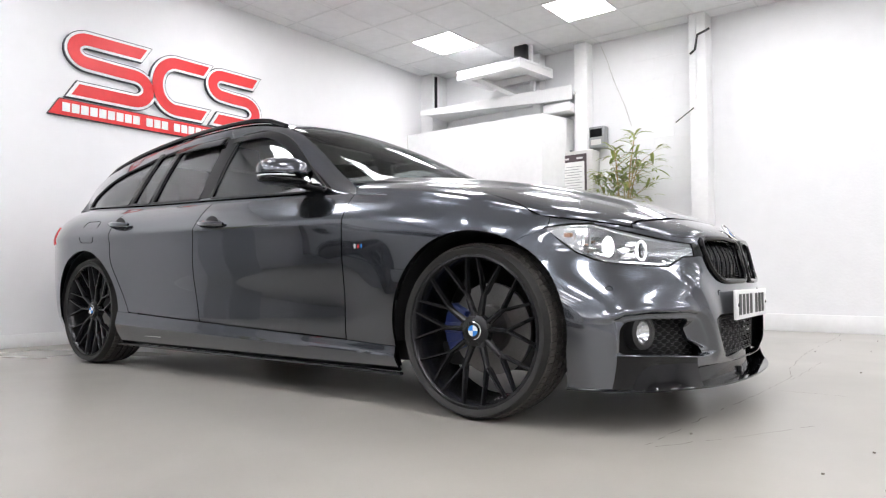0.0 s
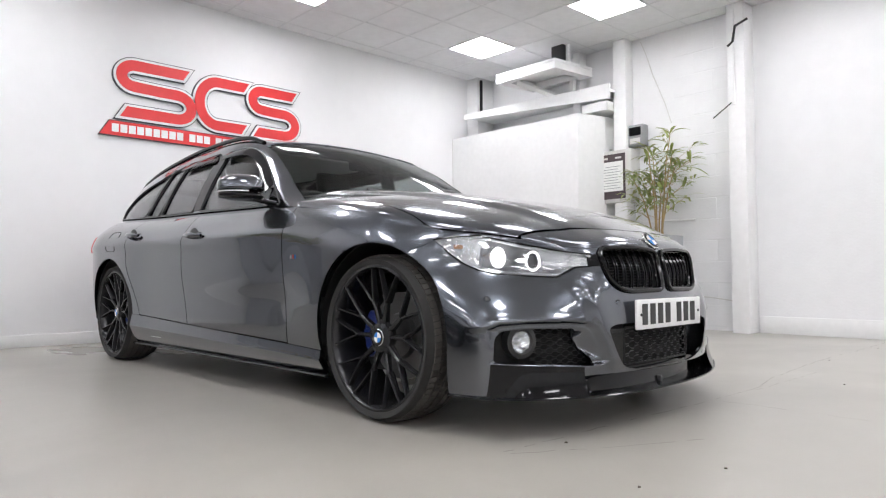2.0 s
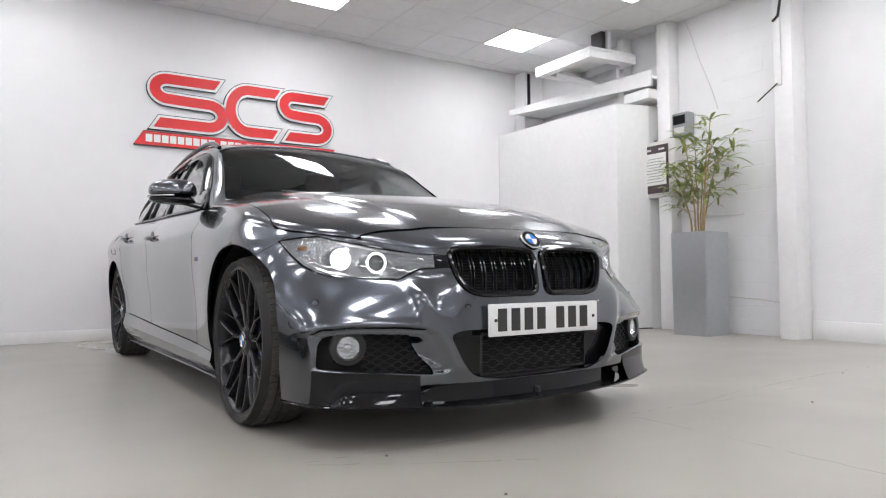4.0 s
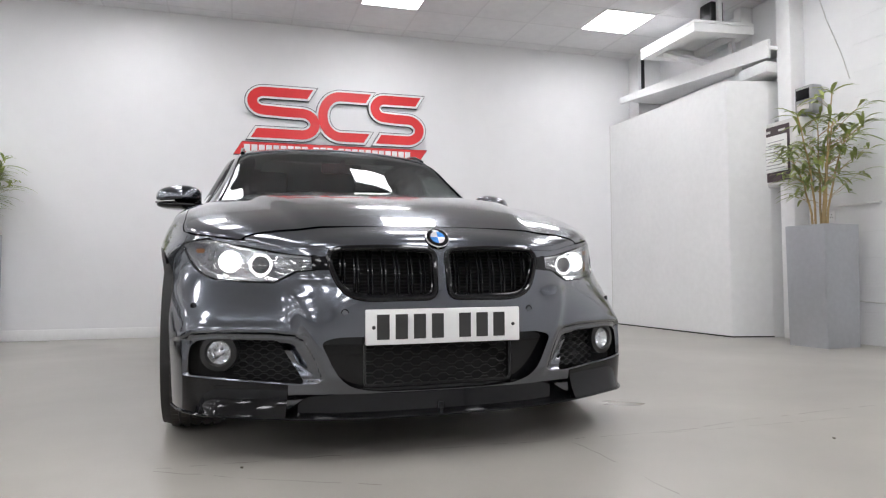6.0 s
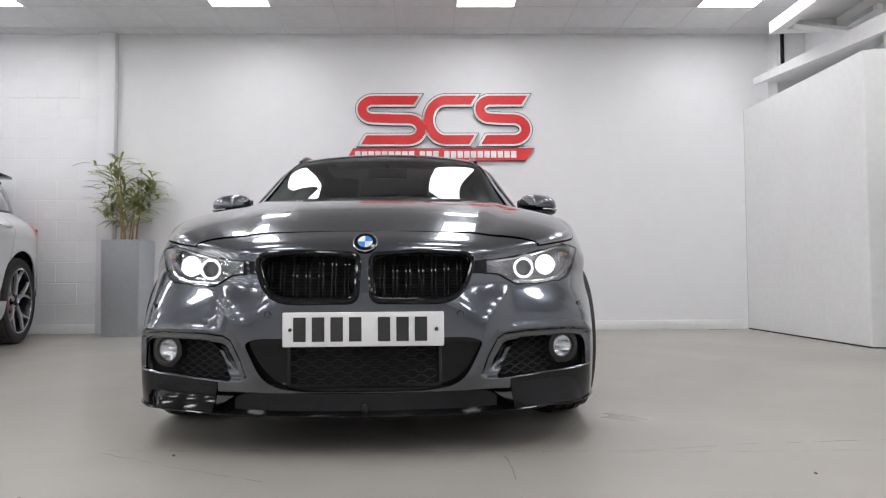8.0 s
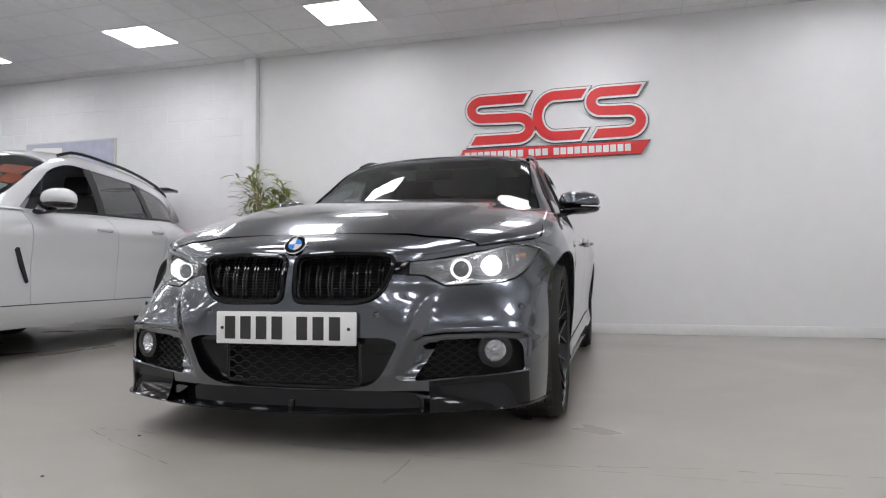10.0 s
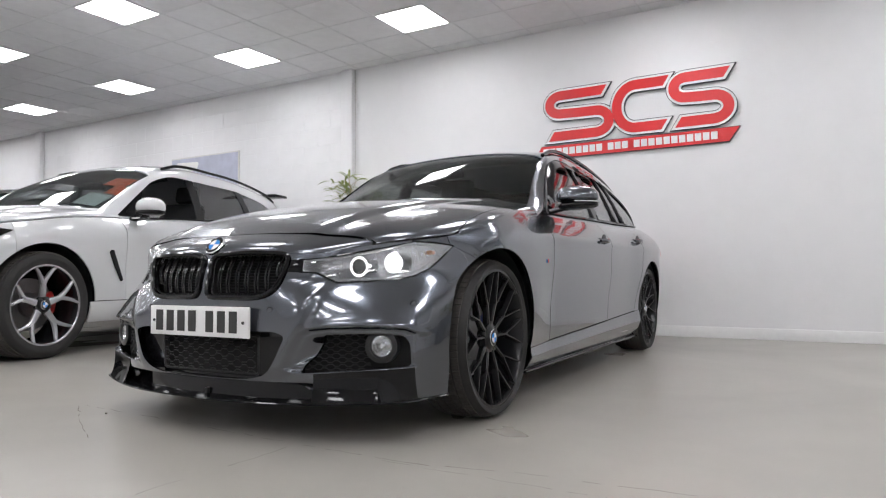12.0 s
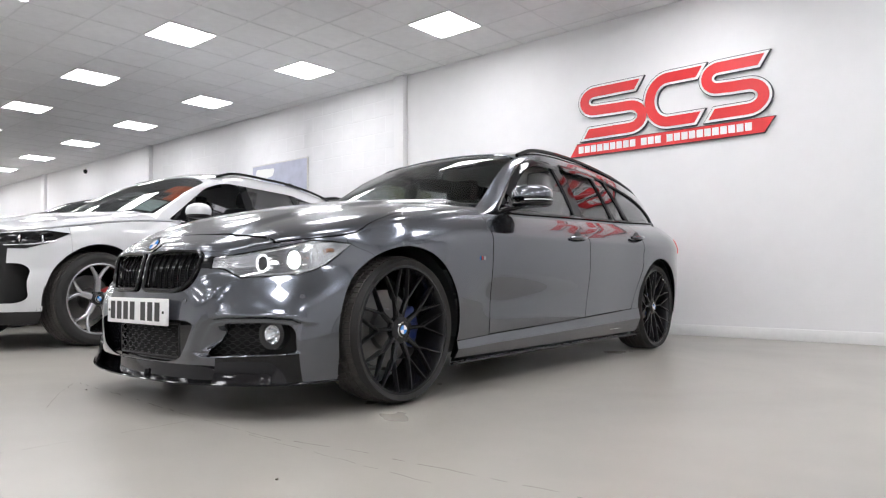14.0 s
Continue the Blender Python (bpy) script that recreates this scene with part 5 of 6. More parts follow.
def estate_cabin(car):
    part("cabin_floor", boxed((-3.5, -0.72, 0.27), (-0.5, 0.72, 0.36), 0.03), M_TRIM, car)
    for sg in (1, -1):
        part("door_card", boxed((-2.9, sg * 0.73, 0.3), (-0.66, sg * 0.765, 0.88), 0.01), M_TRIM, car)
        seat = part("front_seat", boxed((-1.75, sg * 0.37 - 0.25, 0.42), (-1.2, sg * 0.37 + 0.25, 0.62), 0.07), M_TRIM, car)
        part("seat_back", boxed((-0.08, -0.24, 0), (0.08, 0.24, 0.62), 0.07, Matrix.Translation((-1.78, sg * 0.37, 0.55)) @ Matrix.Rotation(radians(-18), 4, "Y")), M_TRIM, seat)
        part("headrest", boxed((-0.055, -0.13, 0), (0.055, 0.13, 0.19), 0.045, Matrix.Translation((-1.99, sg * 0.37, 1.14)) @ Matrix.Rotation(radians(-12), 4, "Y")), M_TRIM, seat)
        part("rear_headrest", boxed((-2.92, sg * 0.38 - 0.13, 1.0), (-2.82, sg * 0.38 + 0.13, 1.17), 0.04), M_TRIM, car)
    part("rear_seat", boxed((-2.95, -0.68, 0.45), (-2.78, 0.68, 1.02), 0.06), M_TRIM, car)
    P = np.array([[(x, y, z - 0.04 * (y / 0.7) ** 2) for x, z in ((-0.55, 0.88), (-0.62, 0.935), (-0.85, 0.955), (-1.0, 0.93), (-1.05, 0.86), (-1.02, 0.6))] for y in np.linspace(-0.7, 0.7, 24)])
    part("dashboard", grid_mesh("dashboard", P, 0.01, (-0.7, 0, 0.5)), M_TRIM, car)
    m = Matrix.Translation((-1.22, -0.37, 0.86)) @ Matrix.Rotation(radians(-65), 4, "Y")
    wheel_pts = [m @ Vector((0.185 * math.cos(a), 0.185 * math.sin(a), 0)) for a in np.linspace(0, math.tau, 33)[:-1]]
    steer = part("steering_wheel", tube(bmesh.new(), wheel_pts, 0.015, 8, closed=True), M_TRIM, car)
    part("steering_hub", boxed((-0.07, -0.16, -0.03), (0.07, 0.16, 0.01), 0.02, m), M_TRIM, steer)
    part("cabin_mirror", boxed((-1.17, -0.12, 1.185), (-1.145, 0.12, 1.245), 0.012), M_GLOSS, car)
    part("mirror_stalk", tube(bmesh.new(), [(-1.16, 0, 1.235), (-1.10, 0, 1.25)], 0.012, 8), M_GLOSS, car)
    part("dash_paper", boxed((-0.09, -0.07, 0), (0.09, 0.07, 0.003), 0.0, Matrix.Translation((-0.80, -0.50, 0.951)) @ Matrix.Rotation(radians(14), 4, "Y")), M_PAPER, car, "white paper on the dashboard")
    part("headliner", boxed((-2.95, -0.42, 1.305), (-1.55, 0.42, 1.318), 0.004), M_LINER, car)
    part("wiper_tray", boxed((-0.66, -0.66, 0.82), (-0.50, 0.66, 0.90), 0.01), M_SATIN, car)
    for y0, y1 in ((0.55, -0.05), (-0.02, -0.52)):
        pts = [(-0.475, y0, 0.955), (-0.465, (y0 + y1) / 2, 0.968), (-0.475, y1, 0.970)]
        part("wiper", tube(bmesh.new(), pts, 0.007, 6), M_SATIN, car)


estate = build_estate(pose(-1.4525, 2.8513, 0, 0, 0, 1.4))
estate_front(estate)
estate_sides(estate)
estate_cabin(estate)
SPOKES = {"rim": 0.278, "count": 10, "fork": 0.138, "spread": 0.200, "bow": 0.62, "wide": 0.0066, "lean": -0.035}
for wx in (0.0, -2.81):
    for wy in (0.766, -0.766):
        wheel(estate, wx + (0.015 if wx == 0 else 0), wy, AXLE_Z, 0.225, (M_RIM, M_RIM, M_BLUE), SPOKES, caliper=math.pi if wy > 0 else 0.0)


# ---- the tall cars parked beside it ----
SUV = Body(
    base=2.975, flare=0.02, swage=0.98, n=2.6, m=2.8,
    width=spline((0.15, 0.88), (0.3, 0.945), (0.5, 0.968), (0.8, 0.975), (1.3, 0.975)),
    nose=spline((0.15, 0.80), (0.3, 0.855), (0.5, 0.88), (0.75, 0.875), (0.9, 0.84), (1.0, 0.78), (1.2, 0.4)),
    shoulder=spline((-4.2, 1.22), (-3.0, 1.165), (-2.0, 1.115), (-1.0, 1.075), (-0.5, 1.055), (-0.2, 1.03), (0.1, 0.985), (0.4, 0.935), (0.65, 0.90), (0.85, 0.885)),
    centre=spline((-1.0, 1.215), (-0.5, 1.165), (0.0, 1.105), (0.4, 1.04), (0.65, 0.97), (0.78, 0.91), (0.842, 0.887)),
    belt_in=spline((-4.2, 0.20), (-3.0, 0.15), (-1.5, 0.11), (-0.6, 0.09), (0.0, 0.06), (0.8, 0.04)),
    crease=spline((-0.9, 0.62), (0.0, 0.55), (0.5, 0.45), (0.9, 0.38)), crease_h=0.016,
    rail_y=spline((-4.1, 0.56), (-3.4, 0.60), (-2.4, 0.63), (-1.7, 0.645), (-1.35, 0.66), (-1.0, 0.72), (-0.5, 0.80)),
    rail_z=spline((-4.1, 1.22), (-3.9, 1.36), (-3.6, 1.50), (-3.2, 1.585), (-2.4, 1.648), (-1.8, 1.645), (-1.45, 1.575), (-1.2, 1.47), (-0.9, 1.29), (-0.5, 1.055)),
    crown=spline((-4.1, 1.25), (-3.9, 1.5), (-3.75, 1.64), (-3.3, 1.69), (-2.4, 1.73), (-1.8, 1.715), (-1.5, 1.65), (-1.2, 1.52), (-0.9, 1.365), (-0.5, 1.14)),
    tail=spline((0.15, -3.95), (0.5, -4.05), (0.8, -4.04), (1.1, -3.95), (1.3, -3.85)),
)
SUV_WINDOWS = [rounded([(-0.76, 1.092), (-2.2, 1.145), (-3.55, 1.20), (-3.50, 1.27), (-3.20, 1.44), (-2.65, 1.53), (-1.60, 1.55), (-1.33, 1.465)], [0.02, 0.02, 0.04, 0.06, 0.12, 0.1, 0.1, 0.1])]
SUV_LAMP = [(0.25, 0.905), (0.40, 0.922), (0.55, 0.905), (0.68, 0.888), (0.80, 0.862), (0.80, 0.785), (0.68, 0.778), (0.548, 0.777), (0.413, 0.822)]


def build_suv(place, paint, label, detail=True):
    B, inside, cen = SUV, (-0.6, 0, 0.7), (-1.4, 0, 0.7)
    car = thing("tall_car", label, "car", place, "parked cars")
    za, ra = 0.385, 0.445
    edge = table_top(B)

    def topz(x, y):
        w, ze = np.interp(x, edge[:, 0], edge[:, 1]), np.interp(x, edge[:, 0], edge[:, 2])
        q = np.clip(np.abs(y) / w, 0, 1)
        z = ze + np.maximum(B.centre(x) - ze, 0) * np.sqrt(np.clip(1 - q**2.3, 0, 1))
        yc = B.crease(x)
        return z + B.crease_h * smooth(yc + 0.05, yc - 0.03, np.abs(y)) * smooth(0.8, 0.45, x)

    P = front_skin(lambda z: B.s_of(0.25, z), lambda x: 0.30 + 0 * x, lambda x: B.shoulder(x) - 0.001, 121, 50, B)
    opening = [rounded([(0.60, 0.660), (0.86, 0.668), (0.892, 0.62), (0.892, 0.40), (0.85, 0.365), (0.62, 0.362)], 0.03)]
    cuts = [prism(k, "x", 0.2, 1.1) for k in opening] + [prism(mirror_poly(k), "x", 0.2, 1.1) for k in opening]
    cuts += [prism(rounded([(0.03, 0.56), (0.30, 0.58), (0.33, 0.86), (0.05, 0.87)], 0.05), "x", 0.5, 1.1), prism(mirror_poly(rounded([(0.03, 0.56), (0.30, 0.58), (0.33, 0.86), (0.05, 0.87)], 0.05)), "x", 0.5, 1.1)]
    cuts += arch_cutter(0.0, za, ra)
    part("bumper", carve(grid_mesh("bumper", P, SHELL, inside), cuts, skin=grid_mesh("skin", P, 0, inside)), paint, car)
    part("nose_block", boxed((0.1, -0.80, 0.35), (0.70, 0.80, 0.84), 0.05), M_DARK, car)
    for k in range(8):
        for sg in (1, -1):
            y = 0.06 + 0.033 * k
            part("grille_slat", tube(bmesh.new(), [(float(B.front_x(y, np.float64(z))) - 0.02, sg * y, z) for z in np.linspace(0.57, 0.86, 6)], 0.008, 6), M_CHROME if detail else M_GLOSS, car)
    low = front_skin(lambda z: B.s_of(0.3, z), lambda x: 0.20 + 0 * x, lambda x: 0.297 + 0.06 * smooth(0.52, 0.42, x), 81, 8, B)
    part("lower_cladding", carve(grid_mesh("lower", low, SHELL, inside), arch_cutter(0.0, za, ra)), M_SATIN, car)
    a, f = np.linspace(-1, 1, 61)[:, None], np.linspace(0, 1, 40)[None, :]
    x0 = 0.80 - 0.18 * np.abs(a) ** 2.4
    x1 = -0.60 - 0.2 * np.abs(a) ** 2.5
    x = x0 + (x1 - x0) * f
    y = a * np.interp(x, edge[:, 0], edge[:, 1]) * 0.994
    part("bonnet", grid_mesh("bonnet", np.stack([x, y, topz(x, y)], -1), SHELL, inside), paint, car)
    for sg in (1, -1):
        hold = (lambda P: P) if sg > 0 else mirrored
        sill = lambda x: 0.40 + 0.0 * x
        top1 = lambda x: B.shoulder(x) - 0.003
        P = hold(flank(B, lambda b: B.s_of(0.247, 0.40 + 0.56 * b), lambda b: 1.757 + 0 * b, sill, top1, 50, 36))
        part("wing", carve(grid_mesh("wing", P, SHELL, cen), arch_cutter(0.0, za, ra), skin=grid_mesh("skin", P, 0, cen)), paint, car)
        cut = spline((0, 2.86), (0.5, 2.90), (1, 2.88))
        rear = spline((0, 3.50), (0.3, 3.62), (0.6, 3.74), (1, 3.76))
        P = hold(flank(B, lambda b: 1.763 + 0 * b, lambda b: cut(b) - 0.003, sill, top1, 30, 30))
        part("front_door", grid_mesh("front_door", P, SHELL, cen), paint, car)
        P = hold(flank(B, lambda b: cut(b) + 0.003, lambda b: rear(b) - 0.003, sill, top1, 30, 30))
        part("rear_door", grid_mesh("rear_door", P, SHELL, cen), paint, car)
        P = hold(flank(B, lambda b: rear(b) + 0.003, lambda b: 1 + B.base + 1.15 + 0 * b, sill, top1, 60, 30))
        part("rear_quarter", carve(grid_mesh("quarter", P, SHELL, cen), arch_cutter(-B.base, za, ra), skin=grid_mesh("skin", P, 0, cen)), paint, car)
        P = hold(flank(B, lambda b: 1.38 + 0 * b, lambda b: 3.62 + 0 * b, lambda x: 0.235 + 0 * x, lambda x: 0.394 + 0 * x, 40, 10))
        P[..., 1] += sg * 0.02
        part("sill_panel", grid_mesh("sill_panel", P, SHELL, cen), paint, car)
        for xw in (0.0, -B.base):
            P = np.array([[(xw + (ra + 0.006) * math.cos(t), sg * y, za + (ra + 0.006) * math.sin(t)) for y in np.linspace(0.50, 0.94, 4)] for t in np.linspace(-0.1, math.pi + 0.1, 36)])
            part("arch_liner", grid_mesh("arch_liner", P, 0.003), M_SATIN, car)
            # near-black plate in place of the shade behind the wheel
            part("arch_shade", prism([(xw + 0.46 * math.cos(a), za - 0.1 + 0.55 * math.sin(a)) for a in np.linspace(0, math.pi, 24)], "y", sg * 0.49, sg * 0.5), M_DARK, car)
        # lamp: dark lens with bright units behind
        pts = np.array([B.side(B.s_of(x, np.float64(z)), np.float64(z)) for x, z in SUV_LAMP])
        mid = pts.mean(0)
        rings = np.stack([mid + (pts - mid) * k for k in (1.0, 0.66, 0.33, 0.02)], 1)
        rings = np.concatenate([rings, rings[:1]], 0)
        for i in range(rings.shape[0]):
            for j in range(rings.shape[1]):
                s_, z_ = B.s_of(rings[i, j, 0], rings[i, j, 2]), rings[i, j, 2]
                rings[i, j] = B.side(s_, z_) + np.array([0.006, 0.008, 0])
        lamp = part("headlight", grid_mesh("headlight", hold(rings), 0.004, cen), M_GLOSS, car, "dark-edged headlight")
        for k in range(2):
            c = B.side(B.s_of(0.44 + 0.13 * k, np.float64(0.852)), np.float64(0.852)) + np.array([0.008, 0.012, 0])
            bm = bmesh.new()
            bmesh.ops.create_uvsphere(bm, u_segments=16, v_segments=8, radius=1, matrix=Matrix.Translation((c[0], sg * c[1], c[2])) @ Matrix.Rotation(radians(sg * -40), 4, "Z") @ Matrix.Diagonal((0.012, 0.045, 0.03, 1)))
            part("lamp_unit", bm, M_CHROME, lamp)
        c = [B.side(B.s_of(x, np.float64(z)), np.float64(z)) + np.array([0.010, 0.010, 0]) for x, z in ((0.36, 0.842), (0.5, 0.812), (0.68, 0.80))]
        part("lamp_strip", tube(bmesh.new(), [(p[0], sg * p[1], p[2]) for p in c], 0.006, 6), M_SILVER, lamp)
        # wing vent
        y = float(B.half(-0.6, 0.7)) - 0.004
        vent = prism([(-0.56, 0.80), (-0.62, 0.80), (-0.72, 0.56), (-0.70, 0.55)], "y", sg * y, sg * (y + 0.012))
        part("wing_vent", vent, M_GLOSS, car)
        for hx, hz in ((-1.68, 0.99), (-2.6, 1.03)):
            y = float(B.half(hx, hz))
            pts = [(hx + t, sg * (y + 0.008 + 0.022 * (1 - (t / 0.11) ** 2)), hz) for t in np.linspace(-0.11, 0.11, 11)]
            part("door_handle", tube(bmesh.new(), pts, [0.010 + 0.008 * (1 - (k / 5 - 1) ** 2) for k in range(11)], 8), paint, car)
        c = Matrix.Translation((-0.97, sg * 1.03, 1.185)) @ Matrix.Rotation(radians(sg * 10), 4, "Z")
        bm = bmesh.new()
        bmesh.ops.create_icosphere(bm, subdivisions=3, radius=1)
        for v in bm.verts:
            p = [math.copysign(abs(k) ** 0.84, k) for k in v.co]
            v.co = c @ Vector((0.09 * p[0] * (1.35 if p[0] > 0 else 0.6), 0.122 * p[1] * (1 - 0.12 * p[2]), 0.074 * p[2]))
        mirror = part("wing_mirror", bm, paint, car, "", 60)
        bm = bmesh.new()
        bmesh.ops.create_icosphere(bm, subdivisions=3, radius=1)
        for v in bm.verts:
            p = [math.copysign(abs(k) ** 0.8, k) for k in v.co]
            v.co = c @ Vector((0.088 * p[0] * (1.3 if p[0] > 0 else 0.62), 0.118 * p[1], 0.034 * p[2] - 0.052))
        part("lower_shell", bm, M_GLOSS, mirror, "", 60)
        part("mirror_foot", tube(bmesh.new(), [(-0.96, sg * 1.0, 1.10), (-0.94, sg * 0.95, 1.08), (-0.92, sg * 0.87, 1.075)], [0.05, 0.035, 0.045], 10, flat=0.5), M_GLOSS, mirror)
        xs = np.linspace(-1.55, -3.6, 24)
        rail = [(x, sg * (float(B.rail_y(x)) - 0.02), float(B.rail_z(x)) + 0.012 + 0.022 * float(smooth(-1.55, -1.75, x) * smooth(-3.6, -3.4, x))) for x in xs]
        part("roof_rail", tube(bmesh.new(), rail, 0.015, 8), M_GLOSS, car)
        for lo, hi in ((1.82, 1.94), (2.72, 2.82), (0.76, 0.90)):
            z = np.linspace(0.02, 0.48, 10)
            lean = 0.12 if lo > 2 else 0.03
            lean = lean if lo > 1 else -0.36
            h = np.stack([B.roof(-lo + lean * z / 0.48, z), B.roof(-(lo + hi) / 2 + lean * z / 0.48, z), B.roof(-hi + lean * z / 0.48, z)], 0)
            part("pillar_cover", grid_mesh("pillar_cover", shifted(hold(h), -0.002), 0.004, cen), M_GLOSS, car)
        loop = [B.roof(np.float64(x), np.float64(v)) for x, v in [(-t, 0.035) for t in np.linspace(0.95, 3.5, 16)]]
        part("belt_trim", tube(bmesh.new(), [(p[0], sg * (p[1] + 0.003), p[2]) for p in loop], 0.010, 6), M_GLOSS, car)
        for xa, xb, nm in (((-1.88, -2.78, "rear_window"), (-2.66, -3.62, "load_bay_window")) if detail else ((-0.88, -1.88, "front_window"), (-1.88, -2.78, "rear_window"), (-2.66, -3.62, "load_bay_window"))):
            h = B.roof(np.linspace(xa, xb, 18)[:, None], np.linspace(0.02, 0.47, 12)[None, :])
            part(nm, grid_mesh(nm, shifted(hold(h), -0.008), 0.004, cen), M_PRIVACY, car)
        y = float(B.half(-2.2, 0.3))
        e = 1 + B.base + 0.15
        part("rear_lamp", grid_mesh("rear_lamp", shifted(hold(B.side(np.linspace(e + 0.1, e + 0.8, 16)[:, None], np.linspace(0.98, 1.09, 6)[None, :])), 0.004), 0.006, cen), M_RED, car)
        for xw, st in ((0.0, 0.0), (-B.base, 0.0)):
            wheel(car, xw, sg * 0.845, za, 0.28, (M_RIM, M_ALLOY if detail else M_RIM, M_REDCAL), {"rim": 0.288, "count": 5, "fork": 0.145, "spread": 0.30, "bow": 0.9, "wide": 0.0165}, caliper=math.pi, turn=0.3)
    xs = np.linspace(-0.5, -4.05, 110)
    half = B.roof(xs[:, None], np.linspace(0, 1, 34)[None, :])
    P = np.concatenate([half, mirrored(half[:, ::-1])[:, 1:]], 1)
    cuts = [prism(w, "y", 0.3, 1.1) for w in SUV_WINDOWS] + [prism(w, "y", -1.1, -0.3) for w in SUV_WINDOWS]
    screen = [(-0.53, 0.0), (-0.55, 0.45)] + [(x, float(B.rail_y(x)) - 0.004) for x in (-0.66, -0.84, -1.0, -1.2, -1.35)] + [(-1.45, 0.4), (-1.48, 0.0)]
    screen += [(x, -y) for x, y in screen[-2:0:-1]]
    cuts.append(prism(screen, "z", 0.9, 1.9))
    part("roof", carve(grid_mesh("roof", P, 0.02, (-1.8, 0, 1.0)), cuts, skin=grid_mesh("skin", P, 0, (-1.8, 0, 1.0))), paint, car)
    h = B.roof(np.linspace(-0.52, -1.56, 30)[:, None], np.linspace(0.40, 1, 18)[None, :])
    part("windscreen", grid_mesh("windscreen", shifted(np.concatenate([h, mirrored(h[:, ::-1])[:, 1:]], 1), -0.007), 0.004, (-1.8, 0, 0.9)), M_SCREEN if not detail else M_CLEARER, car)
    part("cabin_floor", boxed((-3.8, -0.8, 0.35), (-0.6, 0.8, 0.5), 0.03), M_TRIM, car)
    part("underfloor", boxed((-3.6, -0.75, 0.22), (0.5, 0.75, 0.34), 0.03), M_DARK, car)
    for sg in (1, -1):
        part("door_card", boxed((-3.8, sg * 0.82, 0.4), (-0.7, sg * 0.85, 1.08), 0.01), M_TRIM, car)
        seat = part("front_seat", boxed((-2.0, sg * 0.4 - 0.27, 0.6), (-1.4, sg * 0.4 + 0.27, 0.8), 0.07), M_TRIM, car)
        part("seat_back", boxed((-0.08, -0.25, 0), (0.08, 0.25, 0.62), 0.07, Matrix.Translation((-2.0, sg * 0.4, 0.75)) @ Matrix.Rotation(radians(-16), 4, "Y")), M_TRIM, seat)
        part("headrest", boxed((-0.05, -0.13, 0), (0.05, 0.13, 0.18), 0.04, Matrix.Translation((-2.2, sg * 0.4, 1.36)) @ Matrix.Rotation(radians(-12), 4, "Y")), M_TRIM, seat)
    part("rear_seat", boxed((-3.0, -0.75, 0.6), (-2.82, 0.75, 1.25), 0.06), M_TRIM, car)
    part("dashboard", boxed((-1.15, -0.78, 0.75), (-0.7, 0.78, 1.10), 0.08), M_TRIM, car)
    part("cabin_mirror", boxed((-1.38, -0.12, 1.42), (-1.35, 0.12, 1.49), 0.012), M_GLOSS, car)
    part("tail_spoiler", boxed((-3.98, -0.55, 1.60), (-3.70, 0.55, 1.635), 0.012), M_GLOSS, car)
    if detail:
        for y0, y1, xa, xb, mm, nm in ((0.42, 0.67, -0.70, -0.90, M_TEAL, "price_card"), (0.40, 0.640, -1.06, -1.22, M_ORANGE, "orange_card"), (0.545, 0.69, -0.92, -1.055, M_ORANGE, "orange_card"), (-0.55, -0.25, -0.86, -1.0, M_PAPER, "price_card")):
            P = np.array([[B.roof(np.float64(x), np.float64(0.5 + 0.5 * (1 - abs(y) / float(B.rail_y(x))))) * np.array([1, 1 if y > 0 else -1, 1]) for y in np.linspace(y0, y1, 4)] for x in np.linspace(xa, xb, 4)])
            part(nm, grid_mesh(nm, P + np.array([-0.015, 0, -0.018]), 0.002, (-1.8, 0, 0.9)), mm, car)
    else:
        part("price_card", boxed((-0.002, -0.1, 1.22), (0.002, 0.3, 1.34), 0, Matrix.Translation((-0.96, 0, 1.2)) @ Matrix.Rotation(radians(-57), 4, "Y") @ Matrix.Translation((0, 0, -1.2))), M_PAPER, car)
    roundel(car, 0.042, Matrix.Translation((0.80, 0, 0.915)) @ Matrix.Rotation(radians(50), 4, "Y"))
    return car


build_suv(pose(-1.462, -0.89, 0, 0, 0, 12.8), M_WPAINT, "white tall family car with cards behind its windscreen")
dark_suv = build_suv(pose(-1.75, -3.75, 0, 0, 0, 12.8), M_DPAINT, "black tall car parked beside the white one", False)
for k in range(2):
    copy_thing(dark_suv, pose(-1.95 - 0.2 * k, -6.55 - 2.8 * k, 0, 0, 0, 12.8))


# ---- the side wall: enclosure, shelf and fittings ----
bm = prism(rounded([(WX + 0.002, 6.48), (-3.677, 6.515), (-3.565, 6.89), (-3.56, WY - 0.002), (WX + 0.002, WY - 0.002)], [0, 0.014, 0.006, 0, 0]), "z", 0, 2.35)
tagged(part("cupboard_enclosure", bm, M_WHITE), "tall white boarded enclosure with a slanting end", "enclosure", "", "structure")
# thin dark and grey strips draw the shadow lines at the enclosure's foot and corner
structure("enclosure_shade_1", prism([(WX + 0.002, 6.477), (-3.679, 6.511), (-3.675, 6.519), (WX + 0.002, 6.485)], "z", 0.0, 0.012), M_DARK, "dark strip for the gap shadow under the enclosure boards")
structure("enclosure_shade_2", prism([(-3.674, 6.508), (-3.560, 6.888), (-3.567, 6.892), (-3.681, 6.512)], "z", 0.0, 0.010), M_DARK, "dark strip for the gap shadow under the enclosure end")
structure("enclosure_shade_3", boxed((WX + 0.0005, 6.474, 0.012), (WX + 0.006, 6.482, 2.35)), M_GREY, "grey strip for the shadow line between enclosure and wall")
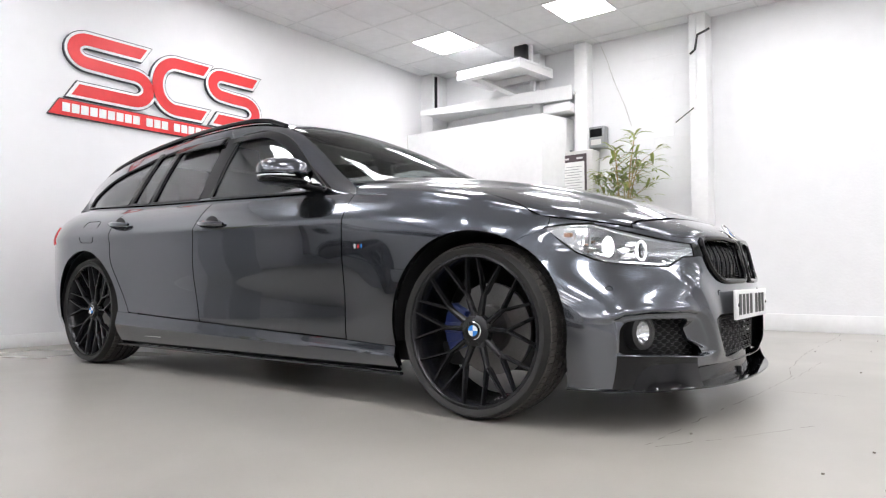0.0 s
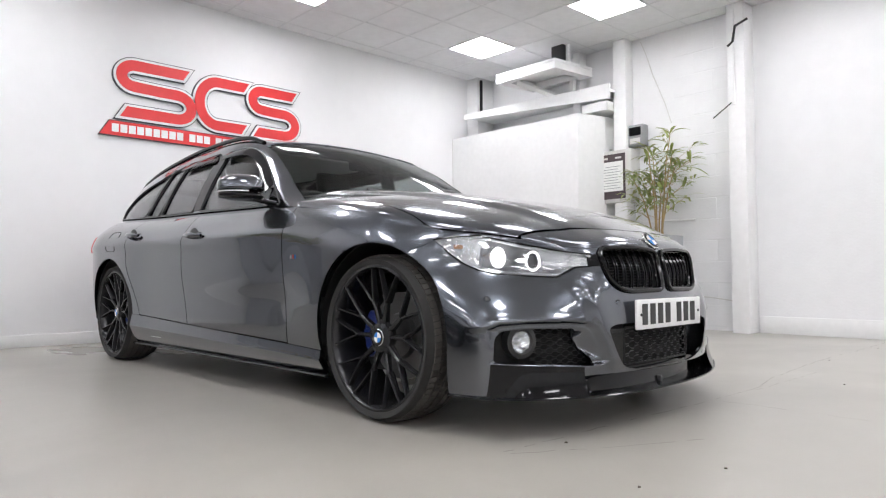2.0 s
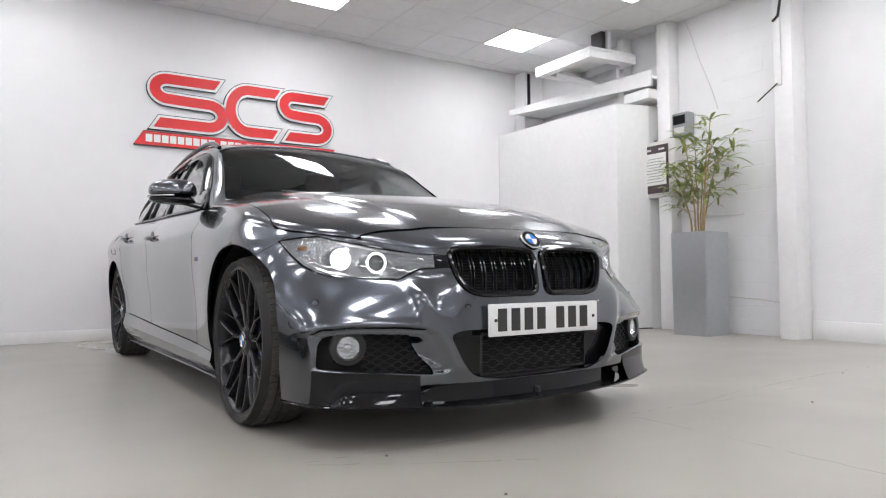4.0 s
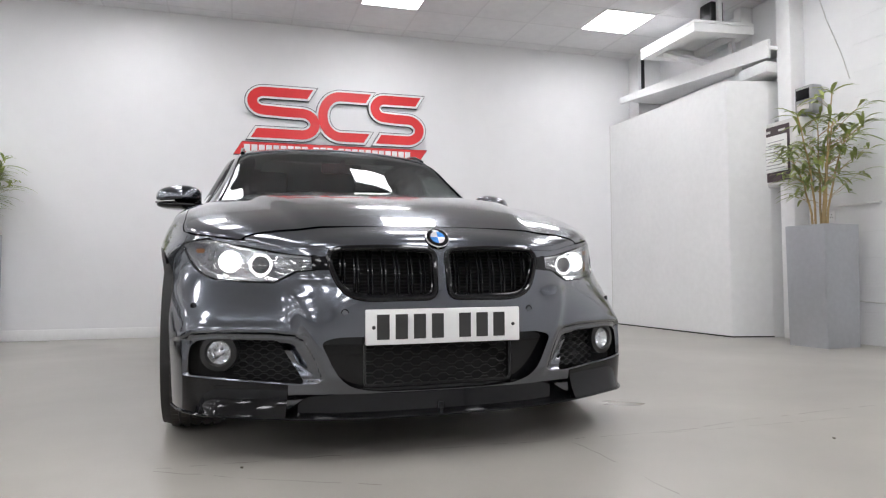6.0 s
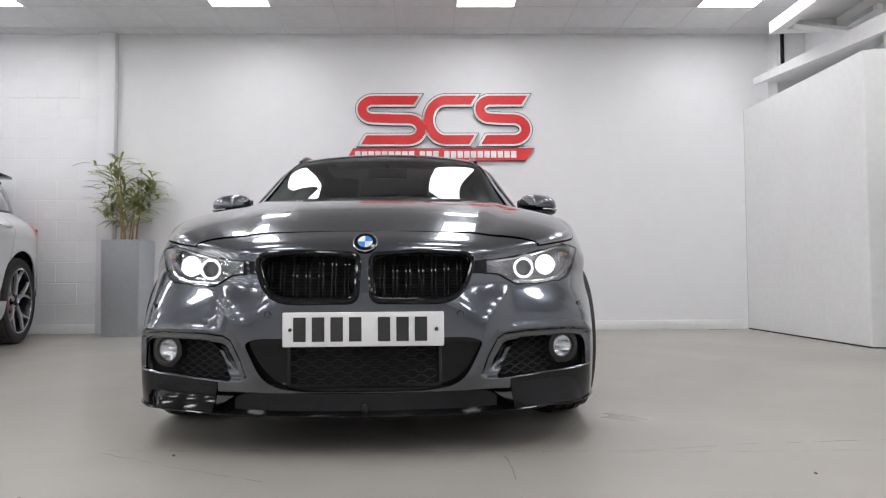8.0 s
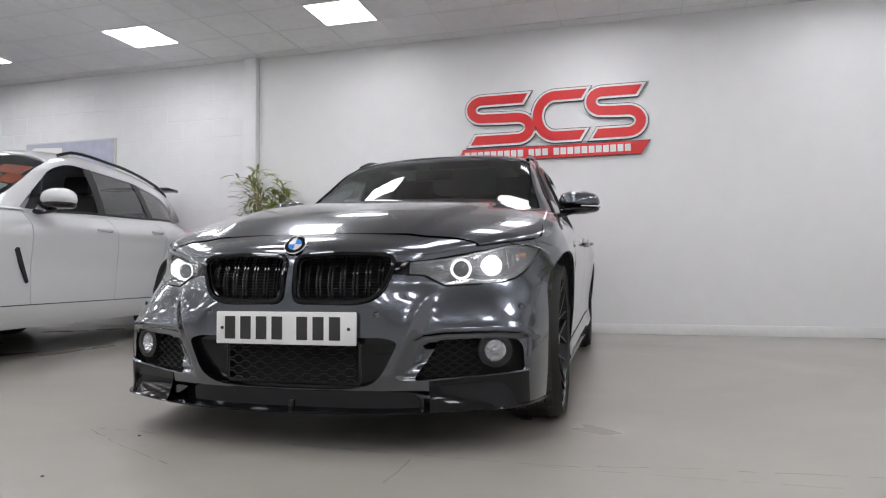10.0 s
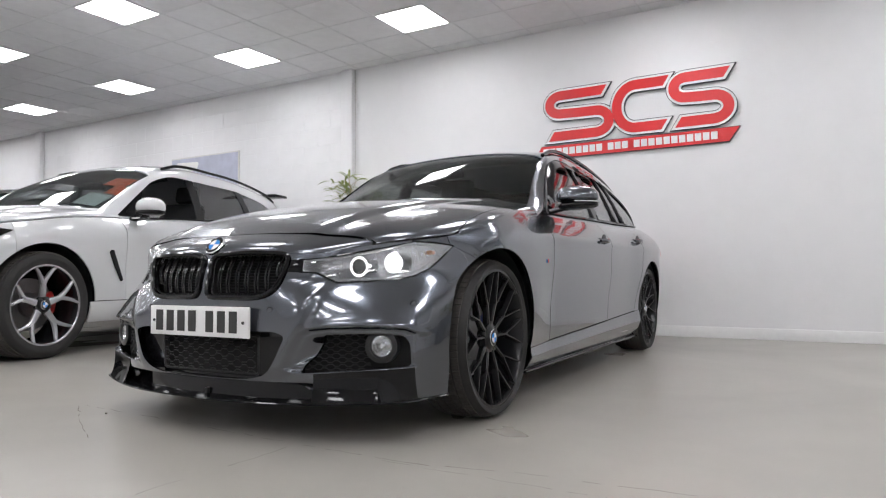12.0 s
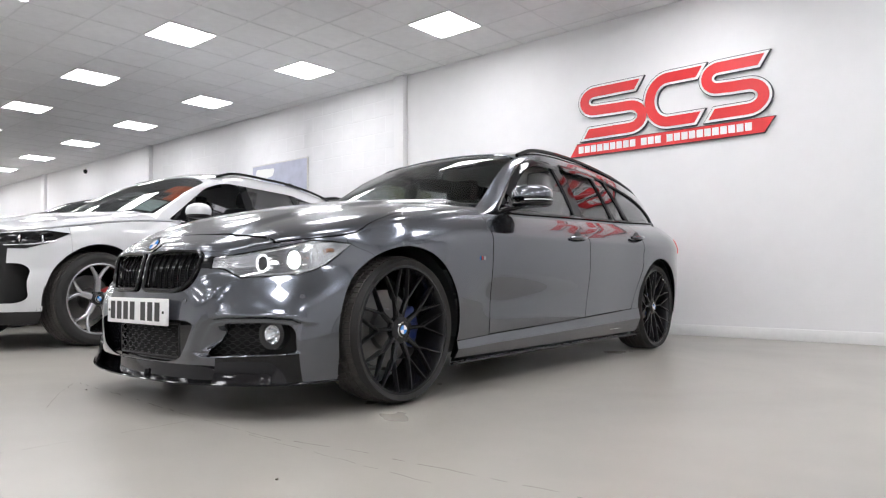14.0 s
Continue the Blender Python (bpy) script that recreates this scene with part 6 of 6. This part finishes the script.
structure("column_1", boxed((WX + 0.002, 6.75, 2.352), (-5.42, WY - 0.002, CZ), 0.006), M_WHITE, "white boxed corner column")
# a solid near-black strip stands in for the shaded recess by the column
structure("column_shade", boxed((-5.4195, 6.79, 2.64), (-5.395, 6.82, 3.15)), M_DARK, "dark strip for the shaded recess beside the corner column")
structure("column_2", boxed((-3.46, 6.90, 0), (-3.305, WY - 0.002, CZ), 0.006), M_WHITE, "white boxed wall column")
bm = boxed((-2.15, 6.84, 0), (-1.985, WY - 0.002, CZ), 0.004)
structure("column_3", bm, M_WHITE, "white steel wall column")

shelf = thing("wall_shelf", "long white shelf board with a deep front edge above the enclosure", "shelf", pose(0, 0, 0))
bm = bmesh.new()
quad = [(-5.41, 6.50), (-3.44, 6.80), (-3.44, WY - 0.003), (-5.41, WY - 0.003)]
part("board", prism(quad, "z", 2.60, 2.63), M_WHITE, shelf)
d = Vector((1.97, 0.30, 0)).normalized()
P = np.array([[(-5.41 + 1.97 * f, 6.50 + 0.30 * f - 0.012, z) for z in (2.572 - 0.050 * f, 2.64 + 0.048 * f)] for f in np.linspace(0, 1, 12)])
part("front_edge", grid_mesh("front_edge", P, 0.03, (-4.4, 8.0, 2.6)), M_WHITE, shelf)
part("bracket_block", boxed((-3.80, 6.78, 2.40), (-3.465, WY - 0.004, 2.50), 0.006), M_WHITE, shelf)
part("wall_upright", boxed((-4.02, 6.92, 2.36), (-3.92, WY - 0.004, 3.19), 0.006), M_WHITE, shelf)

tray = thing("hanging_tray", "white hanging tray frame with struts under the ceiling", "tray", pose(0, 0, 0))
out_q = [(-4.68, 6.295), (-3.81, 6.295), (-3.74, 6.91), (-4.60, 6.91)]
in_q = [(-4.55, 6.39), (-3.92, 6.39), (-3.87, 6.82), (-4.49, 6.82)]
for k in range(4):
    j = (k + 1) % 4
    part("tray_rail", prism([out_q[k], out_q[j], in_q[j], in_q[k]], "z", 2.845, 2.925), M_WHITE, tray)
part("tray_top", prism(out_q, "z", 2.929, 2.955), M_WHITE, tray)
for a, b in (((-4.45, 6.42, 2.85), (-4.05, 6.80, 2.62)), ((-3.98, 6.86, 2.85), (-3.98, 6.86, 2.62))):
    part("strut", tube(bmesh.new(), [a, b], 0.035, 4), M_WHITE, tray)
duct = thing("flue_duct", "square black duct running into the ceiling", "duct", pose(-3.97, 6.62, 2.955))
part("duct_body", boxed((-0.08, -0.07, 0), (0.08, 0.07, 0.245), 0.006), M_SATIN, duct)
part("duct_post", boxed((0.085, -0.02, 0), (0.125, 0.02, 0.245), 0.004), M_WHITE, duct)

board = thing("notice_board", "grey cased notice board with a printed sheet", "notice board", pose(-3.46, 6.90, 1.36))
part("case", boxed((-0.23, -0.03, 0), (0.23, 0.155, 0.585), 0.012), M_GREY, board)
part("print_panel", boxed((-0.19, -0.036, 0.045), (0.155, -0.0305, 0.545)), M_BOARD, board)
part("sheet", boxed((-0.165, -0.041, 0.13), (0.13, -0.0365, 0.46)), M_PAPER, board)
for k in range(9):
    part("text_bar", boxed((-0.13 + 0.02 * (k % 3), -0.0425, 0.16 + 0.03 * k), (0.10 - 0.03 * (k % 2), -0.0413, 0.167 + 0.03 * k)), M_BAR, board)
for k in range(2):
    part("heading_bar", boxed((-0.165 + 0.2 * k, -0.0385, 0.49), (-0.06 + 0.17 * k, -0.0365, 0.51)), M_GREY, board)
for k in range(2):
    part("cable_gland", lathe(bmesh.new(), [(0.0005, 0), (0.018, 0), (0.018, 0.035), (0.0005, 0.035)], 12, Matrix.Translation((-0.15 + 0.07 * k, 0.06, 0.585)) @ pose(0, 0, 0, 90)), M_METER, board)

meter = thing("meter_box", "grey meter box with a dark window", "meter", pose(-3.22, 7.0, 1.97))
part("housing", boxed((-0.10, -0.06, 0), (0.10, 0.055, 0.24), 0.015), M_METER, meter)
part("window", boxed((-0.07, -0.066, 0.12), (0.07, -0.061, 0.21)), M_GLOSS, meter)
part("label_plate", boxed((-0.06, -0.066, 0.03), (0.06, -0.061, 0.09)), M_GREY, meter)

socket = thing("wall_socket", "white double wall socket", "socket", pose(-3.10, WY, 1.06))
part("plate", boxed((-0.073, -0.012, -0.043), (0.073, 0, 0.043), 0.006), M_WHITE, socket)
for k in (-1, 1):
    for dx, dz in ((0, 0.012), (-0.011, -0.010), (0.011, -0.010)):
        part("pin_hole", boxed((k * 0.036 + dx - 0.003, -0.0128, dz - 0.004), (k * 0.036 + dx + 0.003, -0.0121, dz + 0.004)), M_DARK, socket)
    part("rocker", boxed((k * 0.012 - 0.006, -0.016, 0.022), (k * 0.012 + 0.006, -0.0118, 0.036), 0.002), M_WHITE, socket)
small = thing("cable_outlet", "small white cable outlet", "socket", pose(-3.05, WY, 0.36))
part("plate", boxed((-0.043, -0.012, -0.043), (0.043, 0, 0.043), 0.006), M_WHITE, small)
part("opening", boxed((-0.012, -0.0135, -0.012), (0.012, -0.0121, 0.012)), M_DARK, small)

cable = tagged(part("cable", tube(bmesh.new(), [(-3.2 + 0.35 * k * 0.2, WY - 0.008, 3.15 - 0.19 * k + 0.02 * math.sin(k * 2.1)) for k in range(6)], 0.004, 6), M_GREY), "thin grey cable hanging down the brick wall", "cable")
low_cable = tagged(part("cable", tube(bmesh.new(), [(-2.98, WY - 0.008, 0.36), (-2.75, WY - 0.010, 0.345), (-2.45, WY - 0.010, 0.33), (-2.16, WY - 0.012, 0.29)], 0.006, 6), M_GREY), "thin grey cable along the foot of the wall", "cable")
conduit = tagged(part("conduit", tube(bmesh.new(), [(-3.28, WY - 0.02, 1.36), (-3.28, WY - 0.02, 1.20), (-3.18, WY - 0.02, 1.14), (-2.6, WY - 0.02, 1.13)], 0.012, 8), M_WHITE), "white conduit between board and socket", "conduit")
drop = tagged(part("conduit", tube(bmesh.new(), [(-3.52, WY - 0.02, 1.36), (-3.52, WY - 0.02, 0.02)], 0.010, 8), M_WHITE), "white conduit down the wall to the floor", "conduit")
bracket = tagged(part("steel_bracket", tube(bmesh.new(), [(-1.93, 6.80, 2.985), (-2.05, 6.80, 2.945), (-2.075, 6.80, 2.80), (-2.125, 6.80, 2.765)], 0.012, 6), M_SATIN), "bent black steel bracket on the column", "bracket")
rod = tagged(part("stay_rod", tube(bmesh.new(), [(-2.10, 6.81, 2.215), (-2.28, 6.80, 2.09)], 0.006, 6), M_SATIN), "thin dark stay rod on the column", "rod")
tagged(part("column_sleeve", boxed((-2.135, 6.822, 2.20), (-2.075, 6.842, CZ - 0.01), 0.003), M_WHITE), "white painted cover strip on the column", "cover strip")

# skirting along both walls
bm = boxed((-1.98, WY - 0.022, 0), (EX, WY, 0.16), 0.003)
structure("baseboard_north", bm, M_WHITE, "white painted skirting")
structure("baseboard_west", boxed((WX, SX, 0), (WX + 0.012, 6.40, 0.10), 0.003), M_WHITE, "white painted low skirting")

# piers on the back wall, and coursed blockwork beyond the first
for k, y in enumerate((-0.325, -7.30, -12.9, -18.5)):
    structure("pier_%d" % (k + 1), boxed((WX - 0.01, y - 0.085, 0), (WX + 0.075, y + 0.085, CZ), 0.004), M_WALL, "white boxed pier on the back wall")
    # the shadow line along the pier is laid on as a grey strip
    structure("pier_joint_%d" % (k + 1), boxed((WX, y + 0.085, 0), (WX + 0.003, y + 0.091, CZ)), M_GREY, "grey strip for the shadow line beside the pier")

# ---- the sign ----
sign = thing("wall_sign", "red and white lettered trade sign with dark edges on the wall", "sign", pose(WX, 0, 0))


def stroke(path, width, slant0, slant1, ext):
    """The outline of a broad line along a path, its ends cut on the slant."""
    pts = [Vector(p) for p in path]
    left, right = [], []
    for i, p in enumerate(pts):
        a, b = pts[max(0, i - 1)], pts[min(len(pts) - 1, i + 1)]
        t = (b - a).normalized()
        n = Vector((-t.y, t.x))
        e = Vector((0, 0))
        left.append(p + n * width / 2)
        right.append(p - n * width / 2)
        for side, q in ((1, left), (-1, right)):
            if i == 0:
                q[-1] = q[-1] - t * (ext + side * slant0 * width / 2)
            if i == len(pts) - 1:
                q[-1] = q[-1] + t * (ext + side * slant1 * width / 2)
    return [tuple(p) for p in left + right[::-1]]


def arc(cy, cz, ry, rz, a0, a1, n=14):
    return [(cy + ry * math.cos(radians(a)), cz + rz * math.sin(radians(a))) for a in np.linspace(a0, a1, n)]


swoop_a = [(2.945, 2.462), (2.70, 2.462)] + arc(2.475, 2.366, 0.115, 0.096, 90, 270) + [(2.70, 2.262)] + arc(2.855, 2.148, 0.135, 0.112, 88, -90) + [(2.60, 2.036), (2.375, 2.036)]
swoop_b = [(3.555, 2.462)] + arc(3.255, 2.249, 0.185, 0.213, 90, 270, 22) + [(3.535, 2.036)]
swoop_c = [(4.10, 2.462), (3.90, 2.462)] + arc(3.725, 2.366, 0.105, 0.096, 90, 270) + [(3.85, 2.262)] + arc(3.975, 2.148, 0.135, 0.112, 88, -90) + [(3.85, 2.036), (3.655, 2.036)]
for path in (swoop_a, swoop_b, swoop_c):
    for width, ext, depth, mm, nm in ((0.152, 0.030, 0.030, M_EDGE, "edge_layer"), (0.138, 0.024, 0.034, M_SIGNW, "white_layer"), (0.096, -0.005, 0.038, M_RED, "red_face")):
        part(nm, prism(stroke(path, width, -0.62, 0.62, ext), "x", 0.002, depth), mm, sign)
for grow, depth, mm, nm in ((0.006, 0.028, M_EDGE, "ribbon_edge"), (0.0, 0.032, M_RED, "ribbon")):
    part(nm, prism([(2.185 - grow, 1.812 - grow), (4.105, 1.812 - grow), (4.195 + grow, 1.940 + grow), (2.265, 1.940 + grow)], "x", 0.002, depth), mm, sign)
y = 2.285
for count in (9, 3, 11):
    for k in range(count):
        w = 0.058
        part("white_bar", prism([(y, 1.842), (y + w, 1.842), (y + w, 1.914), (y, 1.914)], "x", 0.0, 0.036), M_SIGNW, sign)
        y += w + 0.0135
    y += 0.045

# poster on the back wall
poster = thing("wall_poster", "wide framed poster with a pale car print", "poster", pose(WX, -3.0, 2.0))
part("frame", boxed((0.0, -0.72, -0.37), (0.022, 0.72, 0.37), 0.004), M_GREY, poster)
part("print", boxed((0.0222, -0.70, -0.35), (0.0262, 0.70, 0.35)), M_POSTER, poster)
part("dark_shape", prism(rounded([(-0.1, -0.35), (0.6, -0.35), (0.55, -0.1), (0.25, 0.02), (0.0, -0.12)], 0.08), "x", 0.0262, 0.0285), M_POSTERD, poster)
part("pale_shape", prism(rounded([(-0.65, 0.1), (-0.15, 0.16), (-0.1, 0.28), (-0.6, 0.3)], 0.05), "x", 0.0262, 0.0285), M_PAPER, poster)

camera_dome = thing("security_camera", "small dark security camera on the back wall", "camera", pose(WX + 0.02, -10.4, 3.0))
bm = bmesh.new()
bmesh.ops.create_uvsphere(bm, u_segments=16, v_segments=8, radius=0.05)
part("dome", bm, M_GLOSS, camera_dome)
part("wall_mount", boxed((-0.02, -0.04, -0.01), (0.0, 0.04, 0.09), 0.008), M_GREY, camera_dome)


# ---- planters with bamboo ----
def planter(m, size, height, tall, seed, label):
    rnd = random.Random(seed)
    pot = thing("planter", label, "planter", m, "planters")
    bm = bmesh.new()
    a, b = size / 2, size / 2 * 0.96
    t = 0.018
    rings = [[bm.verts.new((sx * h, sy * h, z)) for sx, sy in ((-1, -1), (1, -1), (1, 1), (-1, 1))] for h, z in ((b, 0.0), (a, height), (a - t, height), (a - t, height - 0.09))]
    for r0, r1 in zip(rings, rings[1:]):
        for k in range(4):
            bm.faces.new((r0[k], r0[(k + 1) % 4], r1[(k + 1) % 4], r1[k]))
    bm.faces.new(rings[0][::-1])
    bmesh.ops.bevel(bm, geom=[e for e in bm.edges if abs(e.verts[0].co.z - e.verts[1].co.z) > 0.3 or (e.verts[0].co.z == e.verts[1].co.z == height)], offset=0.006, segments=2, affect="EDGES")
    part("box", bm, M_PLANTER, pot)
    part("soil", boxed((-a + 0.019, -a + 0.019, height - 0.10), (a - 0.019, a - 0.019, height - 0.06), 0.01), M_SOIL, pot)
    plant = thing("bamboo_plant", "bamboo plant with thin canes and green drooping leaves in a planter", "plant", m, "bamboo plants")
    leaves = bmesh.new()

    def leaf(p, d, length, width):
        d = d.normalized()
        side = d.cross(Vector((0, 0, 1)))
        side = side.normalized() if side.length > 0.05 else Vector((1, 0, 0))
        prev = None
        for f, w in ((0, 0.15), (0.25, 0.85), (0.5, 1.0), (0.75, 0.7), (1.0, 0.04)):
            c = p + d * length * f + Vector((0, 0, -0.45 * length * f * f))
            fold = Vector((0, 0, 0.16 * width * w))
            row = [leaves.verts.new(c - side * width * w + fold), leaves.verts.new(c), leaves.verts.new(c + side * width * w + fold)]
            if prev:
                leaves.faces.new((prev[0], prev[1], row[1], row[0]))
                leaves.faces.new((prev[1], prev[2], row[2], row[1]))
            prev = row

    def spray(p, d, n):
        for _ in range(n):
            ang = rnd.uniform(0, math.tau)
            v = d * rnd.uniform(0.2, 1.1) + Vector((math.cos(ang), math.sin(ang), rnd.uniform(-0.15, 0.75)))
            leaf(p + Vector((rnd.uniform(-1, 1), rnd.uniform(-1, 1), rnd.uniform(-1, 1))) * 0.02, v, rnd.uniform(0.13, 0.25), rnd.uniform(0.011, 0.019))

    for k in range(7):
        ang = k * 2.4 + rnd.uniform(-0.4, 0.4)
        r0 = rnd.uniform(0.02, 0.09)
        top = tall * (rnd.uniform(0.5, 0.9) if k else 1.0)
        lean = rnd.uniform(0.05, 0.19)
        pts = []
        for f in np.linspace(0, 1, 9):
            pts.append(Vector((math.cos(ang) * (r0 + lean * f * f), math.sin(ang) * (r0 + lean * f * f), height - 0.07 + top * f)) + Vector((rnd.uniform(-1, 1), rnd.uniform(-1, 1), 0)) * 0.006)
        part("cane", tube(bmesh.new(), pts, [0.010 - 0.006 * f for f in np.linspace(0, 1, 9)], 7), M_CANE, plant)
        for f in np.arange(0.38, 1.0, 0.125):
            p = pts[min(8, int(f * 8))]
            for _ in range(2):
                b = rnd.uniform(0, math.tau)
                d = Vector((math.cos(b), math.sin(b), rnd.uniform(0.25, 0.9)))
                ln = rnd.uniform(0.08, 0.28) * (1.15 - 0.35 * f)
                q = p + d * ln
                part("twig", tube(bmesh.new(), [p, p + d * ln * 0.5 + Vector((0, 0, 0.01)), q], [0.003, 0.0022, 0.0015], 4), M_CANE, plant)
                spray(q, d, rnd.randint(3, 4))
                spray(p + d * ln * 0.55, d, rnd.randint(0, 2))
        spray(pts[-1], Vector((0, 0, 1)), 8)
    tagged(part("foliage", leaves, M_LEAF, plant, "", 180), kind="")
    return pot


planter(pose(-2.818, 6.675, 0, 0, 0, 3), 0.365, 0.955, 1.10, 3, "tall square silver-grey planter beside the brick wall")
planter(pose(-5.385, 0.0, 0, 0, 0, 0), 0.38, 0.965, 0.86, 8, "tall square silver-grey planter before the white back wall")


# ---- cracks and joints in the floor ----
def crack(path, seed, width, label):
    rnd = random.Random(seed)
    bm = bmesh.new()
    pts = []
    for (x0, y0), (x1, y1) in zip(path, path[1:]):
        n = max(2, int(math.hypot(x1 - x0, y1 - y0) / 0.05))
        for k in range(n):
            f = k / n
            pts.append((x0 + (x1 - x0) * f + rnd.uniform(-1, 1) * 0.006, y0 + (y1 - y0) * f + rnd.uniform(-1, 1) * 0.006))
    prev = None
    for i, p in enumerate(pts):
        q = pts[min(i + 1, len(pts) - 1)]
        o = pts[max(i - 1, 0)]
        t = Vector((q[0] - o[0], q[1] - o[1], 0)).normalized()
        s = Vector((-t.y, t.x, 0)) * width * rnd.uniform(0.25, 1.0)
        row = [bm.verts.new(Vector((p[0], p[1], 0.004)) - s), bm.verts.new(Vector((p[0], p[1], 0.004)) + s)]
        if prev and rnd.random() < 0.72:
            bm.faces.new((prev[0], prev[1], row[1], row[0]))
        prev = row
    return structure("floor_crack", bm, M_CRACK, label)


crack([(-0.78, 2.0), (-0.76, 2.6), (-0.72, 3.3), (-0.71, 3.8), (-0.78, 4.1), (-0.85, 5.0), (-0.86, 6.2), (-0.88, 6.95)], 1, 0.0022, "hairline joint across the painted floor")
crack([(-0.72, 3.32), (-0.52, 3.33), (-0.26, 3.325), (0.3, 3.30), (1.0, 3.33)], 2, 0.0018, "hairline crack in the painted floor")
crack([(-0.75, 2.0), (-0.55, 2.35), (-0.40, 2.66)], 3, 0.0015, "hairline crack in the painted floor")
crack([(-0.69, 3.7), (-0.69, 4.4), (-0.695, 4.7)], 4, 0.0016, "hairline crack in the painted floor")
rnd = random.Random(5)
for k in range(18):
    x, y, r = rnd.uniform(-1.2, 1.0), rnd.uniform(0.6, 6.5), rnd.uniform(0.002, 0.006)
    bm = prism([(x + r * rnd.uniform(0.4, 1.3) * math.cos(a), y + r * rnd.uniform(0.4, 1.3) * math.sin(a)) for a in np.linspace(0, math.tau, 8)[:-1]], "z", -0.002, 0.004)
    structure("floor_chip", bm, M_CRACK, "small chip in the floor paint")


# ---- coursed blocks of the back wall and of the side wall, each a piece of its own ----
def block_mesh(w, h, d):
    bm = bmesh.new()
    o, q = 0.004, 0.0015
    back = [bm.verts.new(p) for p in ((0, 0, 0), (0, w, 0), (0, w, h), (0, 0, h))]
    front = [bm.verts.new(p) for p in ((d, q, o), (d, w - q, o), (d, w - q, h - o), (d, q, h - o))]
    bm.faces.new(front)
    for k in range(4):
        bm.faces.new((back[k], back[(k + 1) % 4], front[(k + 1) % 4], front[k]))
    bmesh.ops.recalc_face_normals(bm, faces=bm.faces)
    me = bpy.data.meshes.new("block")
    bm.to_mesh(me)
    bm.free()
    me.materials.append(M_BLOCK)
    return me


def lay_blocks(parent, me, half, origin, along, turn, length, courses, pitch, rise):
    for c in range(courses):
        n = int(length / pitch)
        for k in range(n):
            ob = new("block", me)
            ob.parent = parent
            p = Vector(origin) + Vector(along) * (k * pitch + (pitch / 2 if c % 2 else 0)) + Vector((0, 0, c * rise))
            ob.matrix_basis = Matrix.Translation(p) @ Matrix.Rotation(turn, 4, "Z")


BLOCK = block_mesh(0.438, 0.214, 0.0018)
lay_blocks(bpy.data.objects["wall_west"], BLOCK, 0.22, (WX, -0.86, 0.10), (0, -1, 0), 0.0, 6.2, 14, 0.44, 0.2185)
lay_blocks(bpy.data.objects["wall_north"], BLOCK, 0.22, (-2.60, WY, 0.04), (-1, 0, 0), -math.pi / 2, 0.46, 14, 0.44, 0.2185)
